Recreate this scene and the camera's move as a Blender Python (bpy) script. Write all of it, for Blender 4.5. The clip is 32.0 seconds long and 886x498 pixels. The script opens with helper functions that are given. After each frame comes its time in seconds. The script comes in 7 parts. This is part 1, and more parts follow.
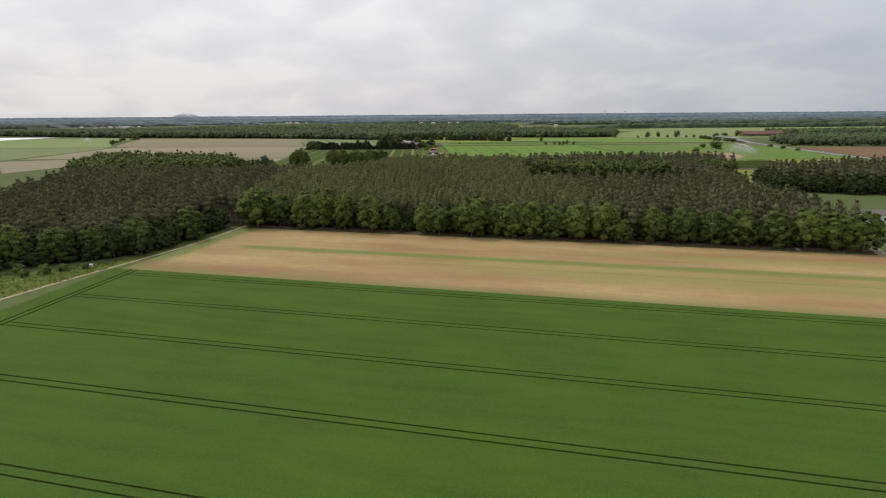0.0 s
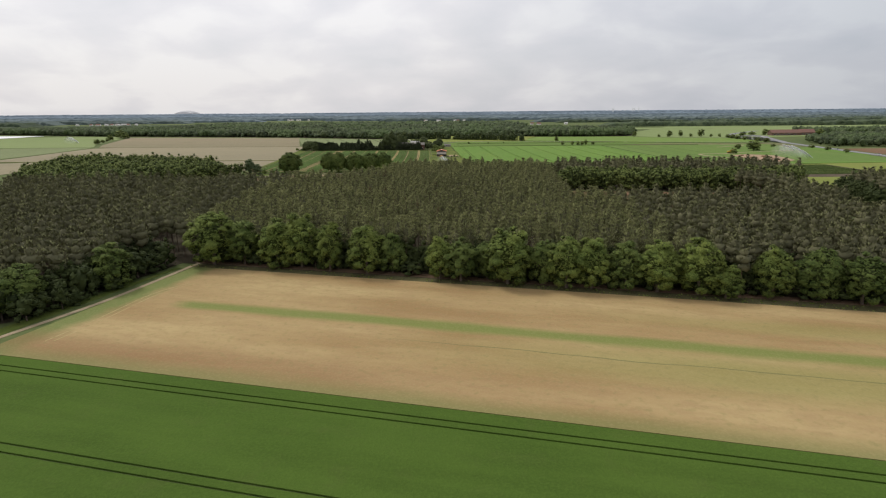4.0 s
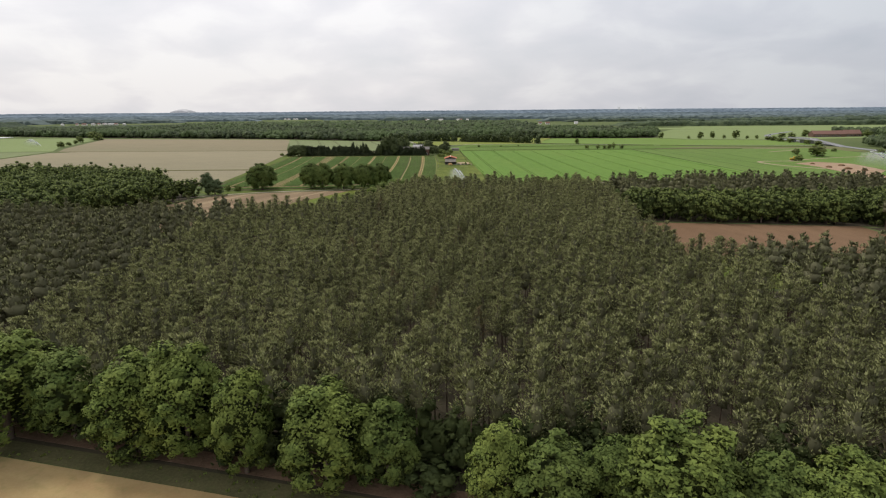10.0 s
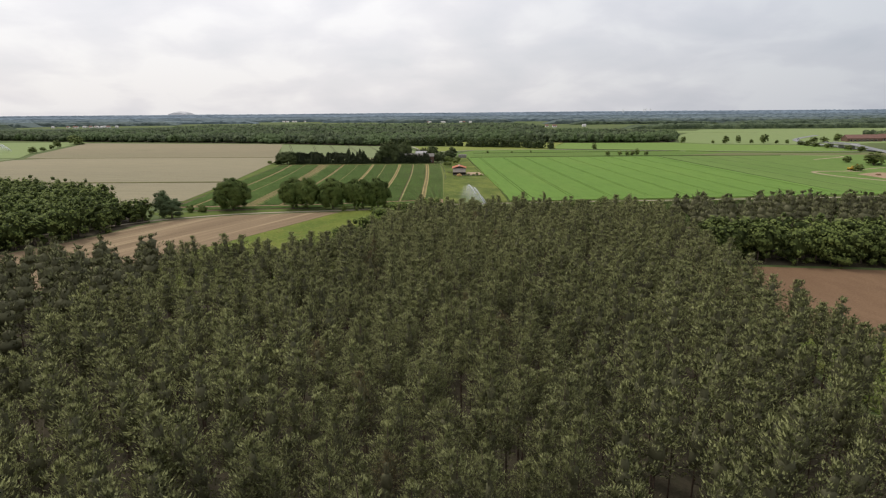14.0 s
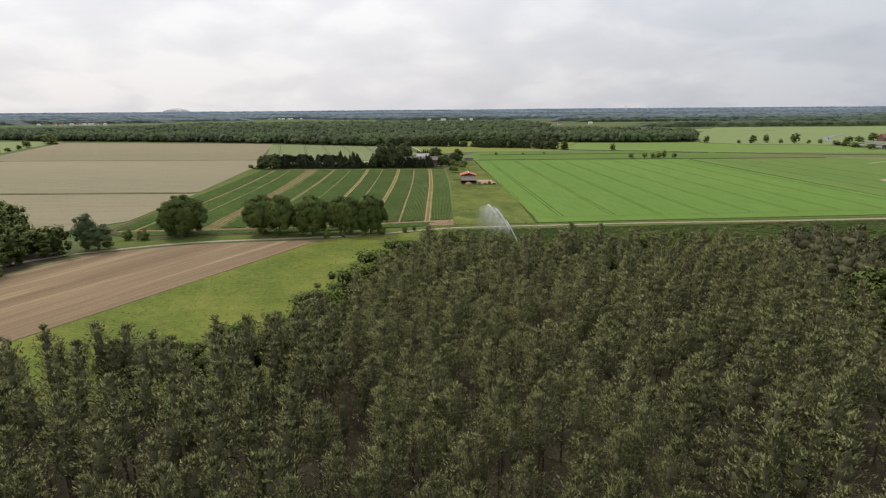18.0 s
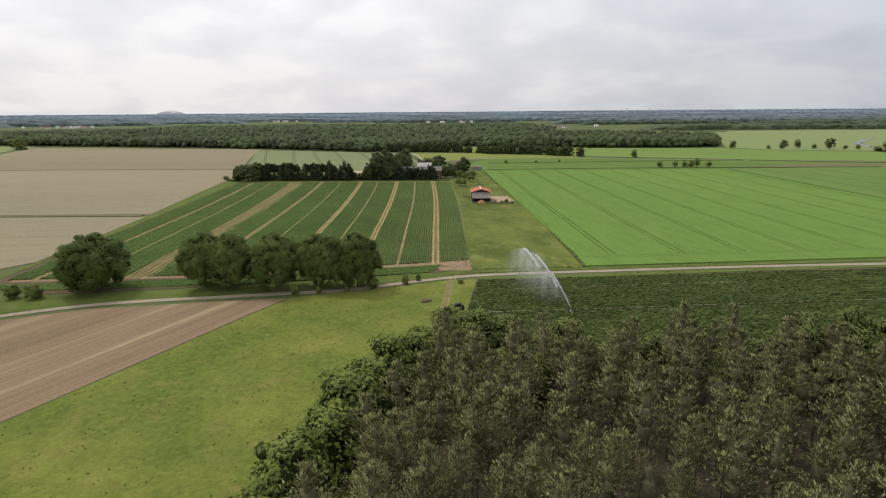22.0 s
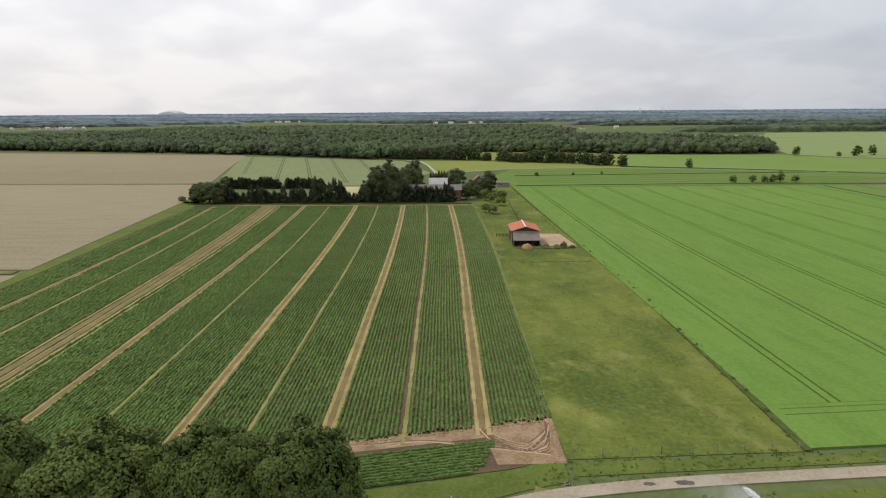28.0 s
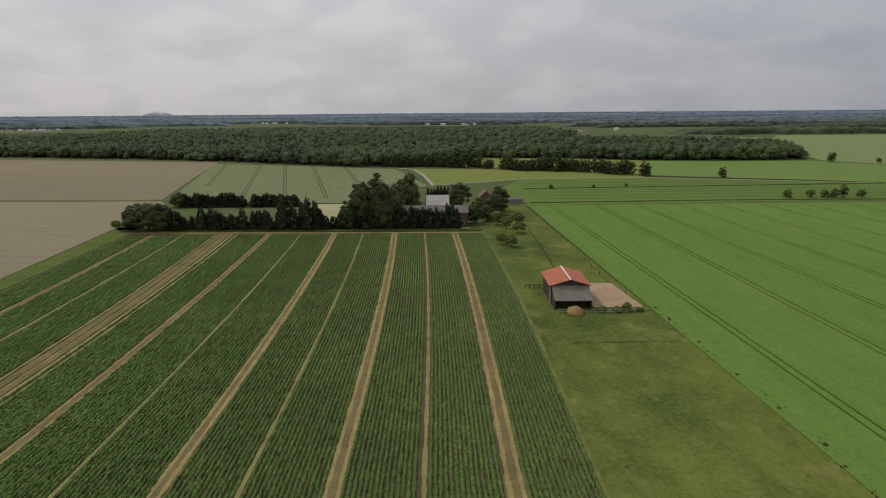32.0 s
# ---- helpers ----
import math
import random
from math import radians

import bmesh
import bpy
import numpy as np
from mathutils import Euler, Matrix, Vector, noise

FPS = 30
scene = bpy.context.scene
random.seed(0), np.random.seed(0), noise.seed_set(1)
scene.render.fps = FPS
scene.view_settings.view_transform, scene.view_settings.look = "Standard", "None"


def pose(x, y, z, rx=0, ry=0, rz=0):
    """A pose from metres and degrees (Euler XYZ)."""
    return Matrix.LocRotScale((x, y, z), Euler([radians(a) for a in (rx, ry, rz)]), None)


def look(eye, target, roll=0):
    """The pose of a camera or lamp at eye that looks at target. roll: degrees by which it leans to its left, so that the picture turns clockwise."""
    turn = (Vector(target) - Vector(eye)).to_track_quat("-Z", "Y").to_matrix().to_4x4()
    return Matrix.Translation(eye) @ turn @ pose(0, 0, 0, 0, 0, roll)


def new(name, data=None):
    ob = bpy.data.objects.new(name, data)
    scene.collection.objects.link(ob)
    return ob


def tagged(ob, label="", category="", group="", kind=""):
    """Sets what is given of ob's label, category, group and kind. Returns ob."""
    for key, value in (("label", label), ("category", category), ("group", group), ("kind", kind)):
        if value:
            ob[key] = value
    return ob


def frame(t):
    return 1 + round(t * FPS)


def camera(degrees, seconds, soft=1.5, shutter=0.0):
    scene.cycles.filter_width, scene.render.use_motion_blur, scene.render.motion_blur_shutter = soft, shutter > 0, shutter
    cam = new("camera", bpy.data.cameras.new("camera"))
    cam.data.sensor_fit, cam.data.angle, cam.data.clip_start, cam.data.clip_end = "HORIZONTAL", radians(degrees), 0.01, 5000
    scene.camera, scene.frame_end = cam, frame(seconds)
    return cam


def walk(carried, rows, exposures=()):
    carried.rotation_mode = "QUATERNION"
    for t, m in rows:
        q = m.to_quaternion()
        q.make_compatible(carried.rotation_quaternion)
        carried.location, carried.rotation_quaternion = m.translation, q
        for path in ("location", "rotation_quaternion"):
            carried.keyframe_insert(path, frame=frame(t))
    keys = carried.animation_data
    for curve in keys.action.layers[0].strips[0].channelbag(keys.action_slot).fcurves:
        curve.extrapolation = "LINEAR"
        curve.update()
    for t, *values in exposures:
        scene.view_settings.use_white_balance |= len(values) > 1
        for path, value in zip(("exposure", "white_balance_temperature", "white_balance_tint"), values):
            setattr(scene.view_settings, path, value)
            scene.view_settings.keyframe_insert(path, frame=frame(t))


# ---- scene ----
cam = camera(75.86, 32.0, 1.15)
PATH = [
    (0, pose(-0.00, 0.00, 48.50, 76.51, 0.46, 0.35)),
    (1, pose(-1.53, 16.93, 48.57, 76.51, 0.46, 0.47)),
    (1.5, pose(-2.30, 25.39, 48.61, 76.51, 0.46, 0.52)),
    (2.5, pose(-3.83, 42.31, 48.69, 76.41, 0.46, 0.64)),
    (3.5, pose(-5.36, 59.24, 48.76, 76.31, 0.46, 0.75)),
    (5.5, pose(-8.42, 93.09, 48.91, 76.11, 0.46, 0.76)),
    (6, pose(-9.18, 101.56, 48.95, 76.21, 0.46, 0.67)),
    (6.5, pose(-9.95, 110.02, 48.98, 76.21, 0.46, 0.67)),
    (7, pose(-10.71, 118.48, 49.02, 76.21, 0.46, 0.57)),
    (7.5, pose(-11.48, 126.94, 49.06, 76.11, 0.46, 0.67)),
    (8, pose(-12.24, 135.41, 49.09, 76.11, 0.46, 0.78)),
    (8.5, pose(-13.01, 143.87, 49.13, 76.01, 0.46, 0.78)),
    (9, pose(-13.77, 152.33, 49.17, 76.01, 0.46, 0.78)),
    (9.5, pose(-14.54, 160.80, 49.21, 76.11, 0.46, 0.79)),
    (10, pose(-15.30, 169.26, 49.24, 76.11, 0.46, 0.81)),
    (10.5, pose(-16.07, 177.72, 49.28, 76.21, 0.46, 0.82)),
    (11, pose(-16.83, 186.19, 49.32, 76.31, 0.46, 0.73)),
    (11.5, pose(-17.60, 194.65, 49.35, 76.31, 0.46, 0.74)),
    (12, pose(-18.36, 203.11, 49.39, 76.31, 0.46, 0.86)),
    (12.5, pose(-19.13, 211.57, 49.43, 76.31, 0.46, 0.87)),
    (13, pose(-19.89, 220.04, 49.47, 76.31, 0.46, 0.88)),
    (13.5, pose(-20.66, 228.50, 49.50, 76.41, 0.46, 0.90)),
    (14, pose(-21.42, 236.96, 49.54, 76.31, 0.46, 0.91)),
    (14.5, pose(-22.19, 245.43, 49.58, 76.31, 0.46, 0.82)),
    (16.5, pose(-25.25, 279.28, 49.73, 76.31, 0.46, 0.78)),
    (17, pose(-26.02, 287.74, 49.76, 76.21, 0.46, 0.79)),
    (17.5, pose(-26.78, 296.20, 49.80, 76.01, 0.46, 0.79)),
    (18, pose(-27.55, 304.67, 49.84, 76.01, 0.46, 0.79)),
    (18.5, pose(-28.31, 313.13, 49.87, 76.01, 0.46, 0.79)),
    (19, pose(-29.08, 321.59, 49.91, 76.11, 0.46, 0.69)),
    (19.5, pose(-29.84, 330.06, 49.95, 76.11, 0.46, 0.69)),
    (20, pose(-30.61, 338.52, 49.99, 76.11, 0.46, 0.69)),
    (20.5, pose(-31.37, 346.98, 50.02, 76.11, 0.46, 0.59)),
    (21, pose(-32.14, 355.45, 50.06, 76.11, 0.46, 0.49)),
    (21.5, pose(-32.90, 363.91, 50.10, 76.21, 0.46, 0.49)),
    (22, pose(-33.67, 372.37, 50.13, 76.21, 0.46, 0.59)),
    (22.5, pose(-34.43, 380.83, 50.17, 76.21, 0.46, 0.59)),
    (23, pose(-35.20, 389.30, 50.21, 76.11, 0.46, 0.79)),
    (23.5, pose(-35.96, 397.76, 50.25, 76.11, 0.46, 0.79)),
    (24, pose(-36.73, 406.22, 50.28, 76.11, 0.46, 0.89)),
    (24.5, pose(-37.49, 414.69, 50.32, 76.01, 0.46, 0.99)),
    (25, pose(-38.26, 423.15, 50.36, 76.01, 0.46, 0.99)),
    (25.5, pose(-39.02, 431.61, 50.39, 75.91, 0.46, 0.99)),
    (27.5, pose(-42.08, 465.46, 50.54, 76.11, 0.46, 1.19)),
    (28, pose(-42.85, 473.93, 50.58, 76.21, 0.46, 1.19)),
    (28.5, pose(-43.61, 482.39, 50.62, 76.31, 0.46, 1.09)),
    (29, pose(-44.38, 490.85, 50.65, 76.31, 0.46, 0.99)),
    (29.5, pose(-45.14, 499.32, 50.69, 76.41, 0.46, 0.99)),
    (30, pose(-45.91, 507.78, 50.73, 76.31, 0.46, 0.79)),
    (30.5, pose(-46.67, 516.24, 50.77, 76.31, 0.46, 0.59)),
    (31, pose(-47.44, 524.71, 50.80, 76.31, 0.46, 0.49)),
    (31.5, pose(-48.20, 533.17, 50.84, 76.31, 0.46, 0.39)),
    (32, pose(-48.97, 541.63, 50.88, 76.31, 0.46, 0.29)),
]
EXPOSURES = [(0.0, -0.27), (3.5, -0.22), (6.0, -0.10), (29.1, -0.10), (29.8, -0.70), (32.0, -0.76)]
walk(cam, PATH, EXPOSURES)

# ---------------------------------------------------------------- sky and sun
SUN_AZ, SUN_EL = radians(-48), radians(52)   # from the north-west


def make_world():
    w = bpy.data.worlds.new("sky")
    scene.world = w
    w.use_nodes = True
    nt = w.node_tree
    nt.nodes.clear()
    nd = nt.nodes.new
    lk = nt.links.new
    out, bg = nd("ShaderNodeOutputWorld"), nd("ShaderNodeBackground")
    sky = nd("ShaderNodeTexSky")
    sky.sky_type, sky.sun_disc = "NISHITA", False
    sky.sun_elevation, sky.sun_rotation = SUN_EL, SUN_AZ
    sky.air_density, sky.dust_density = 1.2, 2.0
    tc, sep = nd("ShaderNodeTexCoord"), nd("ShaderNodeSeparateXYZ")
    lk(tc.outputs["Generated"], sep.inputs[0])
    # flat cloud deck seen in perspective
    zc = nd("ShaderNodeMath"); zc.operation = "MAXIMUM"; zc.inputs[1].default_value = 0.0
    lk(sep.outputs["Z"], zc.inputs[0])
    za = nd("ShaderNodeMath"); za.operation = "ADD"; za.inputs[1].default_value = 0.30
    lk(zc.outputs[0], za.inputs[0])
    dx, dy = nd("ShaderNodeMath"), nd("ShaderNodeMath")
    for d, ax in ((dx, "X"), (dy, "Y")):
        d.operation = "DIVIDE"
        lk(sep.outputs[ax], d.inputs[0]); lk(za.outputs[0], d.inputs[1])
    comb = nd("ShaderNodeCombineXYZ")
    lk(dx.outputs[0], comb.inputs[0]); lk(dy.outputs[0], comb.inputs[1])
    mp = nd("ShaderNodeMapping"); mp.inputs["Scale"].default_value = (0.9, 0.85, 1.0); mp.inputs["Location"].default_value = (3.1, 1.7, 0)
    lk(comb.outputs[0], mp.inputs[0])
    n1 = nd("ShaderNodeTexNoise"); n1.inputs["Scale"].default_value = 3.2; n1.inputs["Detail"].default_value = 6; n1.inputs["Roughness"].default_value = 0.5; n1.inputs["Distortion"].default_value = 0.25
    n2 = nd("ShaderNodeTexNoise"); n2.inputs["Scale"].default_value = 0.8; n2.inputs["Detail"].default_value = 3
    lk(mp.outputs[0], n1.inputs["Vector"]); lk(mp.outputs[0], n2.inputs["Vector"])
    ad = nd("ShaderNodeMath"); ad.operation = "MULTIPLY_ADD"; ad.inputs[1].default_value = 0.75
    lk(n2.outputs[0], ad.inputs[0]); lk(n1.outputs[0], ad.inputs[2])
    ramp = nd("ShaderNodeValToRGB")
    e = ramp.color_ramp.elements
    e[0].position, e[0].color = 0.60, (0.84, 0.84, 0.88, 1)
    e[1].position, e[1].color = 1.10 / 1.10, (1.03, 1.01, 1.02, 1)
    m = e.new(0.84); m.color = (0.93, 0.912, 0.945, 1)
    lk(ad.outputs[0], ramp.inputs[0])
    # the east of the sky is a shade greyer, the top brighter
    east = nd("ShaderNodeMapRange"); east.inputs[1].default_value, east.inputs[2].default_value = -0.1, 0.65
    east.inputs[3].default_value, east.inputs[4].default_value = 1.0, 0.72
    lk(sep.outputs["X"], east.inputs[0])
    high = nd("ShaderNodeMapRange"); high.inputs[1].default_value, high.inputs[2].default_value = 0.0, 0.22
    high.inputs[3].default_value, high.inputs[4].default_value = 0.86, 1.04
    lk(sep.outputs["Z"], high.inputs[0])
    mu = nd("ShaderNodeMath"); mu.operation = "MULTIPLY"
    lk(east.outputs[0], mu.inputs[0]); lk(high.outputs[0], mu.inputs[1])
    cool = nd("ShaderNodeMapRange"); cool.inputs[1].default_value, cool.inputs[2].default_value = 0.0, 0.60
    lk(sep.outputs["X"], cool.inputs[0])
    tint = nd("ShaderNodeMix"); tint.data_type = "RGBA"; tint.blend_type = "MULTIPLY"
    tint.inputs[7].default_value = (0.90, 0.955, 1.02, 1)
    lk(cool.outputs[0], tint.inputs[0]); lk(ramp.outputs[0], tint.inputs[6])
    sc = nd("ShaderNodeVectorMath"); sc.operation = "SCALE"
    lk(tint.outputs[2], sc.inputs[0]); lk(mu.outputs[0], sc.inputs[3])
    nis = nd("ShaderNodeVectorMath"); nis.operation = "SCALE"; nis.inputs[3].default_value = 0.10
    lk(sky.outputs[0], nis.inputs[0])
    mix = nd("ShaderNodeMix"); mix.data_type = "RGBA"; mix.inputs[0].default_value = 0.90
    lk(nis.outputs[0], mix.inputs[6]); lk(sc.outputs[0], mix.inputs[7])
    lk(mix.outputs[2], bg.inputs[0])
    bg.inputs[1].default_value = 1.07
    lk(bg.outputs[0], out.inputs[0])


make_world()
sun = new("sun", bpy.data.lights.new("sun", "SUN"))
sun.data.energy, sun.data.angle, sun.data.color = 1.8, radians(11), (1.0, 0.96, 0.90)
sun.matrix_world = look((0, 0, 0), (-math.sin(SUN_AZ) * math.cos(SUN_EL), -math.cos(SUN_AZ) * math.cos(SUN_EL), -math.sin(SUN_EL)))


# ---------------------------------------------------------------- materials
class Mat:
    """A node material under construction: world position in, colour and bump out."""

    def __init__(self, name, rough=0.9, spec=0.2):
        self.m = bpy.data.materials.new(name)
        self.m.use_nodes = True
        self.nt = self.m.node_tree
        self.bsdf = self.nt.nodes["Principled BSDF"]
        self.bsdf.inputs["Roughness"].default_value = rough
        self.bsdf.inputs["Specular IOR Level"].default_value = spec
        self.geo = self.nd("ShaderNodeNewGeometry")

    def nd(self, kind):
        return self.nt.nodes.new(kind)

    def lk(self, a, b):
        self.nt.links.new(a, b)

    def noise(self, scale, detail=4, stretch=(1, 1, 1), turn=0.0, rough=0.55, local=False):
        mp = self.nd("ShaderNodeMapping")
        mp.vector_type = "TEXTURE"
        mp.inputs["Scale"].default_value = tuple(1 / v for v in stretch)
        mp.inputs["Rotation"].default_value = (0, 0, turn)
        if local:
            tc = self.nd("ShaderNodeTexCoord")
            self.lk(tc.outputs["Object"], mp.inputs[0])
        else:
            self.lk(self.geo.outputs["Position"], mp.inputs[0])
        n = self.nd("ShaderNodeTexNoise")
        n.inputs["Scale"].default_value, n.inputs["Detail"].default_value, n.inputs["Roughness"].default_value = scale, detail, rough
        self.lk(mp.outputs[0], n.inputs["Vector"])
        return n.outputs[0]

    def remap(self, value, a, b, lo=0.0, hi=1.0):
        r = self.nd("ShaderNodeMapRange")
        r.inputs[1].default_value, r.inputs[2].default_value, r.inputs[3].default_value, r.inputs[4].default_value = a, b, lo, hi
        self.lk(value, r.inputs[0])
        return r.outputs[0]

    def math(self, op, a, b=None):
        n = self.nd("ShaderNodeMath")
        n.operation = op
        for i, v in enumerate((a, b)):
            if v is None:
                continue
            if isinstance(v, (int, float)):
                n.inputs[i].default_value = v
            else:
                self.lk(v, n.inputs[i])
        return n.outputs[0]

    def mix(self, fac, a, b):
        n = self.nd("ShaderNodeMix")
        n.data_type = "RGBA"
        for i, v in ((0, fac), (6, a), (7, b)):
            if isinstance(v, (int, float)):
                n.inputs[i].default_value = v
            elif isinstance(v, tuple):
                n.inputs[i].default_value = (*v, 1)
            else:
                self.lk(v, n.inputs[i])
        return n.outputs[2]

    def bump(self, height, strength=0.5, distance=0.1):
        b = self.nd("ShaderNodeBump")
        b.inputs["Strength"].default_value, b.inputs["Distance"].default_value = strength, distance
        self.lk(height, b.inputs["Height"])
        self.lk(b.outputs[0], self.bsdf.inputs["Normal"])

    def done(self, colour):
        if isinstance(colour, tuple):
            self.bsdf.inputs["Base Color"].default_value = (*colour, 1)
        else:
            self.lk(colour, self.bsdf.inputs["Base Color"])
        return self.m


def field_mat(name, a, b, c=None, big=0.02, fine=2.2, turn=0.0, stretch=(1, 1, 1), bump=0.5, patch=0.5, contrast=0.16, furrow=0.0, speck=0.0):
    """Crop or soil: patches at two scales, streaks along the working direction, fine grain."""
    k = Mat(name, 0.95, 0.08)
    n1 = k.remap(k.noise(big, 4, stretch, turn), 0.5 - contrast, 0.5 + contrast)
    n2 = k.noise(0.25, 5, stretch if stretch != (1, 1, 1) else (0.12, 1, 1), turn)
    n3 = k.noise(fine, 5)
    col = k.mix(n1, a, b)
    if c:
        col = k.mix(k.remap(k.noise(big * 3.3, 5, stretch, turn, 0.6), 0.54, 0.72, 0, patch), col, c)
    dark = tuple(v * 0.62 for v in a)
    col = k.mix(k.remap(n2, 0.42, 0.68, 0, 0.35), col, dark)
    col = k.mix(k.remap(n3, 0.42, 0.75, 0, 0.45), col, tuple(min(1, v * 1.35) for v in b))
    if speck:
        col = k.mix(k.remap(k.noise(2.1, 3), 0.40, 0.56, speck, 0.0), col, tuple(v * 0.45 for v in a))
    if furrow:
        lines = k.noise(1.1, 2, (0.02, 1, 1), turn)
        col = k.mix(k.remap(lines, 0.40, 0.60, 0, furrow), col, dark)
    k.bump(n3, bump, 0.25)
    return k.done(col)


def leaf_mat(name, a, b, c, tint=0.35, glow=0.25, grain=0.0, groves=None):
    """Foliage: tint by leaf, by tree-sized patches and by larger stand."""
    k = Mat(name, 0.8, 0.14)
    tree = k.remap(k.noise(0.22, 2), 0.35, 0.65)
    stand = k.remap(k.noise(0.035, 3), 0.38, 0.62)
    col = k.mix(k.geo.outputs["Random Per Island"], a, b)
    col = k.mix(k.math("MULTIPLY", tree, tint), col, c)
    col = k.mix(k.math("MULTIPLY", stand, 0.35), col, tuple(v * 0.6 for v in a))
    if groves:
        col = k.mix(k.remap(k.noise(0.011, 4), 0.46, 0.58, 0, 0.75), col, groves)
        col = k.mix(k.remap(k.noise(0.13, 2), 0.55, 0.68, 0, 0.5), col, tuple(v * 1.35 for v in groves))
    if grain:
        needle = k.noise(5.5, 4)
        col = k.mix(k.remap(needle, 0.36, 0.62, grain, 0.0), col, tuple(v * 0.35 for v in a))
        k.bump(needle, 1.0, 0.35)
    tr = k.nd("ShaderNodeBsdfTranslucent")
    k.lk(col, tr.inputs[0])
    ms = k.nd("ShaderNodeMixShader")
    ms.inputs[0].default_value = glow
    out = k.nt.nodes["Material Output"]
    m = k.done(col)
    k.lk(k.bsdf.outputs[0], ms.inputs[1]); k.lk(tr.outputs[0], ms.inputs[2])
    k.lk(ms.outputs[0], out.inputs[0])
    return m


def plain_mat(name, col, rough=0.7, metal=0.0, var=0.25, scale=1.5, spec=0.3):
    k = Mat(name, rough, spec)
    k.bsdf.inputs["Metallic"].default_value = metal
    n, n2 = k.noise(scale, 5, local=True), k.noise(scale * 9, 3, local=True)
    c = k.mix(k.remap(n, 0.35, 0.7), col, tuple(v * (1 - var) for v in col))
    c = k.mix(k.remap(n2, 0.45, 0.75, 0, 0.3), c, tuple(min(1, v * 1.25) for v in col))
    k.bump(n2, 0.25, 0.02)
    return k.done(c)


ROW = math.atan(-0.235)      # direction of the southern fields' edge
M_GROUND = field_mat("grass_land", (0.085, 0.115, 0.040), (0.12, 0.145, 0.055), (0.16, 0.155, 0.075), big=0.006, fine=0.6)
M_WHEAT = field_mat("green_wheat", (0.058, 0.102, 0.016), (0.070, 0.118, 0.019), (0.080, 0.106, 0.026), big=0.05, fine=2.6, turn=ROW, bump=0.7, patch=0.4)
M_VERGE = field_mat("verge_grass", (0.080, 0.115, 0.024), (0.125, 0.155, 0.036), (0.20, 0.18, 0.06), big=0.12, fine=1.8)
M_FLOOR = field_mat("forest_floor", (0.055, 0.048, 0.032), (0.080, 0.066, 0.044), (0.05, 0.062, 0.028), big=0.12, fine=1.5)
M_SOIL_RED = field_mat("bare_soil_reddish", (0.165, 0.100, 0.057), (0.208, 0.131, 0.077), None, big=0.02, turn=0.1, stretch=(1, 0.3, 1))
M_SOIL = field_mat("bare_soil_brown", (0.205, 0.145, 0.088), (0.305, 0.222, 0.135), (0.44, 0.345, 0.205), big=0.05, turn=1.126, stretch=(0.06, 1, 1), patch=0.9, furrow=0.32)
M_TAN = field_mat("ripening_cereal_tan", (0.242, 0.212, 0.137), (0.282, 0.244, 0.155), (0.25, 0.230, 0.135), big=0.008, fine=0.9, turn=0.05, stretch=(0.15, 1, 1), bump=0.3)
M_TAN2 = field_mat("ripening_cereal_greenish", (0.225, 0.195, 0.12), (0.265, 0.222, 0.14), (0.20, 0.20, 0.11), big=0.006, fine=0.9, turn=0.05, stretch=(0.15, 1, 1), bump=0.3)
M_MEADOW = field_mat("meadow_grass", (0.104, 0.145, 0.027), (0.186, 0.206, 0.042), (0.244, 0.202, 0.066), big=0.05, fine=0.8, stretch=(1, 0.8, 1), turn=0.9, patch=0.7, contrast=0.13, bump=0.6, speck=0.2)
M_PADDOCK = field_mat("grazed_paddock", (0.066, 0.096, 0.022), (0.158, 0.186, 0.040), (0.26, 0.255, 0.080), big=0.042, fine=1.0, stretch=(1, 0.7, 1), turn=0.4, patch=0.7, contrast=0.12, speck=0.15)
M_BARLEY = field_mat("bright_green_barley", (0.122, 0.212, 0.042), (0.140, 0.232, 0.047), (0.16, 0.225, 0.052), big=0.010, fine=1.4, turn=0.09, stretch=(1, 0.2, 1), patch=0.5)
M_GREYCROP = field_mat("grey_green_rye", (0.175, 0.205, 0.095), (0.195, 0.225, 0.105), (0.20, 0.215, 0.12), big=0.012, fine=1.0, turn=0.2, stretch=(1, 0.2, 1))
M_YELLOW = field_mat("yellowish_meadow", (0.185, 0.215, 0.05), (0.215, 0.24, 0.06), (0.24, 0.225, 0.09), big=0.012, fine=0.8)
M_PALE = field_mat("pale_green_field", (0.195, 0.245, 0.095), (0.215, 0.265, 0.105), (0.23, 0.25, 0.13), big=0.004, fine=0.4, stretch=(0.2, 1, 1))
M_PATHSOIL = field_mat("sandy_track", (0.30, 0.235, 0.15), (0.40, 0.32, 0.215), (0.22, 0.19, 0.10), big=0.3, fine=2.4)
M_ROAD = field_mat("concrete_lane", (0.29, 0.245, 0.175), (0.37, 0.315, 0.235), (0.21, 0.18, 0.115), big=0.15, fine=2.0, bump=0.2)
M_ASPHALT = field_mat("road_asphalt", (0.22, 0.22, 0.22), (0.27, 0.27, 0.265), None, big=0.05, fine=1.0, bump=0.1)
M_FLEECE = plain_mat("white_field_fleece", (0.80, 0.80, 0.80), 0.6, 0, 0.08, 0.05)

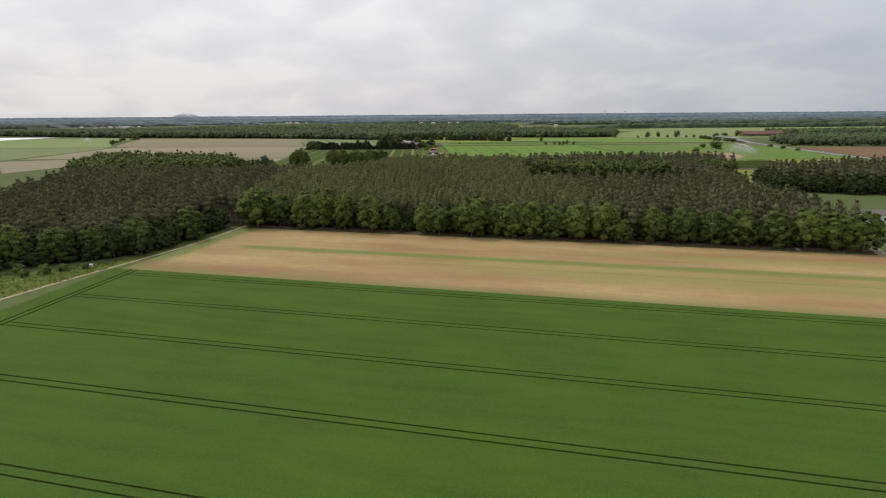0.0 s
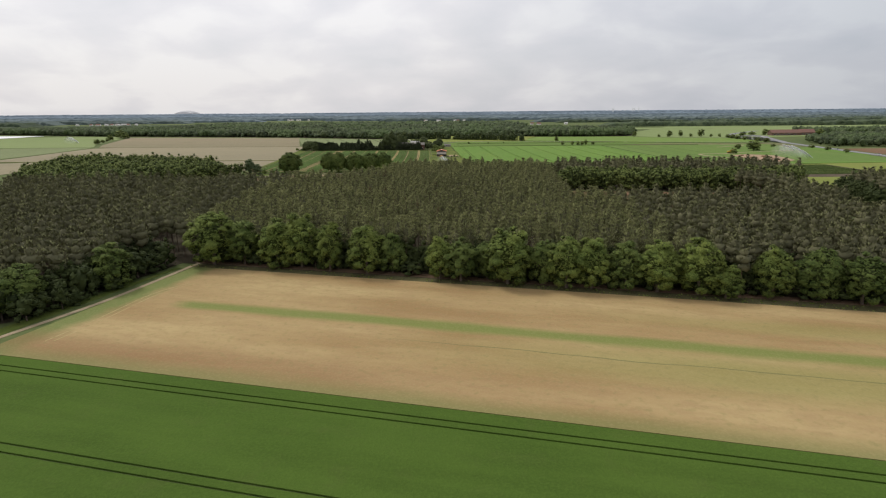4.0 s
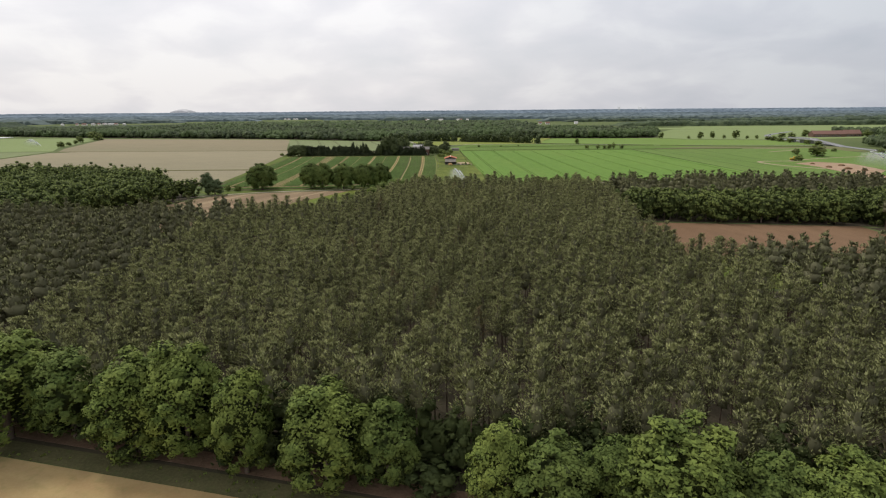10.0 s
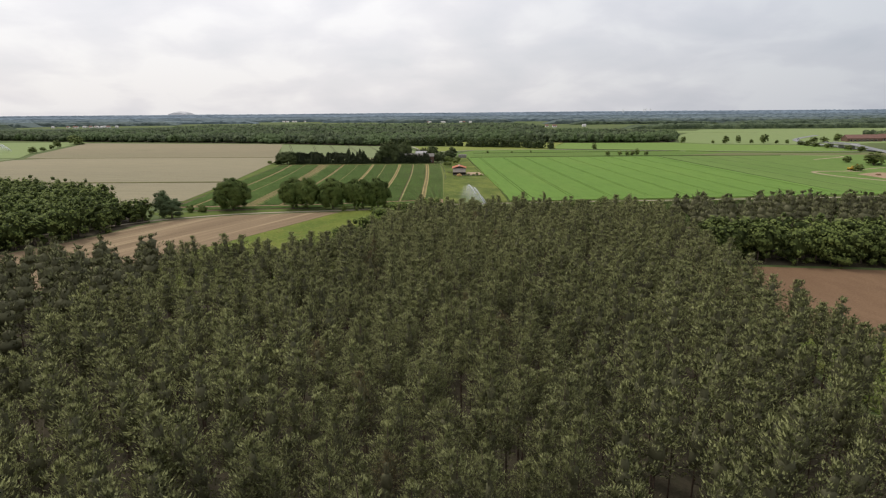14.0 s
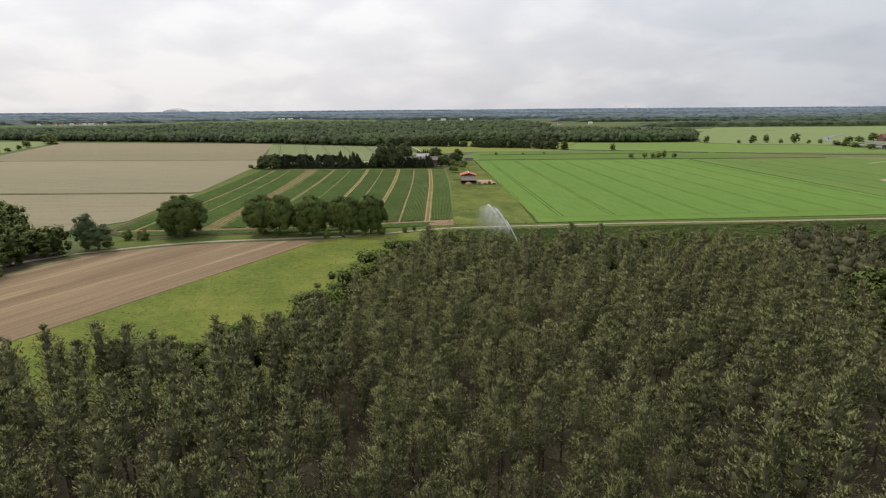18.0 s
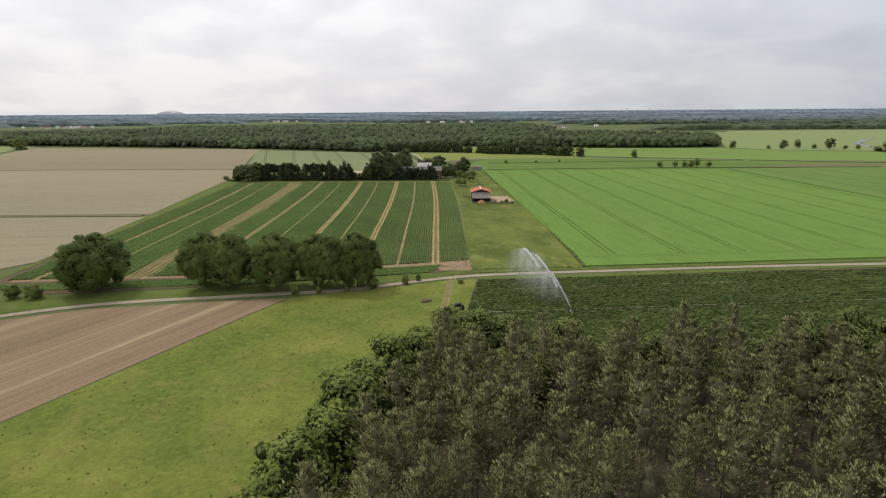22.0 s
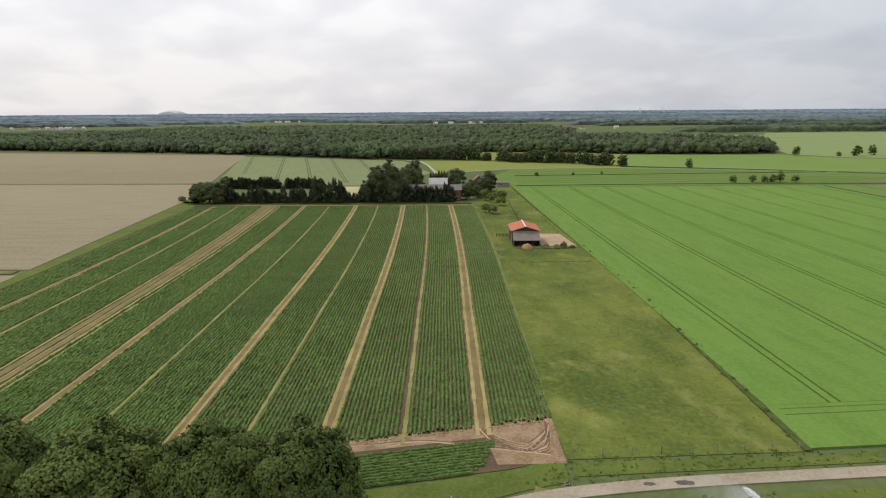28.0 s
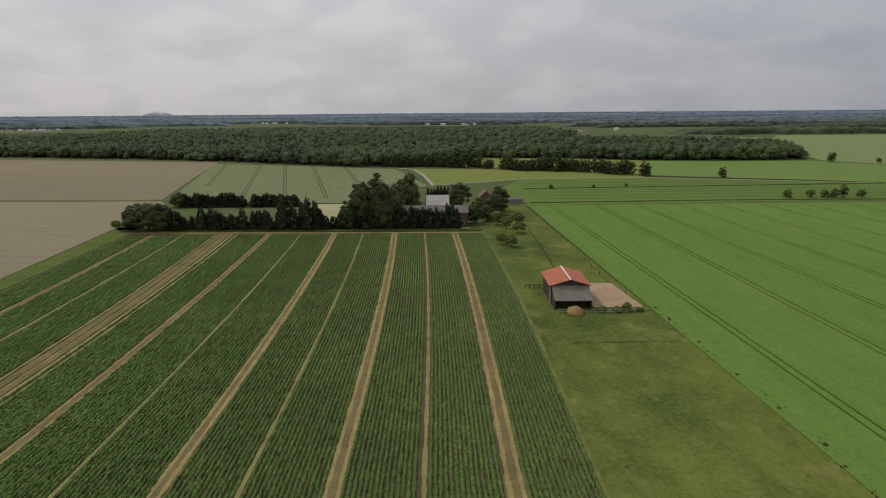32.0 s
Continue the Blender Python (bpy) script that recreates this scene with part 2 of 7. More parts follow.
M_PINE = leaf_mat("pine_needles", (0.282, 0.294, 0.132), (0.342, 0.354, 0.154), (0.415, 0.432, 0.178), 0.65, 0.28)
M_PINE_FAR = leaf_mat("pine_needles_far", (0.162, 0.168, 0.082), (0.204, 0.210, 0.097), (0.258, 0.266, 0.115), 0.6, 0.15)
M_OAK = leaf_mat("oak_leaves", (0.066, 0.098, 0.024), (0.184, 0.242, 0.055), (0.268, 0.308, 0.070), 0.5, 0.14)
M_OAK_DARK = leaf_mat("dark_oak_leaves", (0.088, 0.122, 0.034), (0.180, 0.222, 0.060), (0.225, 0.255, 0.070), 0.5, 0.14)
M_LANE_OAK = leaf_mat("old_oak_leaves", (0.054, 0.088, 0.022), (0.140, 0.186, 0.046), (0.186, 0.226, 0.058), 0.6, 0.18)
# dark leaf colour that paints the shade under edge trees and inside old oaks
M_SHADE_LEAF = leaf_mat("leaves_darkened_for_shade", (0.036, 0.050, 0.018), (0.066, 0.086, 0.028), (0.085, 0.105, 0.034), 0.5, 0.15)
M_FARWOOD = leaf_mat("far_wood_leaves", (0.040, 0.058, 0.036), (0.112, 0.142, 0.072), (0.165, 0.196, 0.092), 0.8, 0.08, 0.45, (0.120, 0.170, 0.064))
M_SPRUCE = leaf_mat("spruce_needles", (0.058, 0.075, 0.042), (0.110, 0.132, 0.070), (0.135, 0.156, 0.078), 0.5, 0.15)
M_WILLOW = leaf_mat("silver_green_leaves", (0.075, 0.105, 0.045), (0.125, 0.165, 0.075), (0.14, 0.17, 0.08), 0.4, 0.25)
# brownish inner twigs, darkened further to paint shade inside and under the boughs
M_INNER_PINE = leaf_mat("shaded_inner_pine_foliage", (0.140, 0.138, 0.080), (0.182, 0.176, 0.100), (0.210, 0.204, 0.108), 0.65, 0.28)
# darker than the outer leaves: the shade inside crowns is put into this colour
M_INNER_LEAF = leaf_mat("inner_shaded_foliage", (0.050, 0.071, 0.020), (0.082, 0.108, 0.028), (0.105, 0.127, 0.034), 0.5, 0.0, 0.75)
M_BARK = plain_mat("grey_brown_bark", (0.14, 0.105, 0.08), 0.95, 0, 0.4, 1.2)
M_BARK_PINE = plain_mat("reddish_pine_bark", (0.15, 0.105, 0.078), 0.95, 0, 0.4, 1.2)
M_DEADWOOD = plain_mat("bleached_dead_wood", (0.42, 0.40, 0.37), 0.9, 0, 0.3, 1.2)


# ---------------------------------------------------------------- mesh helpers
def tri_mesh(name, v, t, material, inner=None, inner_faces=None, normals=None):
    """A mesh from arrays of corners and triangles; some faces may take an inner material."""
    v, t = np.asarray(v, np.float32), np.asarray(t, np.int32)
    me = bpy.data.meshes.new(name)
    me.vertices.add(len(v))
    me.vertices.foreach_set("co", v.ravel())
    me.loops.add(t.size)
    me.loops.foreach_set("vertex_index", t.ravel())
    me.polygons.add(len(t))
    me.polygons.foreach_set("loop_start", np.arange(len(t), dtype=np.int32) * t.shape[1])
    me.update(calc_edges=True)
    me.materials.append(material)
    if inner is not None:
        me.materials.append(inner)
        me.polygons.foreach_set("material_index", inner_faces.astype(np.int32))
    if normals is not None:
        me.normals_split_custom_set_from_vertices(np.asarray(normals, np.float32))
    return me


def joined(chunks):
    """Several (corners, triangles) as one."""
    vs, ts, n = [], [], 0
    for c in chunks:
        vs.append(c[0]); ts.append(np.asarray(c[1]) + n); n += len(c[0])
    if len(chunks[0]) == 3:
        return np.concatenate(vs), np.concatenate(ts), np.concatenate([c[2] for c in chunks])
    return np.concatenate(vs), np.concatenate(ts)


def spread(v, t, spots, n=None):
    """Copies of a mesh at rows of x, y, z, turn, width, height, as one mesh."""
    s = np.asarray(spots, float)
    c, d = np.cos(s[:, 3])[:, None], np.sin(s[:, 3])[:, None]
    x = (v[None, :, 0] * c - v[None, :, 1] * d) * s[:, 4:5] + s[:, 0:1]
    y = (v[None, :, 0] * d + v[None, :, 1] * c) * s[:, 4:5] + s[:, 1:2]
    z = v[None, :, 2] * s[:, 5:6] + s[:, 2:3]
    tt = t[None] + (np.arange(len(s)) * len(v))[:, None, None]
    out = np.stack([x, y, z], -1).reshape(-1, 3), tt.reshape(-1, t.shape[1])
    if n is None:
        return out
    m = np.stack([n[None, :, 0] * c - n[None, :, 1] * d, n[None, :, 0] * d + n[None, :, 1] * c, np.broadcast_to(n[None, :, 2], x.shape)], -1)
    return *out, m.reshape(-1, 3)


def part(name, me, parent=None, label="", at=None):
    """One mesh object, from a mesh or a bmesh with its material, under a thing."""
    ob = new(name, me)
    if parent is not None:
        ob.parent = parent
    if at is not None:
        ob.matrix_basis = at
    if label:
        ob["label"] = label
    return ob


def bm_mesh(name, bm, material, smooth=False):
    me = bpy.data.meshes.new(name)
    bmesh.ops.recalc_face_normals(bm, faces=bm.faces)
    bm.to_mesh(me)
    bm.free()
    me.materials.append(material)
    if smooth:
        me.polygons.foreach_set("use_smooth", [True] * len(me.polygons))
    return me


def slab_mesh(name, polys, z0, z1, material):
    """Upright-sided slabs over outlines in plan."""
    bm = bmesh.new()
    for p in polys:
        lo, hi = [bm.verts.new((x, y, z0)) for x, y in p], [bm.verts.new((x, y, z1)) for x, y in p]
        bm.faces.new(hi)
        n = len(p)
        for i in range(n):
            bm.faces.new((lo[i], lo[(i + 1) % n], hi[(i + 1) % n], hi[i]))
    return bm_mesh(name, bm, material)


def ribbon_poly(points, width):
    """The outline of a strip along a line in plan."""
    p = [Vector(q) for q in points]
    left, right = [], []
    for i, q in enumerate(p):
        d = (p[min(i + 1, len(p) - 1)] - p[max(i - 1, 0)]).normalized()
        w = width[i] if isinstance(width, (list, tuple)) else width
        nrm = Vector((-d.y, d.x)) * w / 2
        left.append(q + nrm); right.append(q - nrm)
    return left, right


def ribbon_mesh(name, lines, z0, z1, material):
    """Low strips (tracks, lanes) of quads along lines in plan: rows of (points, width)."""
    bm = bmesh.new()
    for points, width in lines:
        l, r = ribbon_poly(points, width)
        vl = [(bm.verts.new((a.x, a.y, z0)), bm.verts.new((a.x, a.y, z1)), bm.verts.new((b.x, b.y, z1)), bm.verts.new((b.x, b.y, z0))) for a, b in zip(l, r)]
        for a, b in zip(vl, vl[1:]):
            for i in range(3):
                bm.faces.new((a[i], b[i], b[i + 1], a[i + 1]))
        bm.faces.new(vl[0]); bm.faces.new(vl[-1])
    return bm_mesh(name, bm, material)


def smooth_line(points, step=4.0):
    """A Catmull-Rom line through points in plan."""
    p = [Vector(q) for q in points]
    p = [p[0] * 2 - p[1]] + p + [p[-1] * 2 - p[-2]]
    out = []
    for a, b, c, d in zip(p, p[1:], p[2:], p[3:]):
        n = max(1, int((c - b).length / step))
        for i in range(n):
            t = i / n
            out.append(0.5 * (2 * b + (c - a) * t + (2 * a - 5 * b + 4 * c - d) * t * t + (3 * b - a - 3 * c + d) * t ** 3))
    return out + [p[-2]]


def structure(name, me, label, category):
    return tagged(new(name, me), label, category, kind="structure")


def inside(poly, x, y):
    """Which of the points lie in an outline."""
    x, y = np.asarray(x), np.asarray(y)
    r = np.zeros(x.shape, bool)
    n = len(poly)
    for i in range(n):
        (x0, y0), (x1, y1) = poly[i], poly[(i + 1) % n]
        cut = (y0 > y) != (y1 > y)
        r ^= cut & (x < (x1 - x0) * (y - y0) / ((y1 - y0) or 1e-9) + x0)
    return r


# ---------------------------------------------------------------- ground and fields
rng = np.random.default_rng(7)
structure("ground", tri_mesh("ground", [(-4900, -900, 0), (4900, -900, 0), (4900, 4900, 0), (-4900, 4900, 0)], [(0, 1, 2), (0, 2, 3)], M_GROUND),
          "flat grassy farmland reaching to the horizon", "ground")


def south(q, x):
    """A point on the line parallel to the wood's southern edge, q metres along y at x = 0."""
    return (x, q - 0.235 * x)


# green wheat with wheel tracks left bare
TRAMS = [7.0, 31.0, 55.3, 78.9, 102.8, 125.1, 147.3]
edges = [-60.0]
for c in TRAMS:
    edges += [c - 1.22, c - 0.78, c + 0.78, c + 1.22]
edges.append(152.0)
wheat = []
for a, b in zip(edges[::2], edges[1::2]):
    for x0, x1 in ((-99.3, -20), (-20, 60), (60, 320)):
        wheat.append([south(a, x0 if x0 > -99 else x0 - 0.14 * (150 - a)), south(a, x1), south(b, x1), south(b, x0 if x0 > -99 else x0 - 0.14 * (150 - b))])
w0 = lambda q, d: (-99.3 - 0.14 * (150 - q) - d, q + 0.235 * (99.3 + 0.14 * (150 - q) + d))
for d0, d1 in ((0.6, 2.0), (2.6, 9.0)):
    wheat.append([w0(-60, d1), w0(-60, d0), w0(152, d0), w0(152, d1)])
structure("wheat_field", slab_mesh("wheat_field", wheat, 0.0, 0.27, M_WHEAT), "dense green wheat with paired wheel tracks", "field")


def stubble_mat():
    k = Mat("bleached_cover_crop")
    sep = k.nd("ShaderNodeSeparateXYZ")
    k.lk(k.geo.outputs["Position"], sep.inputs[0])
    X, Y = sep.outputs[0], sep.outputs[1]
    q = k.math("ADD", Y, k.math("MULTIPLY", X, 0.235))
    streak = k.noise(0.45, 5, (0.35, 1, 1), ROW)
    broad = k.noise(0.06, 4, (0.22, 1, 1), ROW)
    fine = k.noise(2.2, 5)
    col = k.mix(k.remap(broad, 0.36, 0.64), (0.285, 0.182, 0.076), (0.42, 0.312, 0.146))
    col = k.mix(k.remap(streak, 0.42, 0.70, 0, 0.5), col, (0.30, 0.195, 0.095))
    qn = k.math("ADD", q, k.math("MULTIPLY", k.math("SUBTRACT", k.noise(0.12, 4, (0.3, 1, 1), ROW), 0.5), 3.5))

    def band(mid, half, soft, amount):
        d = k.math("ABSOLUTE", k.math("SUBTRACT", qn, mid))
        return k.remap(d, half, half + soft, amount, 0.0)

    green = (0.160, 0.195, 0.046)
    west = k.remap(X, -80, -74)
    col = k.mix(k.math("MULTIPLY", band(189.6, 1.3, 2.8, 0.92), west), col, green)
    east = k.remap(X, -25, 45)
    col = k.mix(k.math("MULTIPLY", band(177.5, 4.0, 8, 0.6), east), col, (0.24, 0.235, 0.07))
    col = k.mix(k.math("MULTIPLY", band(205, 1.5, 5, 0.45), k.remap(X, 20, 70)), col, (0.24, 0.235, 0.07))
    # greener rim by the western path
    rim = k.math("SUBTRACT", X, k.math("ADD", k.math("MULTIPLY", k.math("SUBTRACT", Y, 178.0), 0.26), -108.5))
    rim = k.math("ADD", rim, k.math("MULTIPLY", k.math("SUBTRACT", k.noise(0.18, 4), 0.5), 6.0))
    col = k.mix(k.remap(rim, 7.5, 12.5, 0.9, 0.0), col, (0.140, 0.185, 0.050))
    col = k.mix(k.math("MULTIPLY", band(158, 3.5, 7, 0.55), k.remap(X, 45, -25)), col, (0.235, 0.132, 0.060))
    col = k.mix(band(152.5, 1.0, 5.0, 0.7), col, (0.175, 0.185, 0.06))
    col = k.mix(k.math("MULTIPLY", band(179.5, 0.12, 0.2, 0.7), k.remap(X, -25, 0)), col, (0.13, 0.14, 0.05))
    col = k.mix(k.remap(fine, 0.45, 0.75, 0, 0.16), col, (0.50, 0.39, 0.21))
    col = k.mix(k.remap(k.noise(0.7, 4), 0.52, 0.74, 0, 0.45), col, (0.21, 0.19, 0.07))
    k.bump(fine, 0.3, 0.15)
    return k.done(col)


structure("stubble_field", slab_mesh("stubble_field", [[south(152.4, -105.4), south(152.4, 20), south(152.4, 170), south(222.5, 150), south(223.0, 20), (-89.2, 243.8)]], 0.0, 0.16, stubble_mat()),
          "bleached straw-coloured cover crop with green strips", "field")
structure("verge_south", slab_mesh("verge", [[(-121.5, 147), (-110.5, 178), (-93.5, 243), (-95, 243), (-113, 186), (-128, 170), (-150, 168), (-150, 140)],
                                             [(-160, -60), (-136, -60), (-122, 145.5), (-150, 138.5)]], 0.0, 0.06, M_VERGE), "rough grass verge by the wood", "verge")
structure("stubble_ruts", ribbon_mesh("stubble_ruts", [(smooth_line([(-95.5 + o, 183), (-92.3 + o, 196), (-91 + o, 204), (-88.6 + o, 216), (-83 + o, 226)], 3), 0.28) for o in (0, 1.9)], 0, 0.166, field_mat("flattened_straw", (0.36, 0.29, 0.13), (0.42, 0.34, 0.17), (0.20, 0.21, 0.06), big=0.2, patch=0.8)), "flattened straw wheel ruts on the field rim", "path")
# the wood's shade on this verge is painted as a darker, browner grass colour
structure("shaded_verge", slab_mesh("shaded_verge", [[south(223.2, -91), south(222.8, 150), south(228.0, 150), south(226.8, -91)]], 0.0, 0.06, field_mat("verge_grass_painted_shade", (0.085, 0.082, 0.038), (0.125, 0.115, 0.055), (0.085, 0.11, 0.035), big=0.2, patch=0.7)), "grass verge at the wood's edge, shade painted into its brown colour", "verge")
structure("path_west", ribbon_mesh("path_west", [(smooth_line([(-123, 142), (-115, 166), (-107.6, 185), (-98.0, 212), (-91.4, 241.5), (-89.5, 252)]), 1.5)], 0, 0.09, M_PATHSOIL), "pale sandy footpath beside the wood", "path")
structure("path_wood", ribbon_mesh("path_wood", [([south(229.5, x) for x in range(-91, 150, 12)], 3.4)], 0, 0.09, field_mat("woodland_track_soil", (0.15, 0.095, 0.062), (0.21, 0.14, 0.09), (0.09, 0.09, 0.04), big=0.3)), "bare earth track under the trees", "path")
structure("lane_east", ribbon_mesh("lane_east", [(smooth_line([(140, 160), (148, 186), (157, 212), (172, 250), (186, 300)]), 4.0)], 0, 0.08, M_ROAD), "pale gravel lane round the wood's end", "road")

FOREST_A = [(-95.5, 249), (-40, 236.5), (20, 222.5), (80, 208), (148, 192), (150, 215), (150, 262), (163, 316), (60, 319), (47, 322), (47, 349), (54, 395), (56, 420), (110, 413), (190, 398), (222, 440), (208, 474), (110, 470), (-34, 471), (-40, 458), (-46, 436), (-53, 412), (-60, 394), (-95, 391), (-152, 385), (-256, 392), (-219, 270), (-203, 197), (-146, 177), (-112, 195)]
FOREST_B = [(-163, 497), (-168.5, 472), (-179, 448), (-196, 420), (-230, 394), (-262, 396), (-316, 480), (-340, 556), (-320, 580), (-250, 560)]
FOREST_C = [(208, 354), (240, 333), (330, 330), (330, 420), (262, 402), (215, 392)]
structure("forest_floor", slab_mesh("forest_floor", [FOREST_A, FOREST_B, FOREST_C, [(155.5, 318), (168, 318), (173, 398), (157, 402)]], 0, 0.05, M_FLOOR), "dark needle-covered forest floor", "forest floor")
structure("clearing_soil", slab_mesh("clearing_soil", [[(51, 358.9), (57, 358), (153, 343), (155, 404), (56, 417), (54, 395)]], 0, 0.10, M_SOIL_RED), "bare reddish brown soil in a clearing", "field")
structure("clearing_grass", slab_mesh("clearing_grass", [[(49, 322), (153, 317), (153, 342.6), (57, 357.6), (49, 358.5)]], 0, 0.10, M_MEADOW), "bright green grass strip in a clearing", "field")

# middle distance
structure("brown_field", slab_mesh("brown_field", [[(-78.5, 520.5), (-94, 518.5), (-128, 512.5), (-155, 500), (-162, 490), (-167.5, 470), (-178, 446), (-195, 418), (-229, 391), (-150, 391), (-140, 391)]], 0, 0.08, M_SOIL), "bare brown field with sandy streaks", "field")
structure("meadow", slab_mesh("meadow", [[(-77.8, 520.5), (-139, 391.6), (-60, 394.5), (-53, 412.5), (-46, 436.5), (-40, 458.5), (-34, 471.5), (-34, 496), (-30, 506), (-25.5, 537.5), (-34, 536.5), (-50, 530), (-66, 525)]], 0, 0.12, M_MEADOW), "bright green unmown meadow with yellow patches", "meadow")
LANE = smooth_line([(-215, 452), (-186, 474), (-168, 494), (-154.5, 503.5), (-128, 515.8), (-94, 522.2), (-65, 527.4), (-49, 533.3), (-33, 539.6), (-15, 543.0), (15, 546.0), (60, 550.0), (108, 552.8), (153, 556), (260, 566), (330, 590)])
structure("lane", ribbon_mesh("lane", [(LANE, 2.35)], 0, 0.17, M_ROAD), "pale concrete farm lane", "road")
structure("dirt_track", ribbon_mesh("dirt_track", [(smooth_line([(-31, 542), (-33.4, 534.5), (-34.9, 516), (-36.4, 504), (-38.2, 496), (-40.5, 489), (-43, 477)], 2), 1.9)], 0, 0.15, field_mat("grassy_dirt_track", (0.180, 0.150, 0.058), (0.215, 0.185, 0.072), (0.15, 0.180, 0.042), big=0.25, patch=1.0)), "worn brown dirt track", "path")
structure("dirt_ruts", ribbon_mesh("dirt_ruts", [(smooth_line([(-31.5 + o, 541), (-33.4 + o, 534.5), (-34.9 + o, 516), (-36.4 + o, 504), (-38.2 + o, 496), (-40.5 + o, 489), (-43 + o, 477)], 2), w) for o, w in ((-0.75, 0.22), (0.75, 0.36))], 0, 0.155, field_mat("worn_brown_rut", (0.215, 0.165, 0.085), (0.28, 0.22, 0.12), (0.17, 0.16, 0.06), big=0.3, fine=2.0, patch=0.9)), "worn wheel ruts of a dirt track", "path")
structure("lane_verge", slab_mesh("lane_verge", [[(-160, 504), (-128, 517.6), (-94, 524), (-65, 529.2), (-49, 535.2), (-34, 541.3), (-27, 543.5), (-27, 549), (-36, 545.6), (-58, 540.5), (-100, 531), (-150, 523), (-175, 520)],
                                                 [(-24.9, 539.5), (0, 541.0), (60, 548), (320, 571), (320, 568), (60, 545.2), (0, 538.6), (-24.9, 537.5)],
                                                 [(-26, 544.6), (0, 546.8), (60, 552), (320, 575.5), (320, 579), (60, 555), (11, 550.0), (-26, 548)]], 0, 0.11, M_VERGE), "grassy roadside verge", "verge")

# tan cereal fields in the west, with a grass balk between them
structure("tan_field_south", slab_mesh("tan_field", [[(-176, 560), (-182.6, 645), (-420, 645), (-490, 621), (-384, 490), (-362, 572), (-330, 590), (-250, 564), (-200, 525)]], 0, 0.25, M_TAN), "pale tan ripening cereal field", "field")
structure("tan_field_middle", slab_mesh("tan_field", [[(-183.6, 652), (-198.6, 790), (-208.2, 860), (-217, 873), (-480, 879), (-505, 860), (-492, 724), (-487, 652)]], 0, 0.25, M_TAN), "pale tan ripening cereal field", "field")
structure("tan_field_north", slab_mesh("tan_field", [[(-219.5, 879), (-247.5, 985), (-286.5, 1138), (-655, 1212), (-630, 1180), (-540, 943), (-509, 885)]], 0, 0.25, M_TAN2), "greenish tan ripening cereal field", "field")
structure("balk", ribbon_mesh("balk", [([(-186, 648.5), (-300, 649), (-490, 649)], 3.5), ([(-222, 876), (-350, 878), (-508, 882)], 3.5)], 0, 0.35, field_mat("dry_balk_grass", (0.12, 0.125, 0.05), (0.19, 0.17, 0.08), None, big=0.2)), "dry grass balk between fields", "verge")
structure("green_field_west", slab_mesh("green_field", [[(-515, 882), (-700, 875), (-900, 700), (-700, 560), (-497, 640), (-500, 740)]], 0, 0.3, M_GREYCROP), "greyish green crop field", "field")
structure("pale_field_west", slab_mesh("pale_field", [[(-520, 890), (-700, 884), (-1100, 1000), (-1100, 1260), (-660, 1240), (-645, 1190), (-560, 960)]], 0, 0.3, M_PALE), "pale green crop field", "field")
structure("fleece_field", slab_mesh("fleece", [[(-900, 1130), (-1150, 1130), (-1200, 1300), (-880, 1300)]], 0.3, 0.9, M_FLEECE), "field covered with white fleece", "fleece")

# the east
def tram_field(name, west, east, south_y, north_y, tracks, material, label, h, lean, gap=0.55, gauge=1.0):
    """A crop with straight wheel tracks that run north: x of a track at south_y, all leaning alike."""
    xs = [west]
    for t in tracks:
        xs += [t - gauge - gap / 2, t - gauge + gap / 2, t + gauge - gap / 2, t + gauge + gap / 2]
    xs.append(east)
    polys = []
    for a, b in zip(xs[::2], xs[1::2]):
        sa, sb = south_y(a), south_y(b)
        polys.append([(a, sa), (b, sb), (b + lean, north_y(b)), (a + lean, north_y(a))])
    return structure(name, slab_mesh(name, polys, 0, h, material), label, "field")


tram_field("barley_field", 10.8, 212, lambda x: 564.2 + 0.09 * (x - 10), lambda x: 848 + 0.02 * x, [23.4, 48.3, 70.5, 93, 115.5, 138, 160.5, 183, 205.5], M_BARLEY, "bright green barley with wheel tracks", 0.36, -15.6)
structure("green_field_beyond", slab_mesh("green_field_beyond", [[(212.6, 582.8), (420, 601.2), (420, 855), (199, 851.8)]], 0, 0.34, field_mat("duller_green_crop", (0.120, 0.190, 0.045), (0.140, 0.208, 0.052), (0.16, 0.205, 0.06), big=0.01, turn=0.05, stretch=(1, 0.2, 1))), "slightly duller green crop beyond the barley", "field")
structure("crop_boundary", ribbon_mesh("crop_boundary", [([(212.4 + d, 583.5 + 0.09 * d), (205.6 + d, 725), (198.8 + d, 851)], 0.9) for d in (0, 21, 45, 70)], 0, 0.37, field_mat("shaded_boundary_grass", (0.07, 0.105, 0.035), (0.09, 0.125, 0.04), None)), "dark grassy lines between green crops", "verge")
structure("barley_headland", slab_mesh("barley_headland", [[(10.8, 551.5), (420, 588), (420, 601.0), (10.7, 564.2)]], 0, 0.355, M_BARLEY), "bright green barley headland", "field")
# dark strips laid on the crop; their colour paints the shade in wheel tracks
structure("headland_tracks", ribbon_mesh("headland_tracks", [([(12.5, 561.2 + o), (60, 565.5 + o), (210, 579.2 + o)], 0.32) for o in (0, 1.9)], 0, 0.361, field_mat("shaded_barley_track", (0.075, 0.125, 0.028), (0.095, 0.150, 0.034), None)), "wheel tracks along the barley headland", "path")
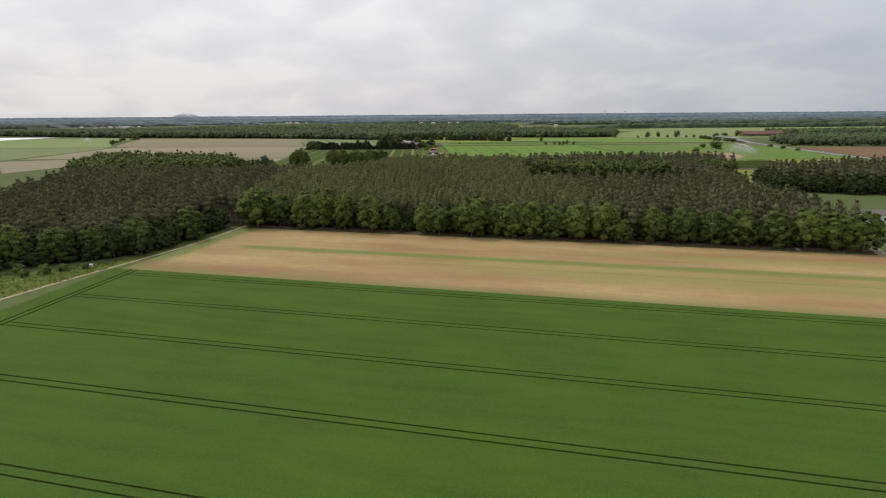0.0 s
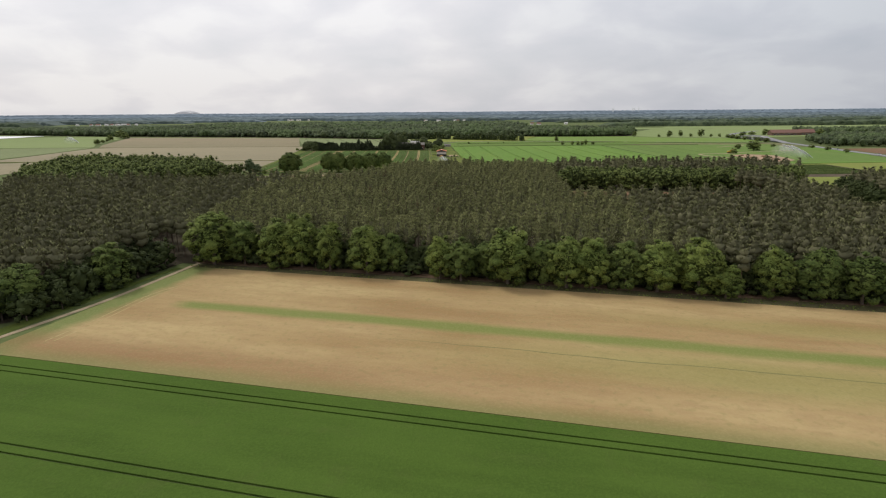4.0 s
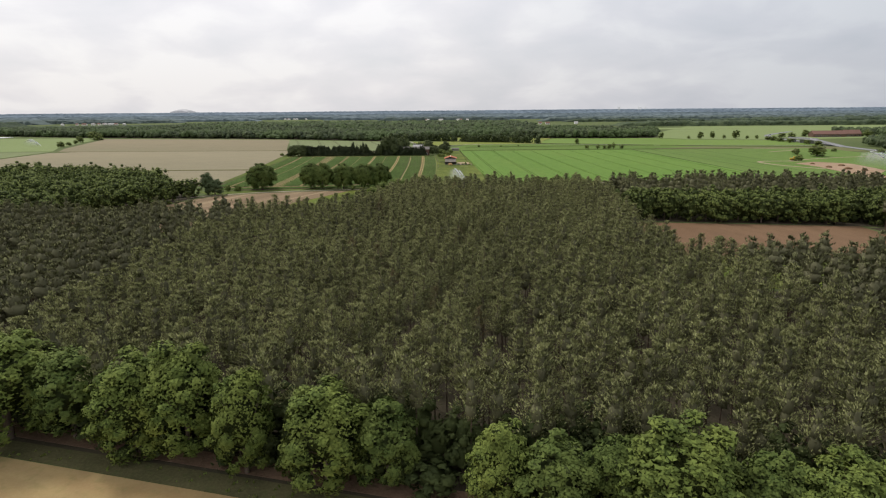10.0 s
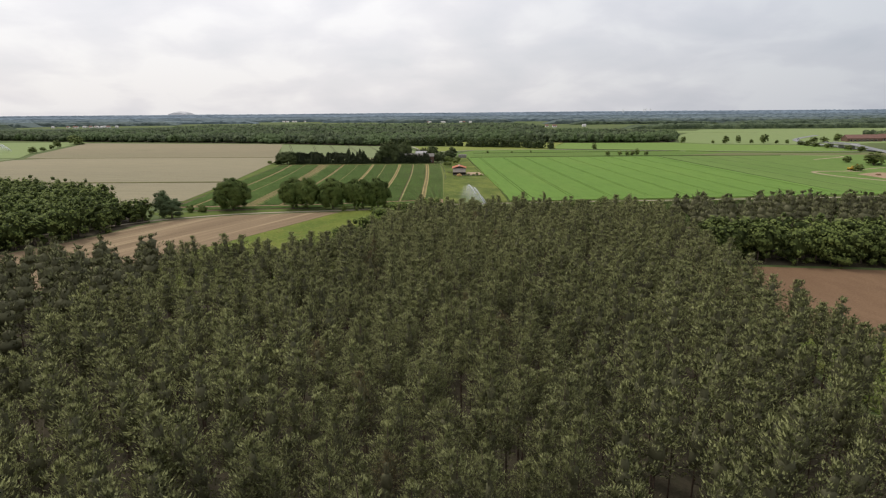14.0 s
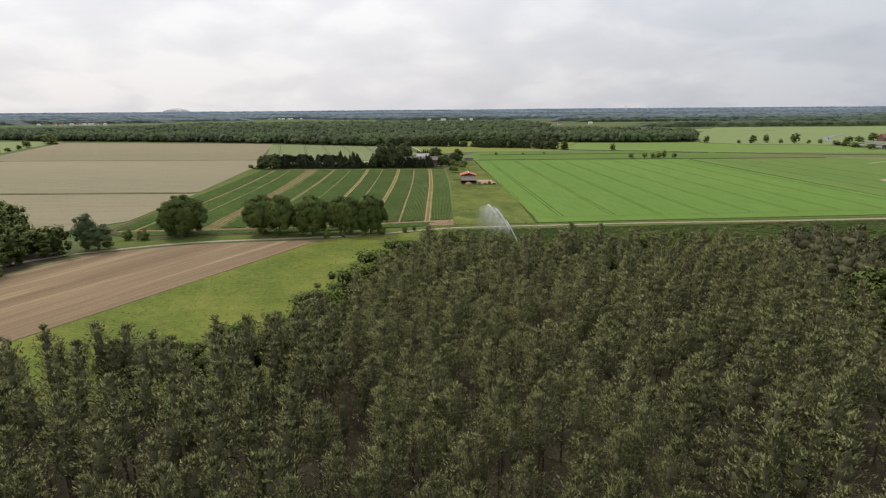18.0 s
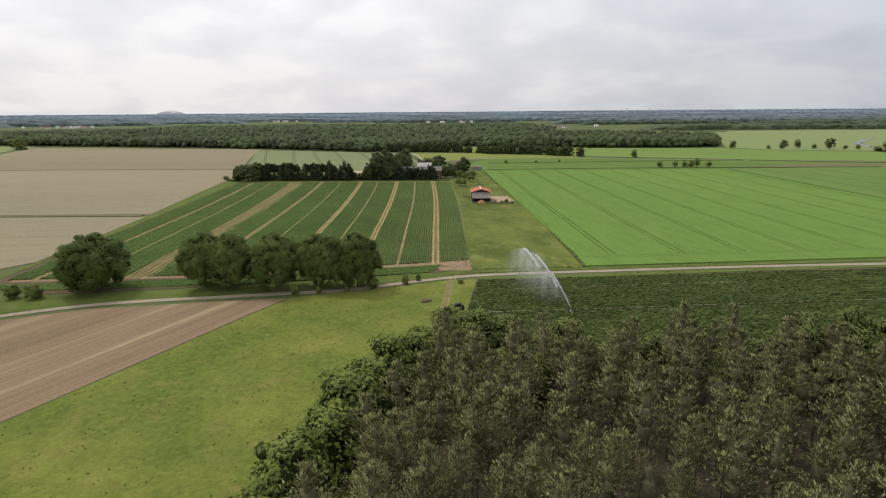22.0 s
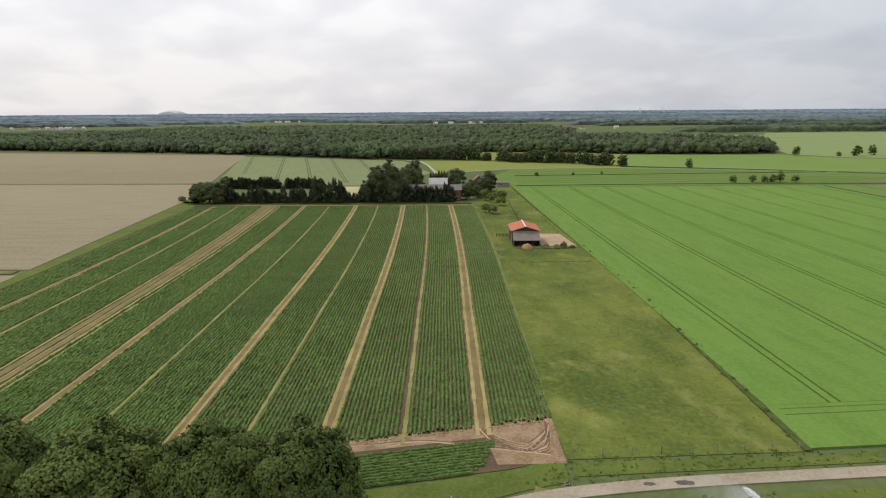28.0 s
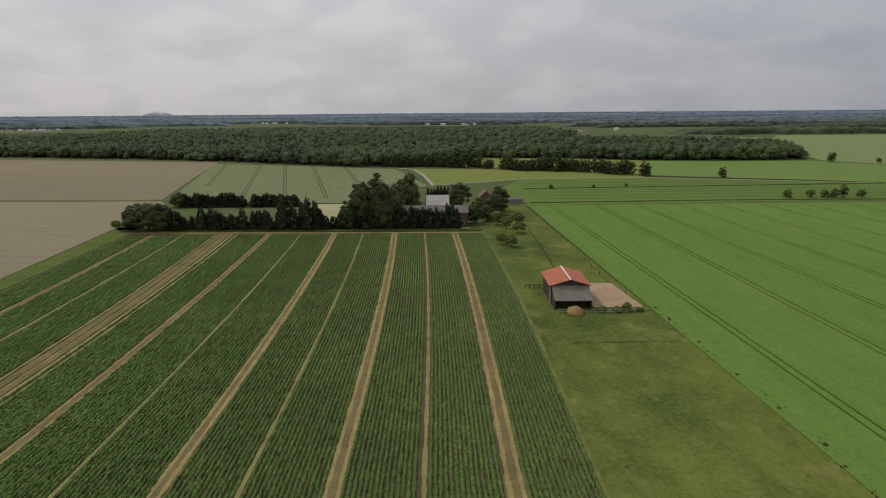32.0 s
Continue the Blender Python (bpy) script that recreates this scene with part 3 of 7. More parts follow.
structure("paddock", slab_mesh("paddock", [[(-26.2, 548.6), (10.0, 551.0), (8.2, 622), (5.0, 684), (-5.6, 848), (-14, 848), (-33.8, 779), (-28.15, 668), (-27.75, 600), (-27.4, 562)]], 0, 0.12, M_PADDOCK), "worn olive green paddock", "paddock")
structure("field_margin", ribbon_mesh("field_margin", [(smooth_line([(10.3, 551), (9.2, 600), (8.2, 640), (4.9, 684), (-0.5, 765), (-5.2, 845)], 6), 1.2)], 0, 0.35, field_mat("rank_margin_grass", (0.045, 0.070, 0.020), (0.095, 0.125, 0.038), None, big=0.5)), "rank grass margin with a ditch", "verge")
structure("rye_field", slab_mesh("rye_field", [[(-208, 866), (-120, 862), (-105, 861), (-62, 935), (-95, 1053), (-140, 1069), (-284, 1122), (-245, 985), (-218, 890)]], 0, 0.3, M_GREYCROP), "grey-green rye with wheel tracks", "field")
structure("yellow_meadow", slab_mesh("yellow_meadow", [[(-92, 1056), (-76, 1050), (-58, 935), (6, 969), (100, 974), (106, 990), (32, 1042)]], 0, 0.10, M_YELLOW), "yellowish green meadow", "field")
structure("green_meadow_north", slab_mesh("green_meadow", [[(-6, 850), (135, 858), (420, 862), (420, 905), (252, 930), (102, 974), (6, 968), (-20, 900)]], 0, 0.10, field_mat("lush_meadow", (0.105, 0.175, 0.035), (0.135, 0.20, 0.045), (0.16, 0.19, 0.06), big=0.02, stretch=(0.2, 1, 1))), "lush green meadow with mown lines", "field")
structure("bright_field_east", slab_mesh("bright_field", [[(104, 992), (255, 935), (460, 905), (455, 1020), (345, 1055), (312, 1103), (150, 1118)]], 0, 0.3, field_mat("even_green_crop", (0.15, 0.225, 0.055), (0.17, 0.245, 0.06), None, big=0.006)), "even green crop field", "field")
structure("pale_field_east", slab_mesh("pale_field_east", [[(320, 1108), (350, 1062), (470, 1030), (1400, 1250), (1500, 1640), (575, 1642), (385, 1300)]], 0, 0.3, M_PALE), "pale green crop field", "field")
structure("brown_strip_east", slab_mesh("brown_strip", [[(225, 868), (440, 800), (455, 880), (300, 900)]], 0, 0.13, field_mat("olive_brown_crop", (0.145, 0.15, 0.065), (0.17, 0.165, 0.075), None, big=0.02, stretch=(0.2, 1, 1))), "olive brown young crop", "field")
structure("meadow_east", slab_mesh("meadow_east", [[(204, 402), (214, 394), (262, 404), (330, 470), (425, 560), (430, 640), (300, 592), (240, 520), (218, 470)]], 0, 0.06, M_YELLOW), "yellowish green meadow", "field")
structure("green_field_east", slab_mesh("green_field_east", [[(300, 612), (432, 668), (450, 790), (330, 760), (300, 700)]], 0, 0.2, M_BARLEY), "bright green field", "field")
structure("brown_field_east", slab_mesh("brown_field_east", [[(440, 570), (640, 580), (700, 770), (455, 760)]], 0, 0.12, M_SOIL_RED), "bare reddish brown field", "field")
structure("highway", ribbon_mesh("highway", [(smooth_line([(425, 430), (424, 553), (430, 640), (440, 724), (458, 850), (475, 960), (490, 1087), (535, 1180), (640, 1300)], 15), 9.0)], 0, 0.6, M_ASPHALT), "grey two-lane main road", "road")

# ---------------------------------------------------------------- trees
def unit(n, r):
    d = r.normal(size=(n, 3))
    return d / np.linalg.norm(d, axis=1)[:, None]


def cards(centres, normals, size, r, slim=1.0):
    """One small leaf-spray triangle at each centre, facing about along its normal."""
    n = len(centres)
    nn = normals + 0.7 * unit(n, r)
    nn /= np.linalg.norm(nn, axis=1)[:, None]
    u = np.cross(nn, unit(n, r))
    u /= np.linalg.norm(u, axis=1)[:, None] + 1e-9
    w = np.cross(nn, u)
    s = size * r.uniform(0.6, 1.4, (n, 1))
    v = np.stack([centres + u * s, centres - u * s * 0.55 + w * s * 0.8 * slim, centres - u * s * 0.55 - w * s * 0.8 * slim], 1)
    m = normals + 0.35 * nn + np.array([0.0, 0.0, 0.15])
    m /= np.linalg.norm(m, axis=1)[:, None]
    return v.reshape(-1, 3), np.arange(n * 3).reshape(-1, 3), np.repeat(m, 3, axis=0)


def blob_cloud(blobs, count, size, r, slim=1.0, fill=0.75):
    """Leaf sprays over lumps: rows of x, y, z, radius, height."""
    b = np.asarray(blobs, float)
    wt = b[:, 3] ** 2
    k = r.choice(len(b), count, p=wt / wt.sum())
    d = unit(count, r)
    d[:, 2] = np.where((d[:, 2] < -0.3) & (r.random(count) < 0.6), -d[:, 2], d[:, 2])
    rad = r.uniform(fill, 1.16, (count, 1))
    c = b[k, :3] + d * rad * np.stack([b[k, 3], b[k, 3], b[k, 4]], 1)
    return cards(c, d, size, r, slim)


def limb(a, b, ra, rb, sides=5):
    """A tapered round limb from a to b."""
    a, b = np.asarray(a, float), np.asarray(b, float)
    d = (b - a) / np.linalg.norm(b - a)
    u = np.cross(d, (0.3, 0.9, 0.1)); u /= np.linalg.norm(u)
    w = np.cross(d, u)
    ang = np.arange(sides) * 2 * np.pi / sides
    ring = np.cos(ang)[:, None] * u + np.sin(ang)[:, None] * w
    v = np.concatenate([a + ring * ra, b + ring * rb])
    i = np.arange(sides); j = (i + 1) % sides
    return v, np.concatenate([np.stack([i, j, j + sides], 1), np.stack([i, j + sides, i + sides], 1)])


def shoots(c, d, length, width, r, shade=None):
    """Slim needle sprays: one triangle from each centre along its direction."""
    n = len(c)
    shade = d if shade is None else shade
    d = d + 0.55 * unit(n, r)
    d /= np.linalg.norm(d, axis=1)[:, None]
    w = np.cross(d, unit(n, r))
    w /= np.linalg.norm(w, axis=1)[:, None] + 1e-9
    s = r.uniform(0.6, 1.35, (n, 1))
    v = np.stack([c - w * width * s, c + w * width * s, c + d * length * s], 1)
    m = shade / (np.linalg.norm(shade, axis=1)[:, None] + 1e-9)
    return v.reshape(-1, 3), np.arange(n * 3).reshape(-1, 3), np.repeat(m, 3, axis=0)


def ball(rings, segs):
    """Corners and triangles of a coarse unit ball."""
    v = [(0, 0, 1.0)]
    for i in range(1, rings):
        p = math.pi * i / rings
        for j in range(segs):
            a = 2 * math.pi * (j + 0.5 * (i % 2)) / segs
            v.append((math.sin(p) * math.cos(a), math.sin(p) * math.sin(a), math.cos(p)))
    v.append((0, 0, -1.0))
    t = [(0, 1 + j, 1 + (j + 1) % segs) for j in range(segs)]
    for i in range(rings - 2):
        for j in range(segs):
            p, q = 1 + i * segs + j, 1 + i * segs + (j + 1) % segs
            t += [(p, p + segs, q + segs), (p, q + segs, q)]
    e = len(v) - 1
    t += [(e, e - segs + (j + 1) % segs, e - segs + j) for j in range(segs)]
    return np.array(v), np.array(t)


def lump(x, y, z, rad, high, r, rings=4, segs=7, rough=0.16):
    """An uneven closed lump of foliage."""
    u, t = ball(rings, segs)
    k = 1 + r.normal(0, rough, (len(u), 1))
    n = u / np.array([rad, rad, high])
    return np.array([x, y, z]) + u * k * np.array([rad, rad, high]), t, n / np.linalg.norm(n, axis=1)[:, None]


def pine_boughs(whorls, arms, radius=3.6):
    """Rows of a pine crown's whorls: share of its height, reach, number of boughs."""
    rows = []
    for i in range(whorls):
        u = (i + 0.35) / whorls
        reach = radius * (1 - u ** 1.15) ** 0.80 * (0.74 + 0.26 * min(1.0, u / 0.2)) + 0.18
        rows.append((u, reach, max(3, round(arms * (0.35 + 0.65 * reach / radius)))))
    return rows


def pine_crown(r, whorls, arms, low, tips, size, height=16.6, radius=3.6, base=9.2, slim=0.19, body=0.20):
    """A Scots pine's crown: boughs of needle sprays round a few dark inner lumps, brighter shoots on their upper sides."""
    h = height - base
    cs, outs, la, lb, lc = [], [], [], [], []
    spin = r.uniform(0, 6.3)
    for i, (u, reach, m) in enumerate(pine_boughs(whorls, arms, radius)):
        for j in range(m):
            a = spin + i * 1.1 + j * 2 * math.pi / m + r.normal(0, 0.25)
            ln = reach * r.uniform(0.55, 1.24)
            tilt = math.radians(r.uniform(4, 30) + 30 * u)
            o = np.array([math.cos(a) * math.cos(tilt), math.sin(a) * math.cos(tilt), math.sin(tilt)])
            cs.append(o * ln * 0.64 + np.array([0, 0, base + u * h * 0.93 + r.normal(0, 0.3)]))
            outs.append(o)
            la.append(ln * 0.38 + 0.26); lb.append(ln * 0.36 + 0.26); lc.append(ln * 0.19 + 0.24)
    for j in range(3):
        a = spin + j * 2.1
        cs.append(np.array([math.cos(a) * 0.3, math.sin(a) * 0.3, height - r.uniform(0.7, 1.4)])); outs.append(np.array([math.cos(a) * 0.35, math.sin(a) * 0.35, 0.86]))
        la.append(0.50); lb.append(0.36); lc.append(0.36)
    c, o = np.array(cs), np.array(outs)
    la, lb, lc = np.array(la)[:, None], np.array(lb)[:, None], np.array(lc)[:, None]
    core = [lump(0, 0, base + h * f, radius * w, h * 0.2, r, 3, 5, 0.15) for f, w in ((0.14, body), (0.40, body), (0.62, body * 0.55))]

    def sprays(per, upper):
        k = np.repeat(np.arange(len(c)), per)
        d = unit(len(k), r)
        d[:, 2] = np.abs(d[:, 2]) * 0.8 + 0.2 if upper else d[:, 2] * 0.9 - 0.1
        ou = o[k]
        side = np.cross(np.tile([0.0, 0.0, 1.0], (len(k), 1)), ou)
        side /= np.linalg.norm(side, axis=1)[:, None] + 1e-9
        up = np.cross(ou, side)
        f = r.uniform(0.75, 1.08, (len(k), 1)) if upper else r.uniform(0.3, 1.0, (len(k), 1))
        p = c[k] + f * (ou * (d[:, :1] * 0.85 + 0.15) * la[k] + side * d[:, 1:2] * lb[k] + up * d[:, 2:] * lc[k])
        q = ou * d[:, :1] + side * d[:, 1:2] + up * d[:, 2:]
        rad = p * np.array([1.0, 1.0, 0.0])
        rad /= np.linalg.norm(rad, axis=1)[:, None] + 0.4
        shade = q * 0.35 + rad * 0.62 + np.array([0, 0, 0.60 if upper else -0.05])
        aim = ou * 0.95 + np.array([0, 0, 0.62 if upper else 0.15]) + q * 0.5
        return shoots(p - q * size * 0.2, aim, size * 1.15, size * slim, r, shade)

    v, t, n = joined(core + [sprays(low, False), sprays(tips, True)])
    bend = r.uniform(-0.6, 0.6, 2)
    lift = np.clip((v[:, 2] - base) / h, 0, 1.2) ** 1.5
    v[:, 0] += bend[0] * lift
    v[:, 1] += bend[1] * lift
    return v, t, n


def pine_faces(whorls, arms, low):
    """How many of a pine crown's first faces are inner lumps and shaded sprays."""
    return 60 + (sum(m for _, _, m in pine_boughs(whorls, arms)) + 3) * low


def pine_trunk(height=17.0):
    return joined([limb((0, 0, 0), (0.1, 0.05, height * 0.6), 0.17, 0.10), limb((0.1, 0.05, height * 0.6), (0, 0, height * 0.97), 0.10, 0.03)])


def jittered(poly, step, r, keep=1.0):
    """Spots over an outline, on a loose grid."""
    p = np.asarray(poly)
    x, y = np.meshgrid(np.arange(p[:, 0].min(), p[:, 0].max(), step), np.arange(p[:, 1].min(), p[:, 1].max(), step))
    x, y = x.ravel() + r.uniform(-0.5, 0.5, x.size) * step, y.ravel() + r.uniform(-0.5, 0.5, y.size) * step
    ok = inside(poly, x, y) & (r.random(x.size) < keep)
    return np.stack([x[ok], y[ok]], 1)


def clear_of(pts, centres, dist):
    for cx, cy in centres:
        pts = pts[np.hypot(pts[:, 0] - cx, pts[:, 1] - cy) > dist]
    return pts


# front row of broad-leaved trees on the wood's southern edge: x, y, height, crown radius, dark
FRONT = [(-84, 247.0, 17.5, 6.2, 0), (-74, 247.5, 15.5, 4.4, 1), (-62, 243.6, 15.5, 4.6, 0), (-54, 243, 17.5, 4.6, 0), (-44, 238.5, 15.5, 3.4, 0), (-32, 235.6, 15, 4.6, 0),
         (-24, 236, 12, 3.2, 1), (-9.5, 229.5, 13, 3.2, 0), (-3.4, 227.3, 12.5, 3.9, 1), (4.5, 229, 12, 3.2, 1), (10, 224.5, 16, 5.2, 0), (20, 224, 13, 3.6, 1), (26, 220.5, 14.5, 4.2, 0), (33, 220, 14.5, 4.0, 0),
         (42, 219, 13, 3.8, 1), (50, 216.5, 14, 4.4, 0), (60, 214, 15.5, 4.4, 0), (66, 211, 9, 3.0, 0), (78, 211, 13.5, 4.0, 0), (88, 209, 14, 4.2, 1), (98, 206, 13, 4.0, 1), (107, 204, 14, 4.4, 0), (118, 201, 13.5, 4.2, 1), (128, 199, 14.5, 4.6, 0), (137, 196.5, 13.5, 4.4, 0), (145, 194.5, 14, 5.0, 0),
         (-103, 222, 12.5, 4.2, 1), (-113, 200, 13, 4.4, 1), (-121, 192, 12.5, 4.2, 1), (-132, 186, 13, 4.4, 1), (-144, 181, 14, 4.6, 0)]


def broadleaf_crown(r, leaves, size, height, radius, low=0.2, lumps=22, rings=5, segs=8):
    """An uneven dome of foliage lumps over a dark inner body, each lump set with tufts of leaves."""
    mid, half = height * (low + (1 - low) * 0.48), height * (1 - low) * 0.52
    blobs = [(0, 0, mid, radius * 0.76, half * 0.80)]
    for i in range(lumps):
        z = 1 - 1.9 * (i + 0.5) / lumps
        a = i * 2.4 + r.normal(0, 0.3)
        s = radius * r.uniform(0.12, 0.32) * min(1.6, max(1.0, math.sqrt(58 / lumps)))
        w = math.sqrt(max(0.0, 1 - z * z)) if z > 0 else (1 - abs(z) ** 3) ** 0.5
        k = r.uniform(0.70, 1.10)
        blobs.append((math.cos(a) * w * (radius - s * 0.7) * k, math.sin(a) * w * (radius - s * 0.7) * k, mid + z * (half - s * 0.5) * k, s, s * 0.95))
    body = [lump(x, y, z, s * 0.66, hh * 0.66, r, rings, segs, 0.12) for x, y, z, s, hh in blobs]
    b = np.asarray(blobs[1:], float)
    # tufts on each lump, turned outwards and up
    per = 15
    out = (b[:, :3] - np.array([0, 0, mid - half * 0.3])) / np.array([radius, radius, half])
    out /= np.linalg.norm(out, axis=1)[:, None]
    tuft = out[:, None] * 0.75 + np.array([0, 0, 0.25]) + unit(len(b) * per, r).reshape(len(b), per, 3)
    tuft /= np.linalg.norm(tuft, axis=2)[..., None]
    k = r.choice(len(b), leaves, p=b[:, 3] ** 2 / (b[:, 3] ** 2).sum())
    d = tuft[k, r.integers(0, per, leaves)] + r.normal(0, 0.30, (leaves, 3))
    d /= np.linalg.norm(d, axis=1)[:, None]
    c = b[k, :3] + d * r.uniform(0.62, 1.14, (leaves, 1)) * np.stack([b[k, 3], b[k, 3], b[k, 4]], 1)
    fill = blob_cloud([(0, 0, mid, radius * 0.80, half * 0.84)], leaves // 5, size * 1.1, r, 0.9, 0.85)
    return joined(body + [fill, cards(c, d * 0.8 + out[k] * 0.5, size, r, 0.9)])


def broadleaf_trunk(r, height, radius):
    fork = height * 0.32
    out = [limb((0, 0, 0), (0.1, 0, fork), 0.035 * height * 0.75, 0.02 * height)]
    for i in range(7):
        a = i * 2.4 + r.normal(0, 0.3)
        tip = (math.cos(a) * radius * 0.6, math.sin(a) * radius * 0.6, height * r.uniform(0.5, 0.8))
        out.append(limb((0.1, 0, fork * r.uniform(0.8, 1)), tip, 0.011 * height, 0.03))
    return joined(out)


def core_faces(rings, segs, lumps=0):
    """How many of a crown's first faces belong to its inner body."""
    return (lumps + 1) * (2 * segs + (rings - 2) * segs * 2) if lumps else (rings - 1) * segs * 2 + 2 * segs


def tree_kind(kind, n, maker, trunk_maker, leaf, bark, inner=None, core=0):
    """Meshes of n differing trees of one kind."""
    out = []
    for i in range(n):
        r = np.random.default_rng(100 + i + len(kind) * 17)
        v, t, n = maker(r)
        out.append((tri_mesh(kind + "_crown", v, t, leaf, inner, np.arange(len(t)) < core, n), tri_mesh(kind + "_trunk", *trunk_maker(r), bark)))
    return out


def plant(kind, meshes, x, y, turn, wide, high, label, group, z=0.0):
    ob = new(kind)
    ob.empty_display_size = 0.5
    ob.matrix_basis = Matrix.LocRotScale((x, y, z), Euler((0, 0, turn)), (wide, wide, high))
    part("trunk", meshes[1], ob)
    part("crown", meshes[0], ob)
    return tagged(ob, label, "tree", group)


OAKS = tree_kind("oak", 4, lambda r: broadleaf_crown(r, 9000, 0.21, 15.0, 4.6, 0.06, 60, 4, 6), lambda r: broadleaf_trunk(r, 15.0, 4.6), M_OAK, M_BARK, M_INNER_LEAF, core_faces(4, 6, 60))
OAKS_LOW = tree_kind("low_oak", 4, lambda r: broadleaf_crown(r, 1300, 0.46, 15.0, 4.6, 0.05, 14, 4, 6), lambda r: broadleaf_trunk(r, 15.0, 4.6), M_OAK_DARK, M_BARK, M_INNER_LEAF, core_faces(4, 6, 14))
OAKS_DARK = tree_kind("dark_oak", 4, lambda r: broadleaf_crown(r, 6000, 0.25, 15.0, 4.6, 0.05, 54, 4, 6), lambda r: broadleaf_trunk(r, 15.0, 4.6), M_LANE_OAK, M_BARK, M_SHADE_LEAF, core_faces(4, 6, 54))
for i, (x, y, h, rad, dark) in enumerate(FRONT):
    plant("oak_tree" if not dark else "shaded_oak_tree", (OAKS_DARK if dark else OAKS)[i % 4], x, y, i * 1.7, rad * 1.32 / 4.6, h / 15.0,
          "dull dark green oak at the wood's edge" if dark else "leafy bright green oak at the wood's edge", "trees along the wood's edge")

r = np.random.default_rng(11)
near_poly = [(-95, 252), (-40, 240), (20, 228), (62, 218), (62, 320), (49, 325), (48, 349), (53, 395), (56, 425), (70, 470), (-34, 471), (-40, 458), (-46, 436), (-53, 412), (-60, 394), (-95, 391)]
front_xy = [(f[0], f[1]) for f in FRONT]
pines = clear_of(jittered(near_poly, 4.8, r, 0.98), front_xy, 3.2)
pines = pines[(pines[:, 1] < 464 + 4 * np.sin(pines[:, 0] * 0.3)) | (r.random(len(pines)) < 0.15)]
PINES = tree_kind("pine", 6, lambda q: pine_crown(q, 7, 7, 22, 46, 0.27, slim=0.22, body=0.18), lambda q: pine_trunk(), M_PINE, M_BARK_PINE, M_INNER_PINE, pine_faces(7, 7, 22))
single = (pines[:, 0] > -44) & (pines[:, 0] < -4) & (pines[:, 1] > 256) & (pines[:, 1] < 440)
ones = pines[single][:300]
rest = np.concatenate([pines[single][300:], pines[~single]])
M_PINE_DRY = leaf_mat("browning_pine_needles", (0.185, 0.150, 0.075), (0.255, 0.205, 0.100), (0.30, 0.235, 0.11), 0.5, 0.25)
DRY_PINES = tree_kind("dry_pine", 2, lambda q: pine_crown(q, 9, 5, 14, 24, 0.25), lambda q: pine_trunk(), M_PINE_DRY, M_BARK_PINE, M_INNER_PINE, pine_faces(9, 5, 14))
for i, (x, y) in enumerate(ones):
    if i % 23 == 11:
        plant("browning_pine_tree", DRY_PINES[i % 2], x, y, r.uniform(0, 6.3), r.uniform(0.7, 1.0), r.uniform(0.85, 1.1), "ailing Scots pine with brownish thinning needles", "ailing pines of the stand")
        continue
    plant("pine_tree", PINES[i % 6], x, y, r.uniform(0, 6.3), r.uniform(0.85, 1.2), r.uniform(0.86, 1.07), "dark grey-green Scots pine in a dense stand", "pines of the stand")


def stand(name, spots, protos, leaf, bark, label, hi=(0.86, 1.06), wide=(0.85, 1.2), trunk=True, inner=None, core=0):
    """Very many trees as one object of foliage with one part of trunks."""
    r = np.random.default_rng(len(spots))
    rows = np.stack([spots[:, 0], spots[:, 1], np.zeros(len(spots)), r.uniform(0, 6.3, len(spots)), r.uniform(*wide, len(spots)), r.uniform(*hi, len(spots))], 1)
    k = r.integers(0, len(protos), len(spots))
    v, t, n = joined([spread(protos[i][0][0], protos[i][0][1], rows[k == i], protos[i][0][2]) for i in range(len(protos)) if (k == i).any()])
    mask = np.concatenate([np.tile(np.arange(len(protos[i][0][1])) < core, int((k == i).sum())) for i in range(len(protos))])
    ob = new(name, tri_mesh(name, v, t, leaf, inner, mask, n))
    tagged(ob, label, "trees", kind="stuff")
    if trunk:
        tr = part("trunks", tri_mesh("trunks", *spread(*protos[0][1], rows), bark), ob)
        tr["kind"] = "stuff"
    return ob


thin_trunk = limb((0, 0, 0), (0, 0, 15), 0.17, 0.05, 4)
mid_protos = [(pine_crown(np.random.default_rng(40 + i), 6, 6, 10, 24, 0.36, slim=0.26, base=9.0, body=0.26), thin_trunk) for i in range(6)]
mid_way = (rest[:, 0] > -95) & (rest[:, 0] < 63)
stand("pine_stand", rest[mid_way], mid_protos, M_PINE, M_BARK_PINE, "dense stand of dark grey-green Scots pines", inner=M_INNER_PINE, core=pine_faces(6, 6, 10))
far_protos = [(pine_crown(np.random.default_rng(60 + i), 5, 5, 4, 10, 0.52, slim=0.32, radius=4.0, base=8.4, body=0.50), thin_trunk) for i in range(4)]
east_poly = [(62, 214), (146, 195), (149, 215), (149, 262), (160, 319), (62, 322)]
west_poly = [(-97, 250), (-112, 200), (-146, 181), (-200, 200), (-216, 270), (-252, 388), (-152, 385), (-95, 391)]
band_poly = [(66, 436), (190, 430), (222, 442), (208, 474), (70, 470)]
far_spots = clear_of(np.concatenate([rest[~mid_way]] + [jittered(p, 5.3, r, 0.97) for p in (east_poly, west_poly, band_poly, [(154, 316), (168, 310), (173, 398), (157, 402)])]), front_xy, 3.0)
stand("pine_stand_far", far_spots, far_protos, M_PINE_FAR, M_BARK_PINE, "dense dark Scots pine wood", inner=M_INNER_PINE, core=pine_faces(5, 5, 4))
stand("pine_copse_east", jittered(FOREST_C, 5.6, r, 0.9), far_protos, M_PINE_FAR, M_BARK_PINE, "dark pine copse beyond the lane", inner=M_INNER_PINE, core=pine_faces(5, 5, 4))
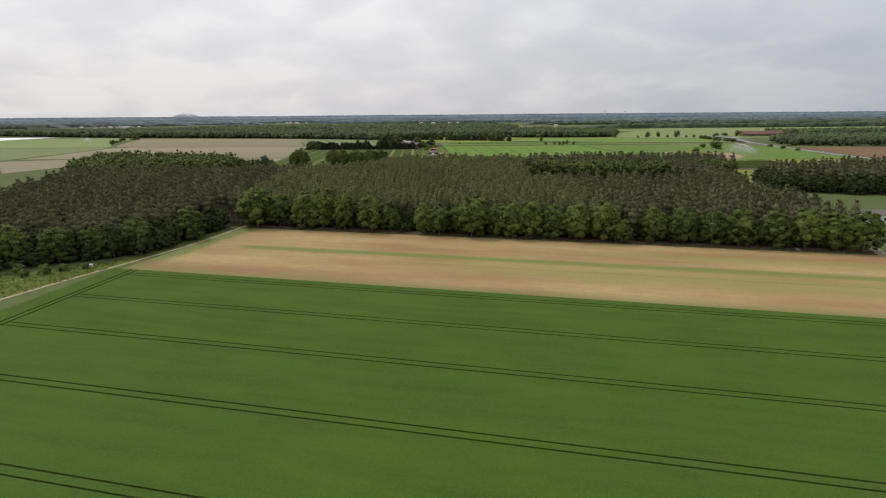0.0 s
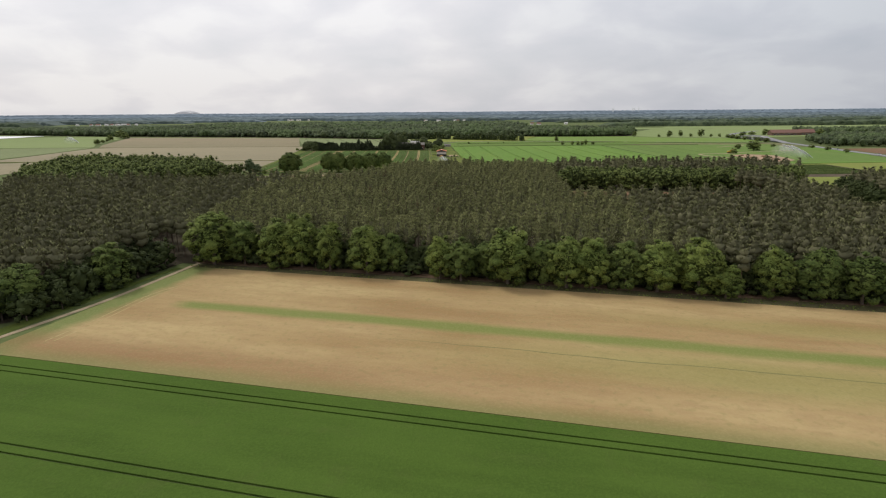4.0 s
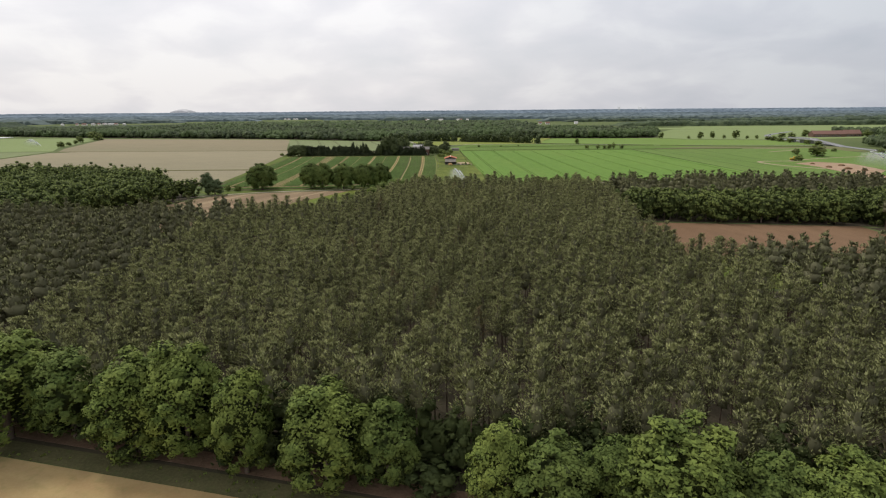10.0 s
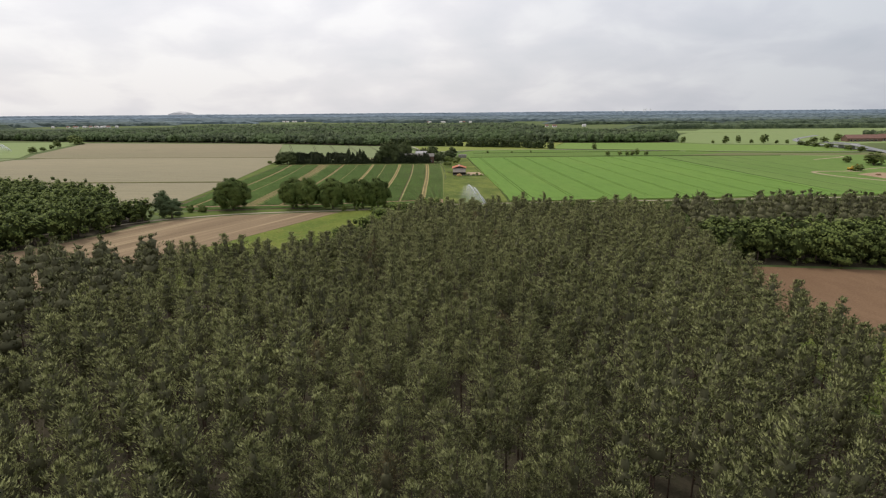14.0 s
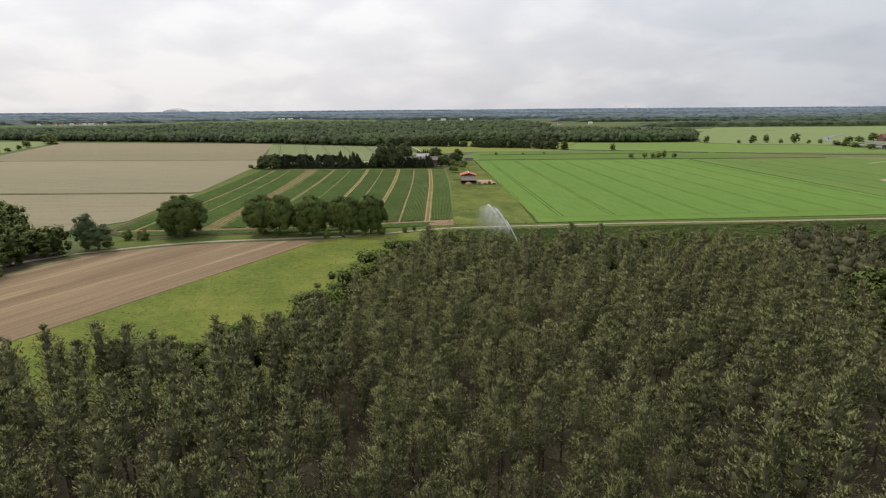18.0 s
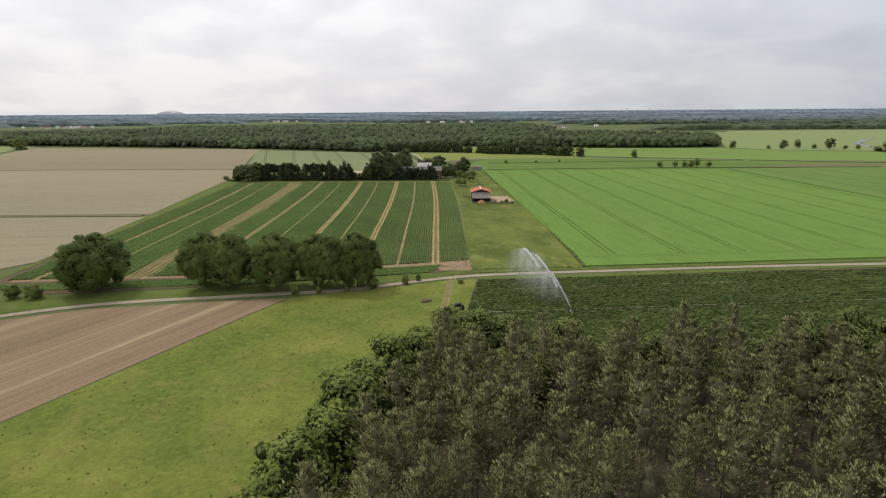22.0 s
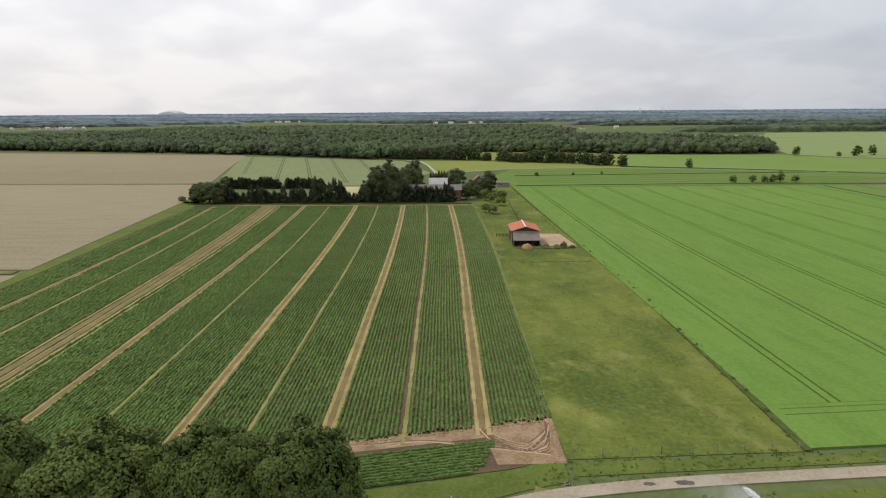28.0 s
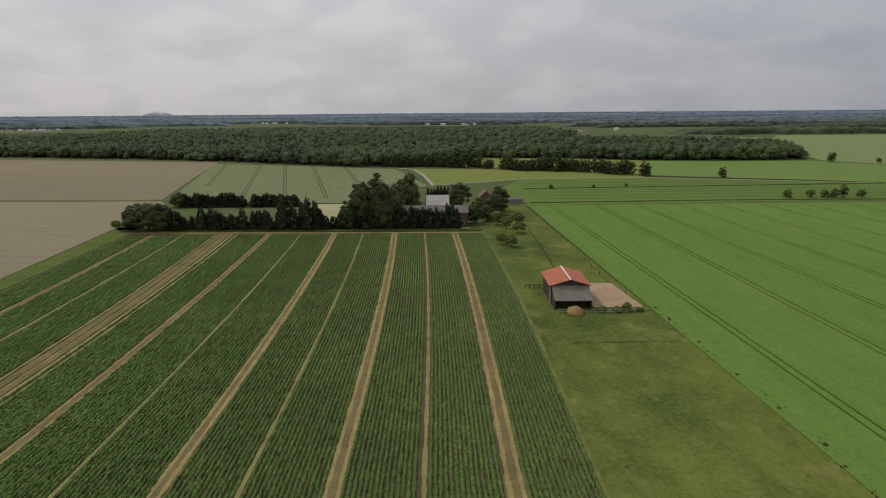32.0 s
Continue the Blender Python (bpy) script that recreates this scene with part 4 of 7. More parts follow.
COPSE_EDGE = [(205 + 2.6 * i + r.uniform(-2, 2), 352 - 1.55 * i + r.uniform(-1, 3)) for i in range(14)] + [(241 + 3.2 * i, 332 + r.uniform(-1, 3)) for i in range(28)] + [(208 + 0.2 * i, 354 + 2.6 * i) for i in range(14)]
edge_line = [(x, 231.0 - 0.235 * x + r.uniform(-1, 3)) for x in np.arange(-90, 146, 4.0)] + [(-97 - 0.19 * (244 - y) + r.uniform(-3, 0), y) for y in np.arange(196, 246, 4.0)] + [(-112 - 1.9 * (195 - y) + r.uniform(-2, 2), y) for y in np.arange(179, 195, 2.0)]
# broad-leaved belts
thicket_line = [(x, 236.0 - 0.235 * x + r.uniform(-1, 3)) for x in np.arange(-92, 146, 3.4)] + [(-103 - 0.19 * (244 - y) + r.uniform(-4, 0), y) for y in np.arange(196, 248, 3.0)] + [(-116 - 1.9 * (197 - y) + r.uniform(-2, 2), y + 3) for y in np.arange(181, 197, 1.6)]
oak_far = [(broadleaf_crown(np.random.default_rng(80 + i), 260, 0.50, 14.0, 4.9, 0.0, 16, 3, 6), limb((0, 0, 0), (0, 0, 7), 0.3, 0.15, 4)) for i in range(4)]
# fills the space under the trees; its dark leaf colour stands for shade
stand("edge_undergrowth", np.array(edge_line), oak_far, M_SHADE_LEAF, M_BARK, "undergrowth at the wood's edge, leaf colour darkened for shade", (0.3, 0.75), (0.5, 0.9), inner=M_SHADE_LEAF, core=core_faces(3, 6, 16))
stand("edge_thicket", np.array(thicket_line), oak_far, M_SHADE_LEAF, M_BARK, "thicket filling under the first pines, coloured dark for shade", (0.5, 0.85), (0.6, 0.95), inner=M_SHADE_LEAF, core=core_faces(3, 6, 16))
stand("copse_thicket", np.concatenate([np.array(COPSE_EDGE), jittered(FOREST_C, 6.5, r)]), oak_far, M_SHADE_LEAF, M_BARK, "thicket filling under the copse's pines, coloured dark for shade", (0.5, 0.95), (0.7, 1.1), inner=M_SHADE_LEAF, core=core_faces(3, 6, 16))
oak_mid = [(broadleaf_crown(np.random.default_rng(180 + i), 1500, 0.30, 14.0, 4.6, 0.05, 20, 4, 6), limb((0, 0, 0), (0, 0, 7), 0.3, 0.15, 4)) for i in range(3)]
belt = [(60, 419), (110, 413.5), (190, 400), (222, 440), (190, 432), (66, 437)]
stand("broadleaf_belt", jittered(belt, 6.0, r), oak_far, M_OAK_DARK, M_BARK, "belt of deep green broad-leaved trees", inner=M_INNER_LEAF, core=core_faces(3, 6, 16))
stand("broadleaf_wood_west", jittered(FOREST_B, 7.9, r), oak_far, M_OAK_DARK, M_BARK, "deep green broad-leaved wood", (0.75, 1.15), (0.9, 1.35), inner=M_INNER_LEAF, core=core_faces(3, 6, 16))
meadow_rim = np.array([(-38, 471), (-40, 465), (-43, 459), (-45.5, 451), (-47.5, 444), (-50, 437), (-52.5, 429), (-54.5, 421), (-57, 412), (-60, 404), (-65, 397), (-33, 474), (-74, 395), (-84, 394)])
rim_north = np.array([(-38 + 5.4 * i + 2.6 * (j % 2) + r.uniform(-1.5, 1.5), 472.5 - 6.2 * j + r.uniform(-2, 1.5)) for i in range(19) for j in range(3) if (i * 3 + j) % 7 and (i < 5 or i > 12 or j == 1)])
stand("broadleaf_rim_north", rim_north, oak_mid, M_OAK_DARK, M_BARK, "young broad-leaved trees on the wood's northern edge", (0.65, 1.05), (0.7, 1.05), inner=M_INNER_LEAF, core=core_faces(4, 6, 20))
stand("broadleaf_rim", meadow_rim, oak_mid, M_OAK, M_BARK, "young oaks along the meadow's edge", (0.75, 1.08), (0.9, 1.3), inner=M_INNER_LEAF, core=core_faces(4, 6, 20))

# oaks by the lane
LANE_OAKS = [(-135.5, 527.5, 16.3, 9.6), (-105, 530.5, 15.5, 7.0), (-97.5, 530, 15.8, 7.6), (-84, 529.5, 15.7, 8.2), (-73, 532, 14.6, 6.0), (-68.5, 530, 14.8, 6.6), (-60.5, 530.5, 15.6, 7.0)]
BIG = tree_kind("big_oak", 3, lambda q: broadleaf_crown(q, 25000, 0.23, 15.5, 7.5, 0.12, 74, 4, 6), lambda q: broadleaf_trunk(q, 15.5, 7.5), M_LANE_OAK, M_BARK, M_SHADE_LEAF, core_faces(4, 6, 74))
for i, (x, y, h, rad) in enumerate(LANE_OAKS):
    plant("big_oak_tree", BIG[i % 3], x, y, i * 2.1, rad * 0.96 / 7.5, h / 15.5, "old dark green oak beside the farm lane", "oaks by the lane")

# far woods
def tiny_tree(q, bits=32):
    a = q.uniform(0, 6.3)
    lumps = [(0, 0, 6.0, 3.6, 4.6)] + [(math.cos(a + b) * q.uniform(1.8, 3.2), math.sin(a + b) * q.uniform(1.8, 3.2), q.uniform(3.4, 8.4), q.uniform(1.3, 2.4), q.uniform(1.5, 2.8)) for b in (0, 1.5, 3.0, 4.6)]
    return joined([lump(*l, q, 3, 6, 0.2) for l in lumps] + [blob_cloud([(x, y, z, s * 1.15, h * 1.12) for x, y, z, s, h in lumps], bits, 0.75, q)])


tiny = [(tiny_tree(np.random.default_rng(200 + i)), None) for i in range(4)]
WOOD_N = [(-1300, 1500), (-700, 1262), (-412, 1192), (-285, 1152), (-140, 1080), (-62, 1078), (-36, 1172), (91, 1152), (136, 1132), (220, 1114), (312, 1120), (336, 1165), (380, 1290), (300, 1420), (-200, 1500), (-800, 1600)]
wn = jittered(WOOD_N, 7.0, r, 0.95)
front_y = np.interp(wn[:, 0], [-1300, -700, -412, -285, -140, -62, -36, 91, 220, 312, 380], [1500, 1262, 1192, 1152, 1080, 1078, 1172, 1152, 1114, 1120, 1290])
wn = wn[(wn[:, 1] < front_y + 80) | (r.random(len(wn)) < 0.5)]
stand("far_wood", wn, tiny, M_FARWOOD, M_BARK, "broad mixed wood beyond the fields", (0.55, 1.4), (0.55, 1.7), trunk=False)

WOOD_BACK = [(-760, 1560), (-200, 1490), (150, 1450), (205, 1700), (150, 1940), (-420, 1960), (-740, 1900)]
thin = [(tiny_tree(np.random.default_rng(210 + i), 14), None) for i in range(4)]
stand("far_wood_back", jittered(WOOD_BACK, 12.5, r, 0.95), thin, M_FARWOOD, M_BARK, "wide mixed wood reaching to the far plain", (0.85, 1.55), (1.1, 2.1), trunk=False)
structure("far_wood_floor", slab_mesh("far_wood_floor", [WOOD_N, WOOD_BACK, [(-740, 1900), (-420, 1960), (150, 1940), (160, 2515), (-720, 2515)]], 0, 0.45, M_FLOOR), "dark floor of the far wood", "forest floor")
structure("row_meadow", slab_mesh("row_meadow", [[(-58, 1078), (-20, 1058), (60, 1018), (112, 984), (125, 1052), (148, 1120), (90, 1149), (-36, 1169)]], 0, 0.42, M_YELLOW), "light green meadow behind the tree row", "field")


def wood_strip(name, x0, x1, y, depth, top, material, label, seed, bow=0.0):
    """A distant strip of woodland: a wall of crowns with an uneven canopy behind it."""
    q = np.random.default_rng(seed)
    step = 8.0 if y < 2600 else 14.0
    xs = np.arange(x0, x1, step)
    rows = [(-2.0, 0.0), (0.0, 0.55), (2.5, 0.9)] + [(d, 1.0) for d in np.arange(9, depth, 16.0)] + [(depth + 4, 0.3)]
    broad = np.interp(xs, np.linspace(x0, x1, 40), q.uniform(*((0.72, 1.12) if y < 3000 else (0.95, 1.03)), 40))
    edge = np.interp(xs, np.linspace(x0, x1, 60), q.uniform(-18, 18, 60)) + bow * (xs / 1000) ** 2
    v = []
    for d, h in rows:
        zz = top * h * broad * (0.86 + (0.12 if y < 2700 else 0.05) * np.sin(xs / step * 1.9 + q.uniform(0, 6)) + q.normal(0, 0.07 if y < 2700 else 0.035, len(xs))) if h else np.zeros(len(xs))
        ends = np.clip(np.minimum(xs - x0, x1 - xs) / 40, 0.05, 1)
        v.append(np.stack([xs + q.uniform(-2, 2, len(xs)), y + edge + d + q.uniform(-2.5, 2.5, len(xs)), zz * ends], 1))
    n = len(xs)
    i = (np.arange(len(rows) - 1)[:, None] * n + np.arange(n - 1)[None]).ravel()
    t = np.concatenate([np.stack([i, i + 1, i + n + 1], 1), np.stack([i, i + n + 1, i + n], 1)])
    return tagged(new(name, tri_mesh(name, np.concatenate(v), t, material)), label, "trees", kind="stuff")


def canopy_mat(name, a, b, scale):
    k = Mat(name, 0.9, 0.1)
    n1, n2 = k.noise(scale, 4), k.noise(scale * 0.12, 3)
    col = k.mix(k.remap(n1, 0.35, 0.65), a, b)
    col = k.mix(k.remap(n2, 0.40, 0.62, 0, 0.55), col, tuple(v * 0.66 for v in a))
    col = k.mix(k.remap(k.noise(scale * 2.3, 3), 0.56, 0.70, 0, 0.35), col, tuple(min(1, v * 1.6) for v in b))
    k.bump(n1, 0.6, 4.0)
    return k.done(col)


# M_DIST2, M_DIST3 and M_DIST4 have distance haze mixed into their colours as blue-grey
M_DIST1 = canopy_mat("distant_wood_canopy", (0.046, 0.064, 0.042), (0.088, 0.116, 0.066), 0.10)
M_DIST2 = canopy_mat("remote_wood_canopy_hazed", (0.088, 0.116, 0.110), (0.128, 0.158, 0.142), 0.07)
M_DIST3 = canopy_mat("horizon_wood_canopy_hazed", (0.165, 0.212, 0.255), (0.205, 0.255, 0.300), 0.03)
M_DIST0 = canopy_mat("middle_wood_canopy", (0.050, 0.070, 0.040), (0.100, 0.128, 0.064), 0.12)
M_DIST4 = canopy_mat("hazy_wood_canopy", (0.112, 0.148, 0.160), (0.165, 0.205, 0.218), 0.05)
q = np.random.default_rng(77)
VILLAGES = ((-960, 1760, 16, 130), (-1100, 1640, 8, 80), (330, 1950, 5, 160), (950, 1725, 9, 300), (-60, 2610, 6, 120), (-800, 3010, 6, 70), (-1290, 2240, 14, 130), (-80, 2600, 4, 40))
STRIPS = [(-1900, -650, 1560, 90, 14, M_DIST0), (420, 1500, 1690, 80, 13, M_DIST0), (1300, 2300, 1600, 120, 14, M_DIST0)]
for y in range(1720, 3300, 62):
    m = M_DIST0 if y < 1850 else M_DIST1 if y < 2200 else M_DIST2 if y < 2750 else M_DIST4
    x = -1.05 * y + q.uniform(0, 300)
    while x < 1.05 * y:
        length = q.uniform(180, 900)
        if not (y < 2480 and x < 180 and x + length > -720) and not any(hy - 620 < y < hy + 30 and x < hx + hs and x + length > hx - hs for hx, hy, _, hs in VILLAGES):
            STRIPS.append((x, x + length, y + q.uniform(-40, 40), q.uniform(50, 120), q.uniform(9, 15) * (1 + (y - 1700) / 6000), m))
        x += length + q.uniform(150, 1100)
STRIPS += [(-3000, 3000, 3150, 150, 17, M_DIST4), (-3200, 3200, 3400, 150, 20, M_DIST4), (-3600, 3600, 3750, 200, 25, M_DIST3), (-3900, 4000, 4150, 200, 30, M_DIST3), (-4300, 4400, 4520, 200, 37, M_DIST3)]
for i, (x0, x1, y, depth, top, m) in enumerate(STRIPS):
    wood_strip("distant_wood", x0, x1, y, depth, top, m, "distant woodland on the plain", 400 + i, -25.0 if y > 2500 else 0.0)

# ---------------------------------------------------------------- row crops
M_POTATO = field_mat("potato_leaves", (0.106, 0.165, 0.045), (0.142, 0.211, 0.058), (0.170, 0.223, 0.068), big=0.03, fine=3.5, bump=1.0, patch=0.4, speck=0.7)
M_BEET = field_mat("dark_row_crop_leaves", (0.062, 0.091, 0.026), (0.104, 0.135, 0.040), (0.145, 0.154, 0.055), big=0.05, fine=2.4, bump=0.9, patch=0.6, speck=0.75)
M_RIDGE = field_mat("potato_soil", (0.092, 0.070, 0.040), (0.128, 0.096, 0.056), (0.145, 0.110, 0.063), big=0.15, fine=2.5)
M_SAND = field_mat("sandy_wheel_track", (0.280, 0.222, 0.090), (0.370, 0.302, 0.132), (0.150, 0.155, 0.052), big=0.09, fine=2.5, patch=0.75)
M_WEEDY_SAND = field_mat("overgrown_wheel_track", (0.205, 0.200, 0.072), (0.285, 0.262, 0.105), (0.115, 0.165, 0.040), big=0.05, fine=2.5, patch=1.0)


def fan(x, y):
    """The x of a potato row at y, for its x at the southern end: the rows bend west as they go north."""
    g = np.clip((np.asarray(y, float) - 590) / 182, 0, 1.1) ** 1.9
    south_drift = 0.02 * np.clip(613 - np.asarray(y, float), 0, 70)
    return x + south_drift + g * np.interp(x, [-175, -163, -150, -136, -128, -116, -90, -65, -39, -28], [-14, -10.6, -10.7, -11.0, -9.1, -7.7, -7.4, -5.9, -5.6, -5.3])


def pot_south(x):
    return 559.0 + 0.22 * (x + 28) if x > -100 else 543.2 + 0.075 * (x + 100)


structure("potato_soil", slab_mesh("potato_soil", [[(-26.9, 548.6), (-27.5, 600), (-28.6, 668), (-34.0, 779.5), (-185.2, 783), (-179.3, 680), (-174.2, 590), (-173, 531), (-150, 524.5), (-100, 532), (-58, 541.5), (-36, 546)]], 0, 0.10, M_RIDGE), "brown ridged potato soil", "field")


def row_mesh(name, pts, wide, high, r, material, rag=1.0):
    """One row of bushy plants along points in plan: a ragged ridge."""
    p = np.asarray(pts, float)
    d = np.gradient(p, axis=0)
    d /= np.linalg.norm(d, axis=1)[:, None]
    n = np.stack([-d[:, 1], d[:, 0]], 1)
    prof = np.array([(-0.5, 0.10), (-0.34, 0.72), (0.0, 1.0), (0.34, 0.72), (0.5, 0.10)])
    k = len(prof)
    w = wide * (0.9 + rag * r.uniform(-0.2, 0.2, (len(p), 1)))
    h = high * (0.88 + rag * r.uniform(-0.28, 0.28, (len(p), 1)))
    off = prof[None, :, 0] * w + r.normal(0, 0.03 * rag, (len(p), k))
    xy = p[:, None, :] + n[:, None, :] * off[..., None]
    z = 0.10 + prof[None, :, 1] * h + r.normal(0, 0.05 * rag, (len(p), k)) * (prof[None, :, 1] > 0.3)
    v = np.concatenate([xy, z[..., None]], -1).reshape(-1, 3)
    i = (np.arange(len(p) - 1)[:, None] * k + np.arange(k - 1)[None]).ravel()
    return tri_mesh(name, v, np.stack([i, i + 1, i + k + 1, i + k], 1), material)


potato = tagged(new("potato_crop"), "long green ridged rows of leafy potatoes", "potato crop", kind="structure")
# tracks: x at the southern end, half width, kind
TRACKS = [(-39.6, 1.25, 2), (-52.3, 0.5, 1), (-64.9, 1.2, 2), (-77.7, 0.45, 1), (-89.1, 1.1, 2), (-103.2, 0.42, 1), (-116.5, 0.95, 3), (-128.6, 0.5, 1), (-133.0, 3.3, 4), (-150.2, 0.5, 1), (-163.0, 0.95, 3)]
r = np.random.default_rng(21)
x = -28.15
while x > -178:
    gap = next((t for t in TRACKS if abs(x - t[0]) < t[1] + 0.18), None)
    if gap is None:
        y0 = pot_south(x) + 0.9 + r.uniform(-0.3, 0.5)
        ys = np.concatenate([np.arange(y0, 660, 0.65), np.arange(660, 778, 1.25)])
        xs = fan(x, ys) + r.normal(0, 0.02, len(ys))
        keep = xs > -174.6 - 0.0577 * (ys - 620)
        if keep.sum() > 4:
            part("potato_row", row_mesh("potato_row", np.stack([xs, ys], 1)[keep], 0.62, 0.44, r, M_POTATO, 1.7), potato)
    elif gap[2] == 4 and abs(x - gap[0]) < 3.4 and int(-x / 0.75) % 3 == 0:
        ys = np.arange(pot_south(x) + 2, 776, 1.6)
        part("potato_row", row_mesh("potato_row", np.stack([fan(x, ys), ys], 1), 0.30, 0.24, r, M_POTATO), potato)
    x -= 0.75
# headland rows parallel to the lane
for k in range(11):
    x1 = -36.6 - 0.35 * k + r.uniform(-0.6, 0.6)
    xs = np.arange(x1, -171 + 1.0 * k, -0.6)
    y0 = [553.4 - 0.72 * k + 0.215 * (v + 36) if v > -100 else 539.6 - 0.62 * k + 0.10 * (v + 100) for v in xs]
    part("potato_row", row_mesh("potato_row", np.stack([xs, y0], 1), 0.62, 0.42, r, M_POTATO), potato)

lines, weeds, middles = [], [], []
for tx, half, kind in TRACKS:
    ys = np.arange(pot_south(tx) - 1.5, 780, 1.8)
    worn = lambda width: [width * w for w in r.uniform(0.68, 1.32, len(ys))]
    centre = lambda o: [(float(fan(tx + o, yy)), float(yy)) for yy in ys]
    if kind == 1:
        weeds.append((centre(0), worn(half * 1.4)))
    elif kind in (2, 3):
        w = 0.66 if kind == 2 else 0.34
        lines += [(centre(-half + w * 0.5), worn(w)), (centre(half - w * 0.5), worn(w))]
        middles.append((centre(0), worn(half * 2 + 0.3)))
    else:
        lines += [(centre(-half + 0.3), worn(0.45)), (centre(half - 0.5), worn(0.6)), (centre(0.3), worn(0.25))]
        middles.append((centre(0), worn(half * 1.9)))
lines.append(([(-33, 780.2), (-100, 780.6), (-190, 783)], 1.6))
for line in lines:
    structure("wheel_track", ribbon_mesh("wheel_track", [line], 0.0, 0.17, M_SAND), "pale sandy wheel track between potato beds", "path")
for line in weeds:
    structure("weedy_track", ribbon_mesh("weedy_track", [line], 0.0, 0.17, M_WEEDY_SAND), "half overgrown sandy wheel track in the potatoes", "path")
structure("brown_track_middles", ribbon_mesh("brown_track_middles", middles, 0.0, 0.145, field_mat("brown_weedy_soil", (0.158, 0.124, 0.056), (0.228, 0.176, 0.082), (0.105, 0.132, 0.040), big=0.12, fine=2.2, patch=1.0)), "brown weedy soil between wheel tracks", "path")
structure("turning_soil", slab_mesh("turning_soil", [[(-26.6, 547.6), (-26.9, 562), (-37, 558.5), (-58, 553.6), (-100, 544.2), (-168, 538.6), (-168, 536.6), (-100, 541.4), (-58, 550.2), (-38.2, 554.2), (-36.8, 547.2)]], 0, 0.14, field_mat("churned_red_soil", (0.225, 0.150, 0.088), (0.315, 0.225, 0.140), (0.17, 0.115, 0.068), big=0.35, fine=1.6, patch=0.9, contrast=0.10, bump=0.9)), "churned bare soil on the headland", "path")
structure("potato_edge_grass", ribbon_mesh("potato_edge_grass", [(smooth_line([(-27.2, 563), (-27.6, 600), (-28.0, 640), (-28.3, 668), (-29.9, 715), (-33.6, 779)], 8), 1.0)], 0, 0.165, field_mat("dry_edge_grass", (0.135, 0.155, 0.045), (0.185, 0.190, 0.065), (0.09, 0.12, 0.035), big=0.2, patch=0.9)), "pale dry grass strip beside the potatoes", "verge")
M_RUT = field_mat("pressed_dark_soil", (0.130, 0.082, 0.048), (0.175, 0.115, 0.068), None, big=0.5, fine=2.0)
M_RIM = field_mat("loose_pale_soil", (0.34, 0.25, 0.16), (0.42, 0.32, 0.21), None, big=0.5, fine=2.0)
r = np.random.default_rng(22)
for k in range(18):
    a, b = r.uniform(0, 1), r.uniform(-0.6, 0.6)
    line = [(-38.6 + 1.2 * b, 557.5 - 1.5 * a), (-36.6 + b, 554.6 - 2.0 * a + b), (-32.5, 552.6 - 2.4 * a + b), (-28.9, 552.6 - 2.0 * a + 3.6 * (k % 3) / 2), (-27.6 - 0.5 * a, 556.5 + 2.2 * b + (k % 3))]
    if k % 5 == 4:
        line = [(-60 + 8 * a, 551.4 + 1.2 * b), (-48, 552.9 + b), (-37, 552.0 - a), (-28.6, 549.6 + b)]
    structure("turning_rut", ribbon_mesh("turning_rut", [(smooth_line(line, 1), 0.16 + 0.16 * a)], 0, 0.146 + 0.001 * k, M_RUT if k % 2 else M_RIM), "curved wheel rut in churned soil", "path")
clods = [lump(r.uniform(-38, -27.3), r.uniform(548.4, 559.5), 0.14, r.uniform(0.05, 0.15), r.uniform(0.04, 0.10), r, 3, 5, 0.2)[:2] for _ in range(160)]
tagged(new("soil_clods", tri_mesh("soil_clods", *joined(clods), M_RIM)), "loose pale clods on the churned headland", "soil", kind="stuff")
r = np.random.default_rng(21)
ends = []
for i in range(190):
    ex = -28.4 - 0.75 * i
    if ex < -168 or any(abs(ex - t[0]) < t[1] + 0.3 for t in TRACKS):
        continue
    ends.append(lump(ex, pot_south(ex) + 0.2, 0.12, 0.28, 0.2, r, 3, 5, 0.2)[:2])
tagged(new("ridge_ends", tri_mesh("ridge_ends", *joined(ends), M_SAND)), "bare sandy ends of potato ridges", "soil", kind="stuff")
# grass strip and tracks between potatoes and the tree row
structure("verge_north", slab_mesh("verge_north", [[(-33.4, 781.6), (-190, 784.4), (-203, 796), (-34, 792)], [(-173.2, 537), (-174.6, 590), (-179.8, 680), (-186, 784), (-204, 812), (-216, 873), (-208, 860), (-198.3, 790), (-183.3, 652), (-175.5, 560), (-175, 531)]], 0, 0.16, M_VERGE), "green grass verge round the potatoes", "verge")

beet = tagged(new("beet_crop"), "dark green row crop beside the pine wood", "row crop", kind="structure")
structure("beet_soil", slab_mesh("beet_soil", [[(-25.2, 537.2), (0, 538.2), (60, 545), (320, 567.5), (320, 480), (-32.5, 472), (-33.4, 497), (-30, 507)]], 0, 0.10, field_mat("dark_moist_soil", (0.085, 0.066, 0.046), (0.12, 0.092, 0.062), None, big=0.1)), "dark moist row crop soil", "field")
for k in range(88):
    q = 537.6 - 0.75 * k
    if min(abs(q - 529.6), abs(q - 531.4), abs(q - 508.8), abs(q - 510.9)) < 0.42:
        continue
    x0 = np.interp(q, [472, 497, 507, 540], [-32.8, -33.4, -30.2, -25.2])
    xs = np.concatenate([np.arange(x0 + r.uniform(0, 0.8), 70, 0.62), np.arange(70, 315, 1.8)])
    part("crop_row", row_mesh("crop_row", np.stack([xs, q + 0.086 * (xs - 0)], 1), 0.62, 0.42, r, M_BEET, 2.3), beet)
